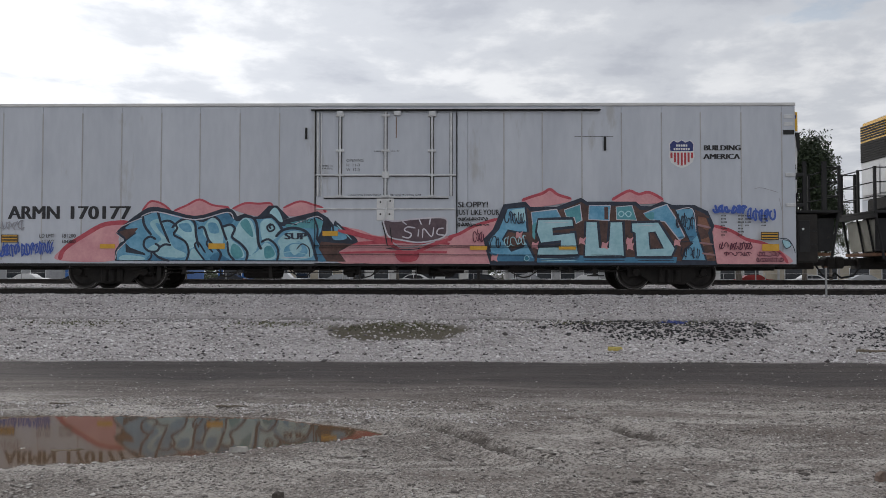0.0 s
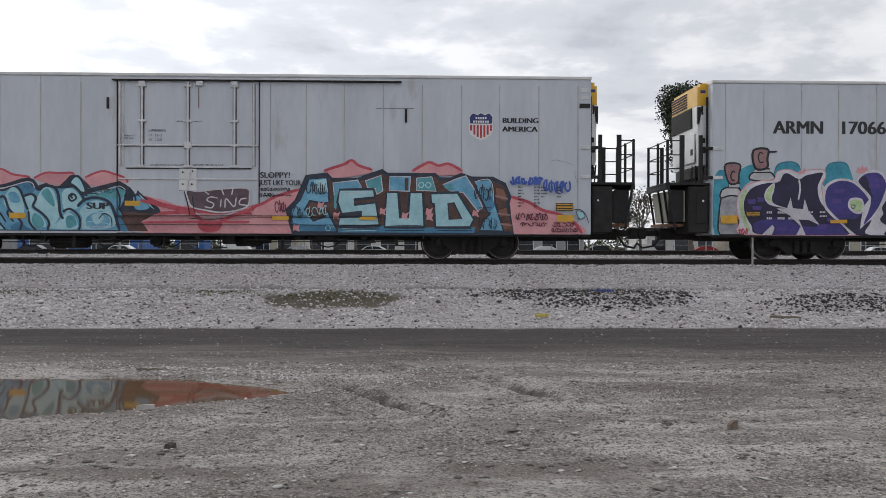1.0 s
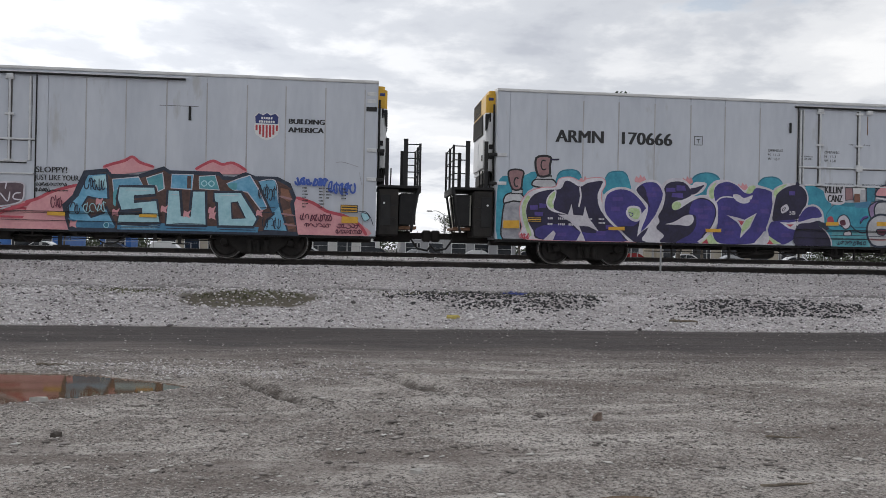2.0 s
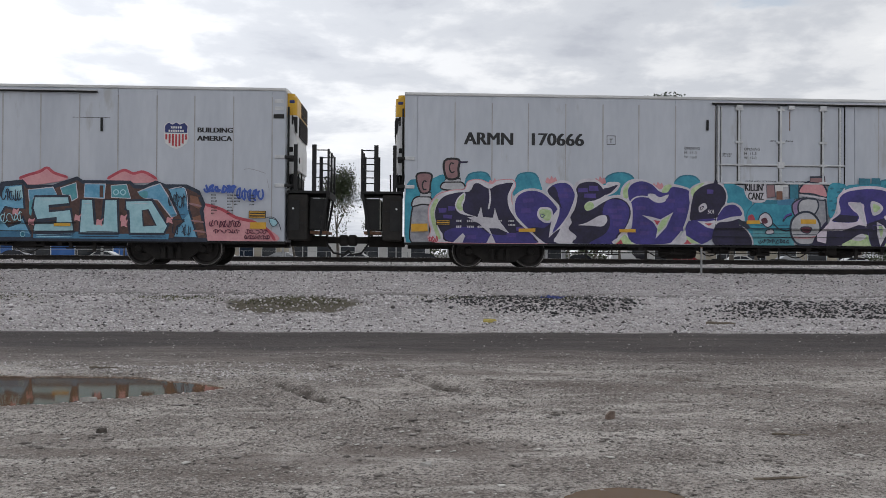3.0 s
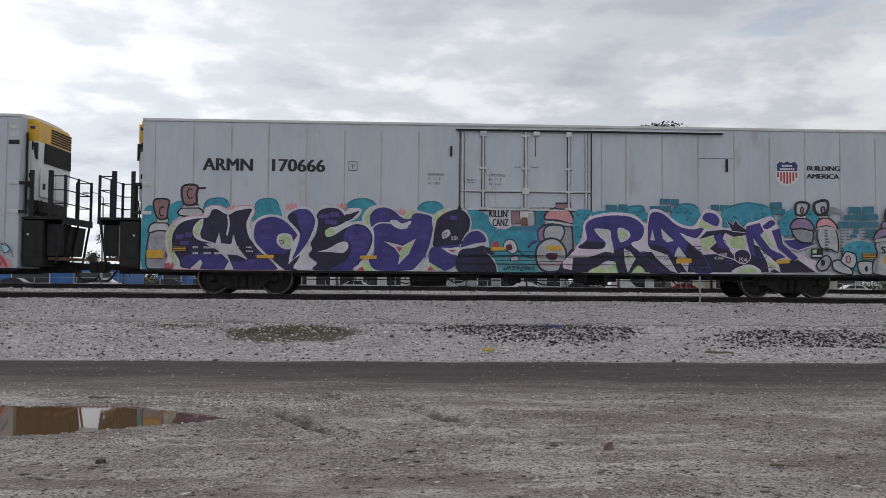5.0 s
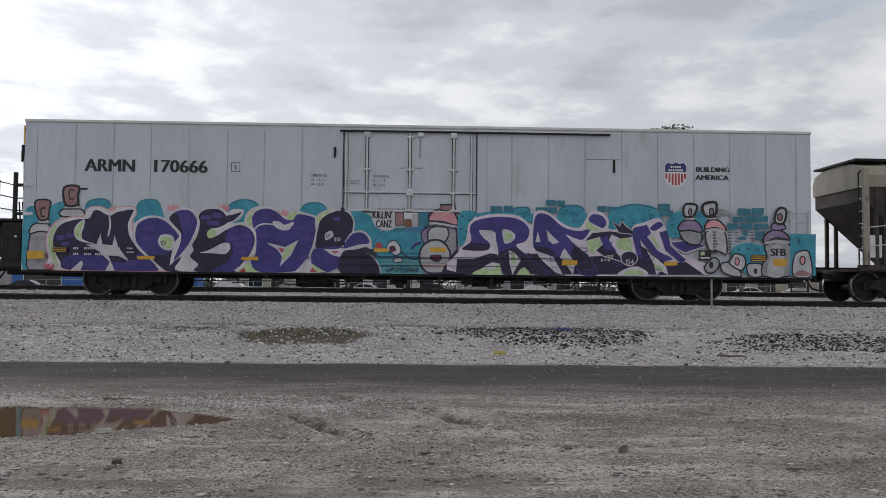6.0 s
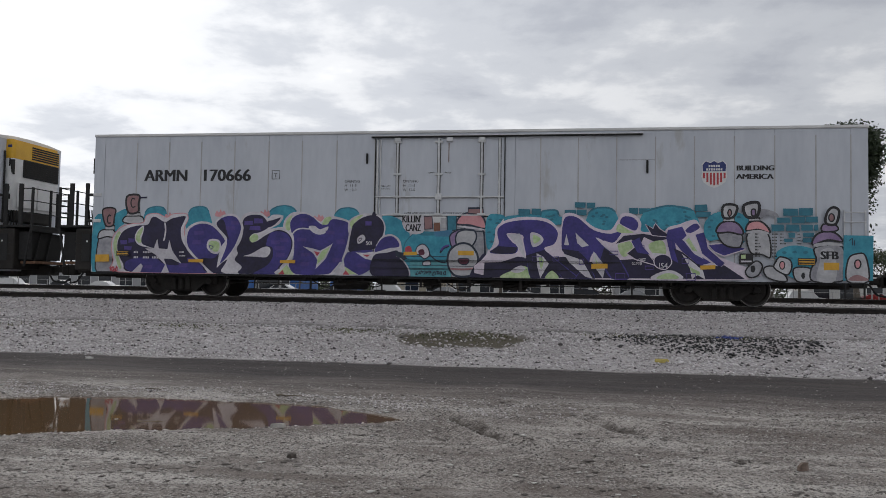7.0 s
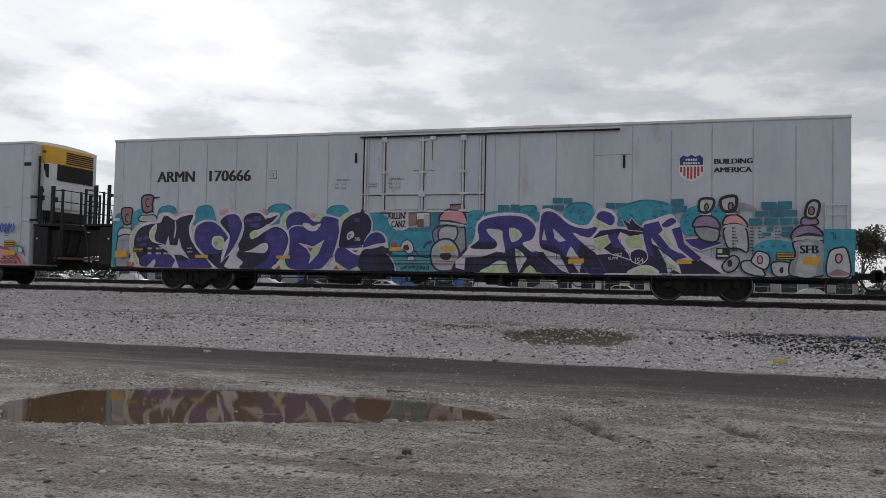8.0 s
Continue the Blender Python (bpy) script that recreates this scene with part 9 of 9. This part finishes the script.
for k in range(60):
    part("fence_post", rods(0.03, ((-90 + 3 * k, 0, 0), (-90 + 3 * k, 0, 1.5)), n=6), GALV, fence)
for z in (0.5, 1.0, 1.48):
    part("fence_wire", rods(0.012, ((-90, 0, z), (87, 0, z)), n=5), GALV, fence)


def far_trees():
    """Uneven belt of trees and shrubs that closes the horizon behind the buildings."""
    r = np.random.RandomState(77)
    n = 60000
    x = r.uniform(-190, 130, n)
    top = 3.2 + 1.5 * waves(x, x * 0, 61, 34, 4) + 1.2 * waves(x, x * 0, 62, 7, 3)
    z = np.clip(top, 1.2, 8.0) * r.uniform(0, 1, n) ** 0.7
    y = 150 + r.uniform(-4, 4, n)
    s = r.uniform(0.12, 0.32, n)
    u = r.normal(0, 1, (n, 3))
    u /= np.linalg.norm(u, axis=1)[:, None]
    w = np.cross(u, r.normal(0, 1, (n, 3)))
    w /= np.linalg.norm(w, axis=1)[:, None]
    c = np.stack([x, y, z + terrain(x, y)], -1)
    quad = np.stack([c - u * s[:, None], c + w * s[:, None] * 0.6, c + u * s[:, None], c - w * s[:, None] * 0.6], 1)
    me = bpy.data.meshes.new("far_trees")
    me.from_pydata(quad.reshape(-1, 3).tolist(), [], np.arange(4 * n).reshape(-1, 4).tolist())
    me.materials.append(LEAF_FAR)
    tagged(new("far_trees", me), "dark belt of distant trees and shrubs", "trees", kind="stuff")


far_trees()
# ---------------------------------------------------------------- litter and weeds
PLASTIC = surface("dirty_plastic", (0.30, 0.285, 0.26), (0.48, 0.46, 0.43), 12, 0.5, bump=0.2)
STICK = surface("weathered_stick", (0.10, 0.08, 0.06), (0.26, 0.22, 0.17), 12, 0.9, bump=0.4)
STICK_RED = surface("broken_red_wood", (0.12, 0.085, 0.068), (0.25, 0.19, 0.155), 12, 0.9, bump=0.4)
YELLOW_RAG = surface("faded_yellow", (0.40, 0.32, 0.08), (0.55, 0.45, 0.14), 12, 0.8, bump=0.3)
WEED = stone_material("weed_leaf", [(0.0, (0.07, 0.075, 0.035)), (1.0, (0.19, 0.185, 0.09))], 0.8)


def ground_z(x, y):
    return float(terrain(np.array([float(x)]), np.array([float(y)]))[0])


def crumpled(name, x, y, w, d, h, material, label, category, seed, turn=0.0):
    """A crumpled sheet or flat chunk lying on the ground, with thickness."""
    r = random.Random(seed)
    bm = bmesh.new()
    n = 9
    top = []
    for k in range(n):
        a = 2 * math.pi * k / n
        q = r.uniform(0.75, 1.1)
        top.append((w / 2 * q * math.cos(a), d / 2 * q * math.sin(a)))
    lo = [bm.verts.new((u, v, -0.01)) for u, v in top]
    hi = [bm.verts.new((u * 0.9, v * 0.9, h * r.uniform(0.3, 1))) for u, v in top]
    mid = bm.verts.new((0, 0, h * 0.9))
    for k in range(n):
        j = (k + 1) % n
        bm.faces.new((lo[k], lo[j], hi[j], hi[k]))
        bm.faces.new((hi[k], hi[j], mid))
    bmesh.ops.recalc_face_normals(bm, faces=bm.faces[:])
    ob = new(name, mesh_of(bm, name, material))
    ob.matrix_world = pose(x, y, ground_z(x, y) + 0.008, 0, 0, turn)
    return tagged(ob, label, category)


def stick(x, y, length, rad, turn, label, material=STICK, name="stick", seed=0):
    r = random.Random(seed)
    bm = bmesh.new()
    p = Vector((-length / 2, 0, rad))
    for k in range(5):
        q = Vector((-length / 2 + length * (k + 1) / 5, r.uniform(-0.05, 0.05) * length, rad * r.uniform(0.8, 1.5)))
        rod(bm, p, q, rad * (1 - 0.12 * k), 7)
        p = q
    ob = new(name, mesh_of(bm, name, material))
    ob.matrix_world = pose(x, y, ground_z(x, y), 0, 0, turn)
    return tagged(ob, label, "stick")


crumpled("plastic_scrap", -0.62, 8.31, 0.27, 0.12, 0.03, PLASTIC, "flattened off-white plastic scrap on the dirt", "litter", 1, -20)
crumpled("plastic_scrap", -3.29, 8.50, 0.17, 0.10, 0.04, PLASTIC, "dirty white foam scrap at the puddle's edge", "litter", 2, 10)
crumpled("foam_scrap", -5.35, 8.75, 0.07, 0.05, 0.05, PLASTIC, "small pale scrap in the puddle", "litter", 3)
crumpled("stone_slab", 1.91, 7.66, 0.14, 0.09, 0.07, STICK_RED, "broken reddish stone chunk on the dirt", "stone", 4, 40)
crumpled("stone_slab", 0.12, 5.95, 0.10, 0.06, 0.025, PLASTIC, "pale flat stone chip on the dirt", "stone", 5, 15)
crumpled("stone_slab", -2.62, 7.05, 0.09, 0.06, 0.04, TIE, "dark stone lump beside the puddle", "stone", 6, 15)
crumpled("yellow_scrap", 1.73, 17.05, 0.34, 0.2, 0.07, YELLOW_RAG, "faded yellow scrap at the bank's foot", "litter", 7)
crumpled("white_scrap", -9.88, 15.35, 0.2, 0.12, 0.05, PLASTIC, "white scrap beside the damp road", "litter", 8)
stick(6.69, 17.1, 0.62, 0.035, -4, "weathered broken board at the bank's foot", seed=1)
stick(-4.0, 10.85, 0.36, 0.014, 5, "thin dry stick on gravel", seed=2)
stick(-6.1, 11.0, 0.26, 0.012, -10, "thin dry stick on gravel", seed=3)
stick(-4.9, 8.72, 0.30, 0.03, 10, "wet dark stick in the puddle", seed=4)
stick(-7.9, 9.2, 0.28, 0.012, 20, "thin dry stick at the puddle's edge", seed=6)
stick(2.6, 5.6, 0.4, 0.012, 8, "thin dry stick on the dirt", seed=7)
stick(3.3, 6.9, 0.3, 0.01, -12, "thin dry stick on the dirt", seed=8)


def weeds():
    r = np.random.RandomState(51)
    quads = []
    for cx, cy, rx, ry, n in ((-2.5, 18.6, 1.6, 0.55, 420), (-5.2, 18.8, 1.3, 0.4, 260), (-9.6, 18.9, 1.5, 0.4, 240), (1.1, 18.9, 1.0, 0.35, 140), (-13.5, 18.7, 1.6, 0.4, 200), (3.6, 19.0, 1.8, 0.3, 120)):
        x, y = cx + r.normal(0, 0.5, n) * rx, cy + r.normal(0, 0.5, n) * ry
        z = terrain(x, y)
        for k in range(n):
            a, h, w = r.uniform(0, 6.28), r.uniform(0.012, 0.05), r.uniform(0.01, 0.024)
            lean = r.uniform(-0.05, 0.05, 2)
            b = np.array([x[k], y[k], z[k]])
            s = np.array([math.cos(a) * w, math.sin(a) * w, 0])
            t = b + np.array([lean[0], lean[1], h])
            quads += [b - s, b + s, t + s * 0.3, t - s * 0.3]
    me = bpy.data.meshes.new("weeds")
    me.from_pydata([tuple(q) for q in quads], [], np.arange(len(quads)).reshape(-1, 4).tolist())
    me.materials.append(WEED)
    tagged(new("weeds", me), "low olive weeds between ballast stones", "weeds", kind="stuff")


weeds()
def motions():
    for car, x in ((car_a, CAR_A_X), (car_b, CAR_B_X), (car_c, CAR_C_X)):
        walk(car, [(t, pose(x + s, TRACK_Y, RAIL_Z)) for t, s in ROLL])

    times = [0.1 * k for k in range(81)]
    for axle, x in WHEELSETS:
        rows = []
        for t in times:
            rolled = float(np.interp(t, [a for a, _ in ROLL], [b for _, b in ROLL]))
            rows.append((t, pose(x, 0, WHEEL_R) @ Matrix.Rotation(rolled / WHEEL_R, 4, "Y")))
        walk(axle, rows)


motions()
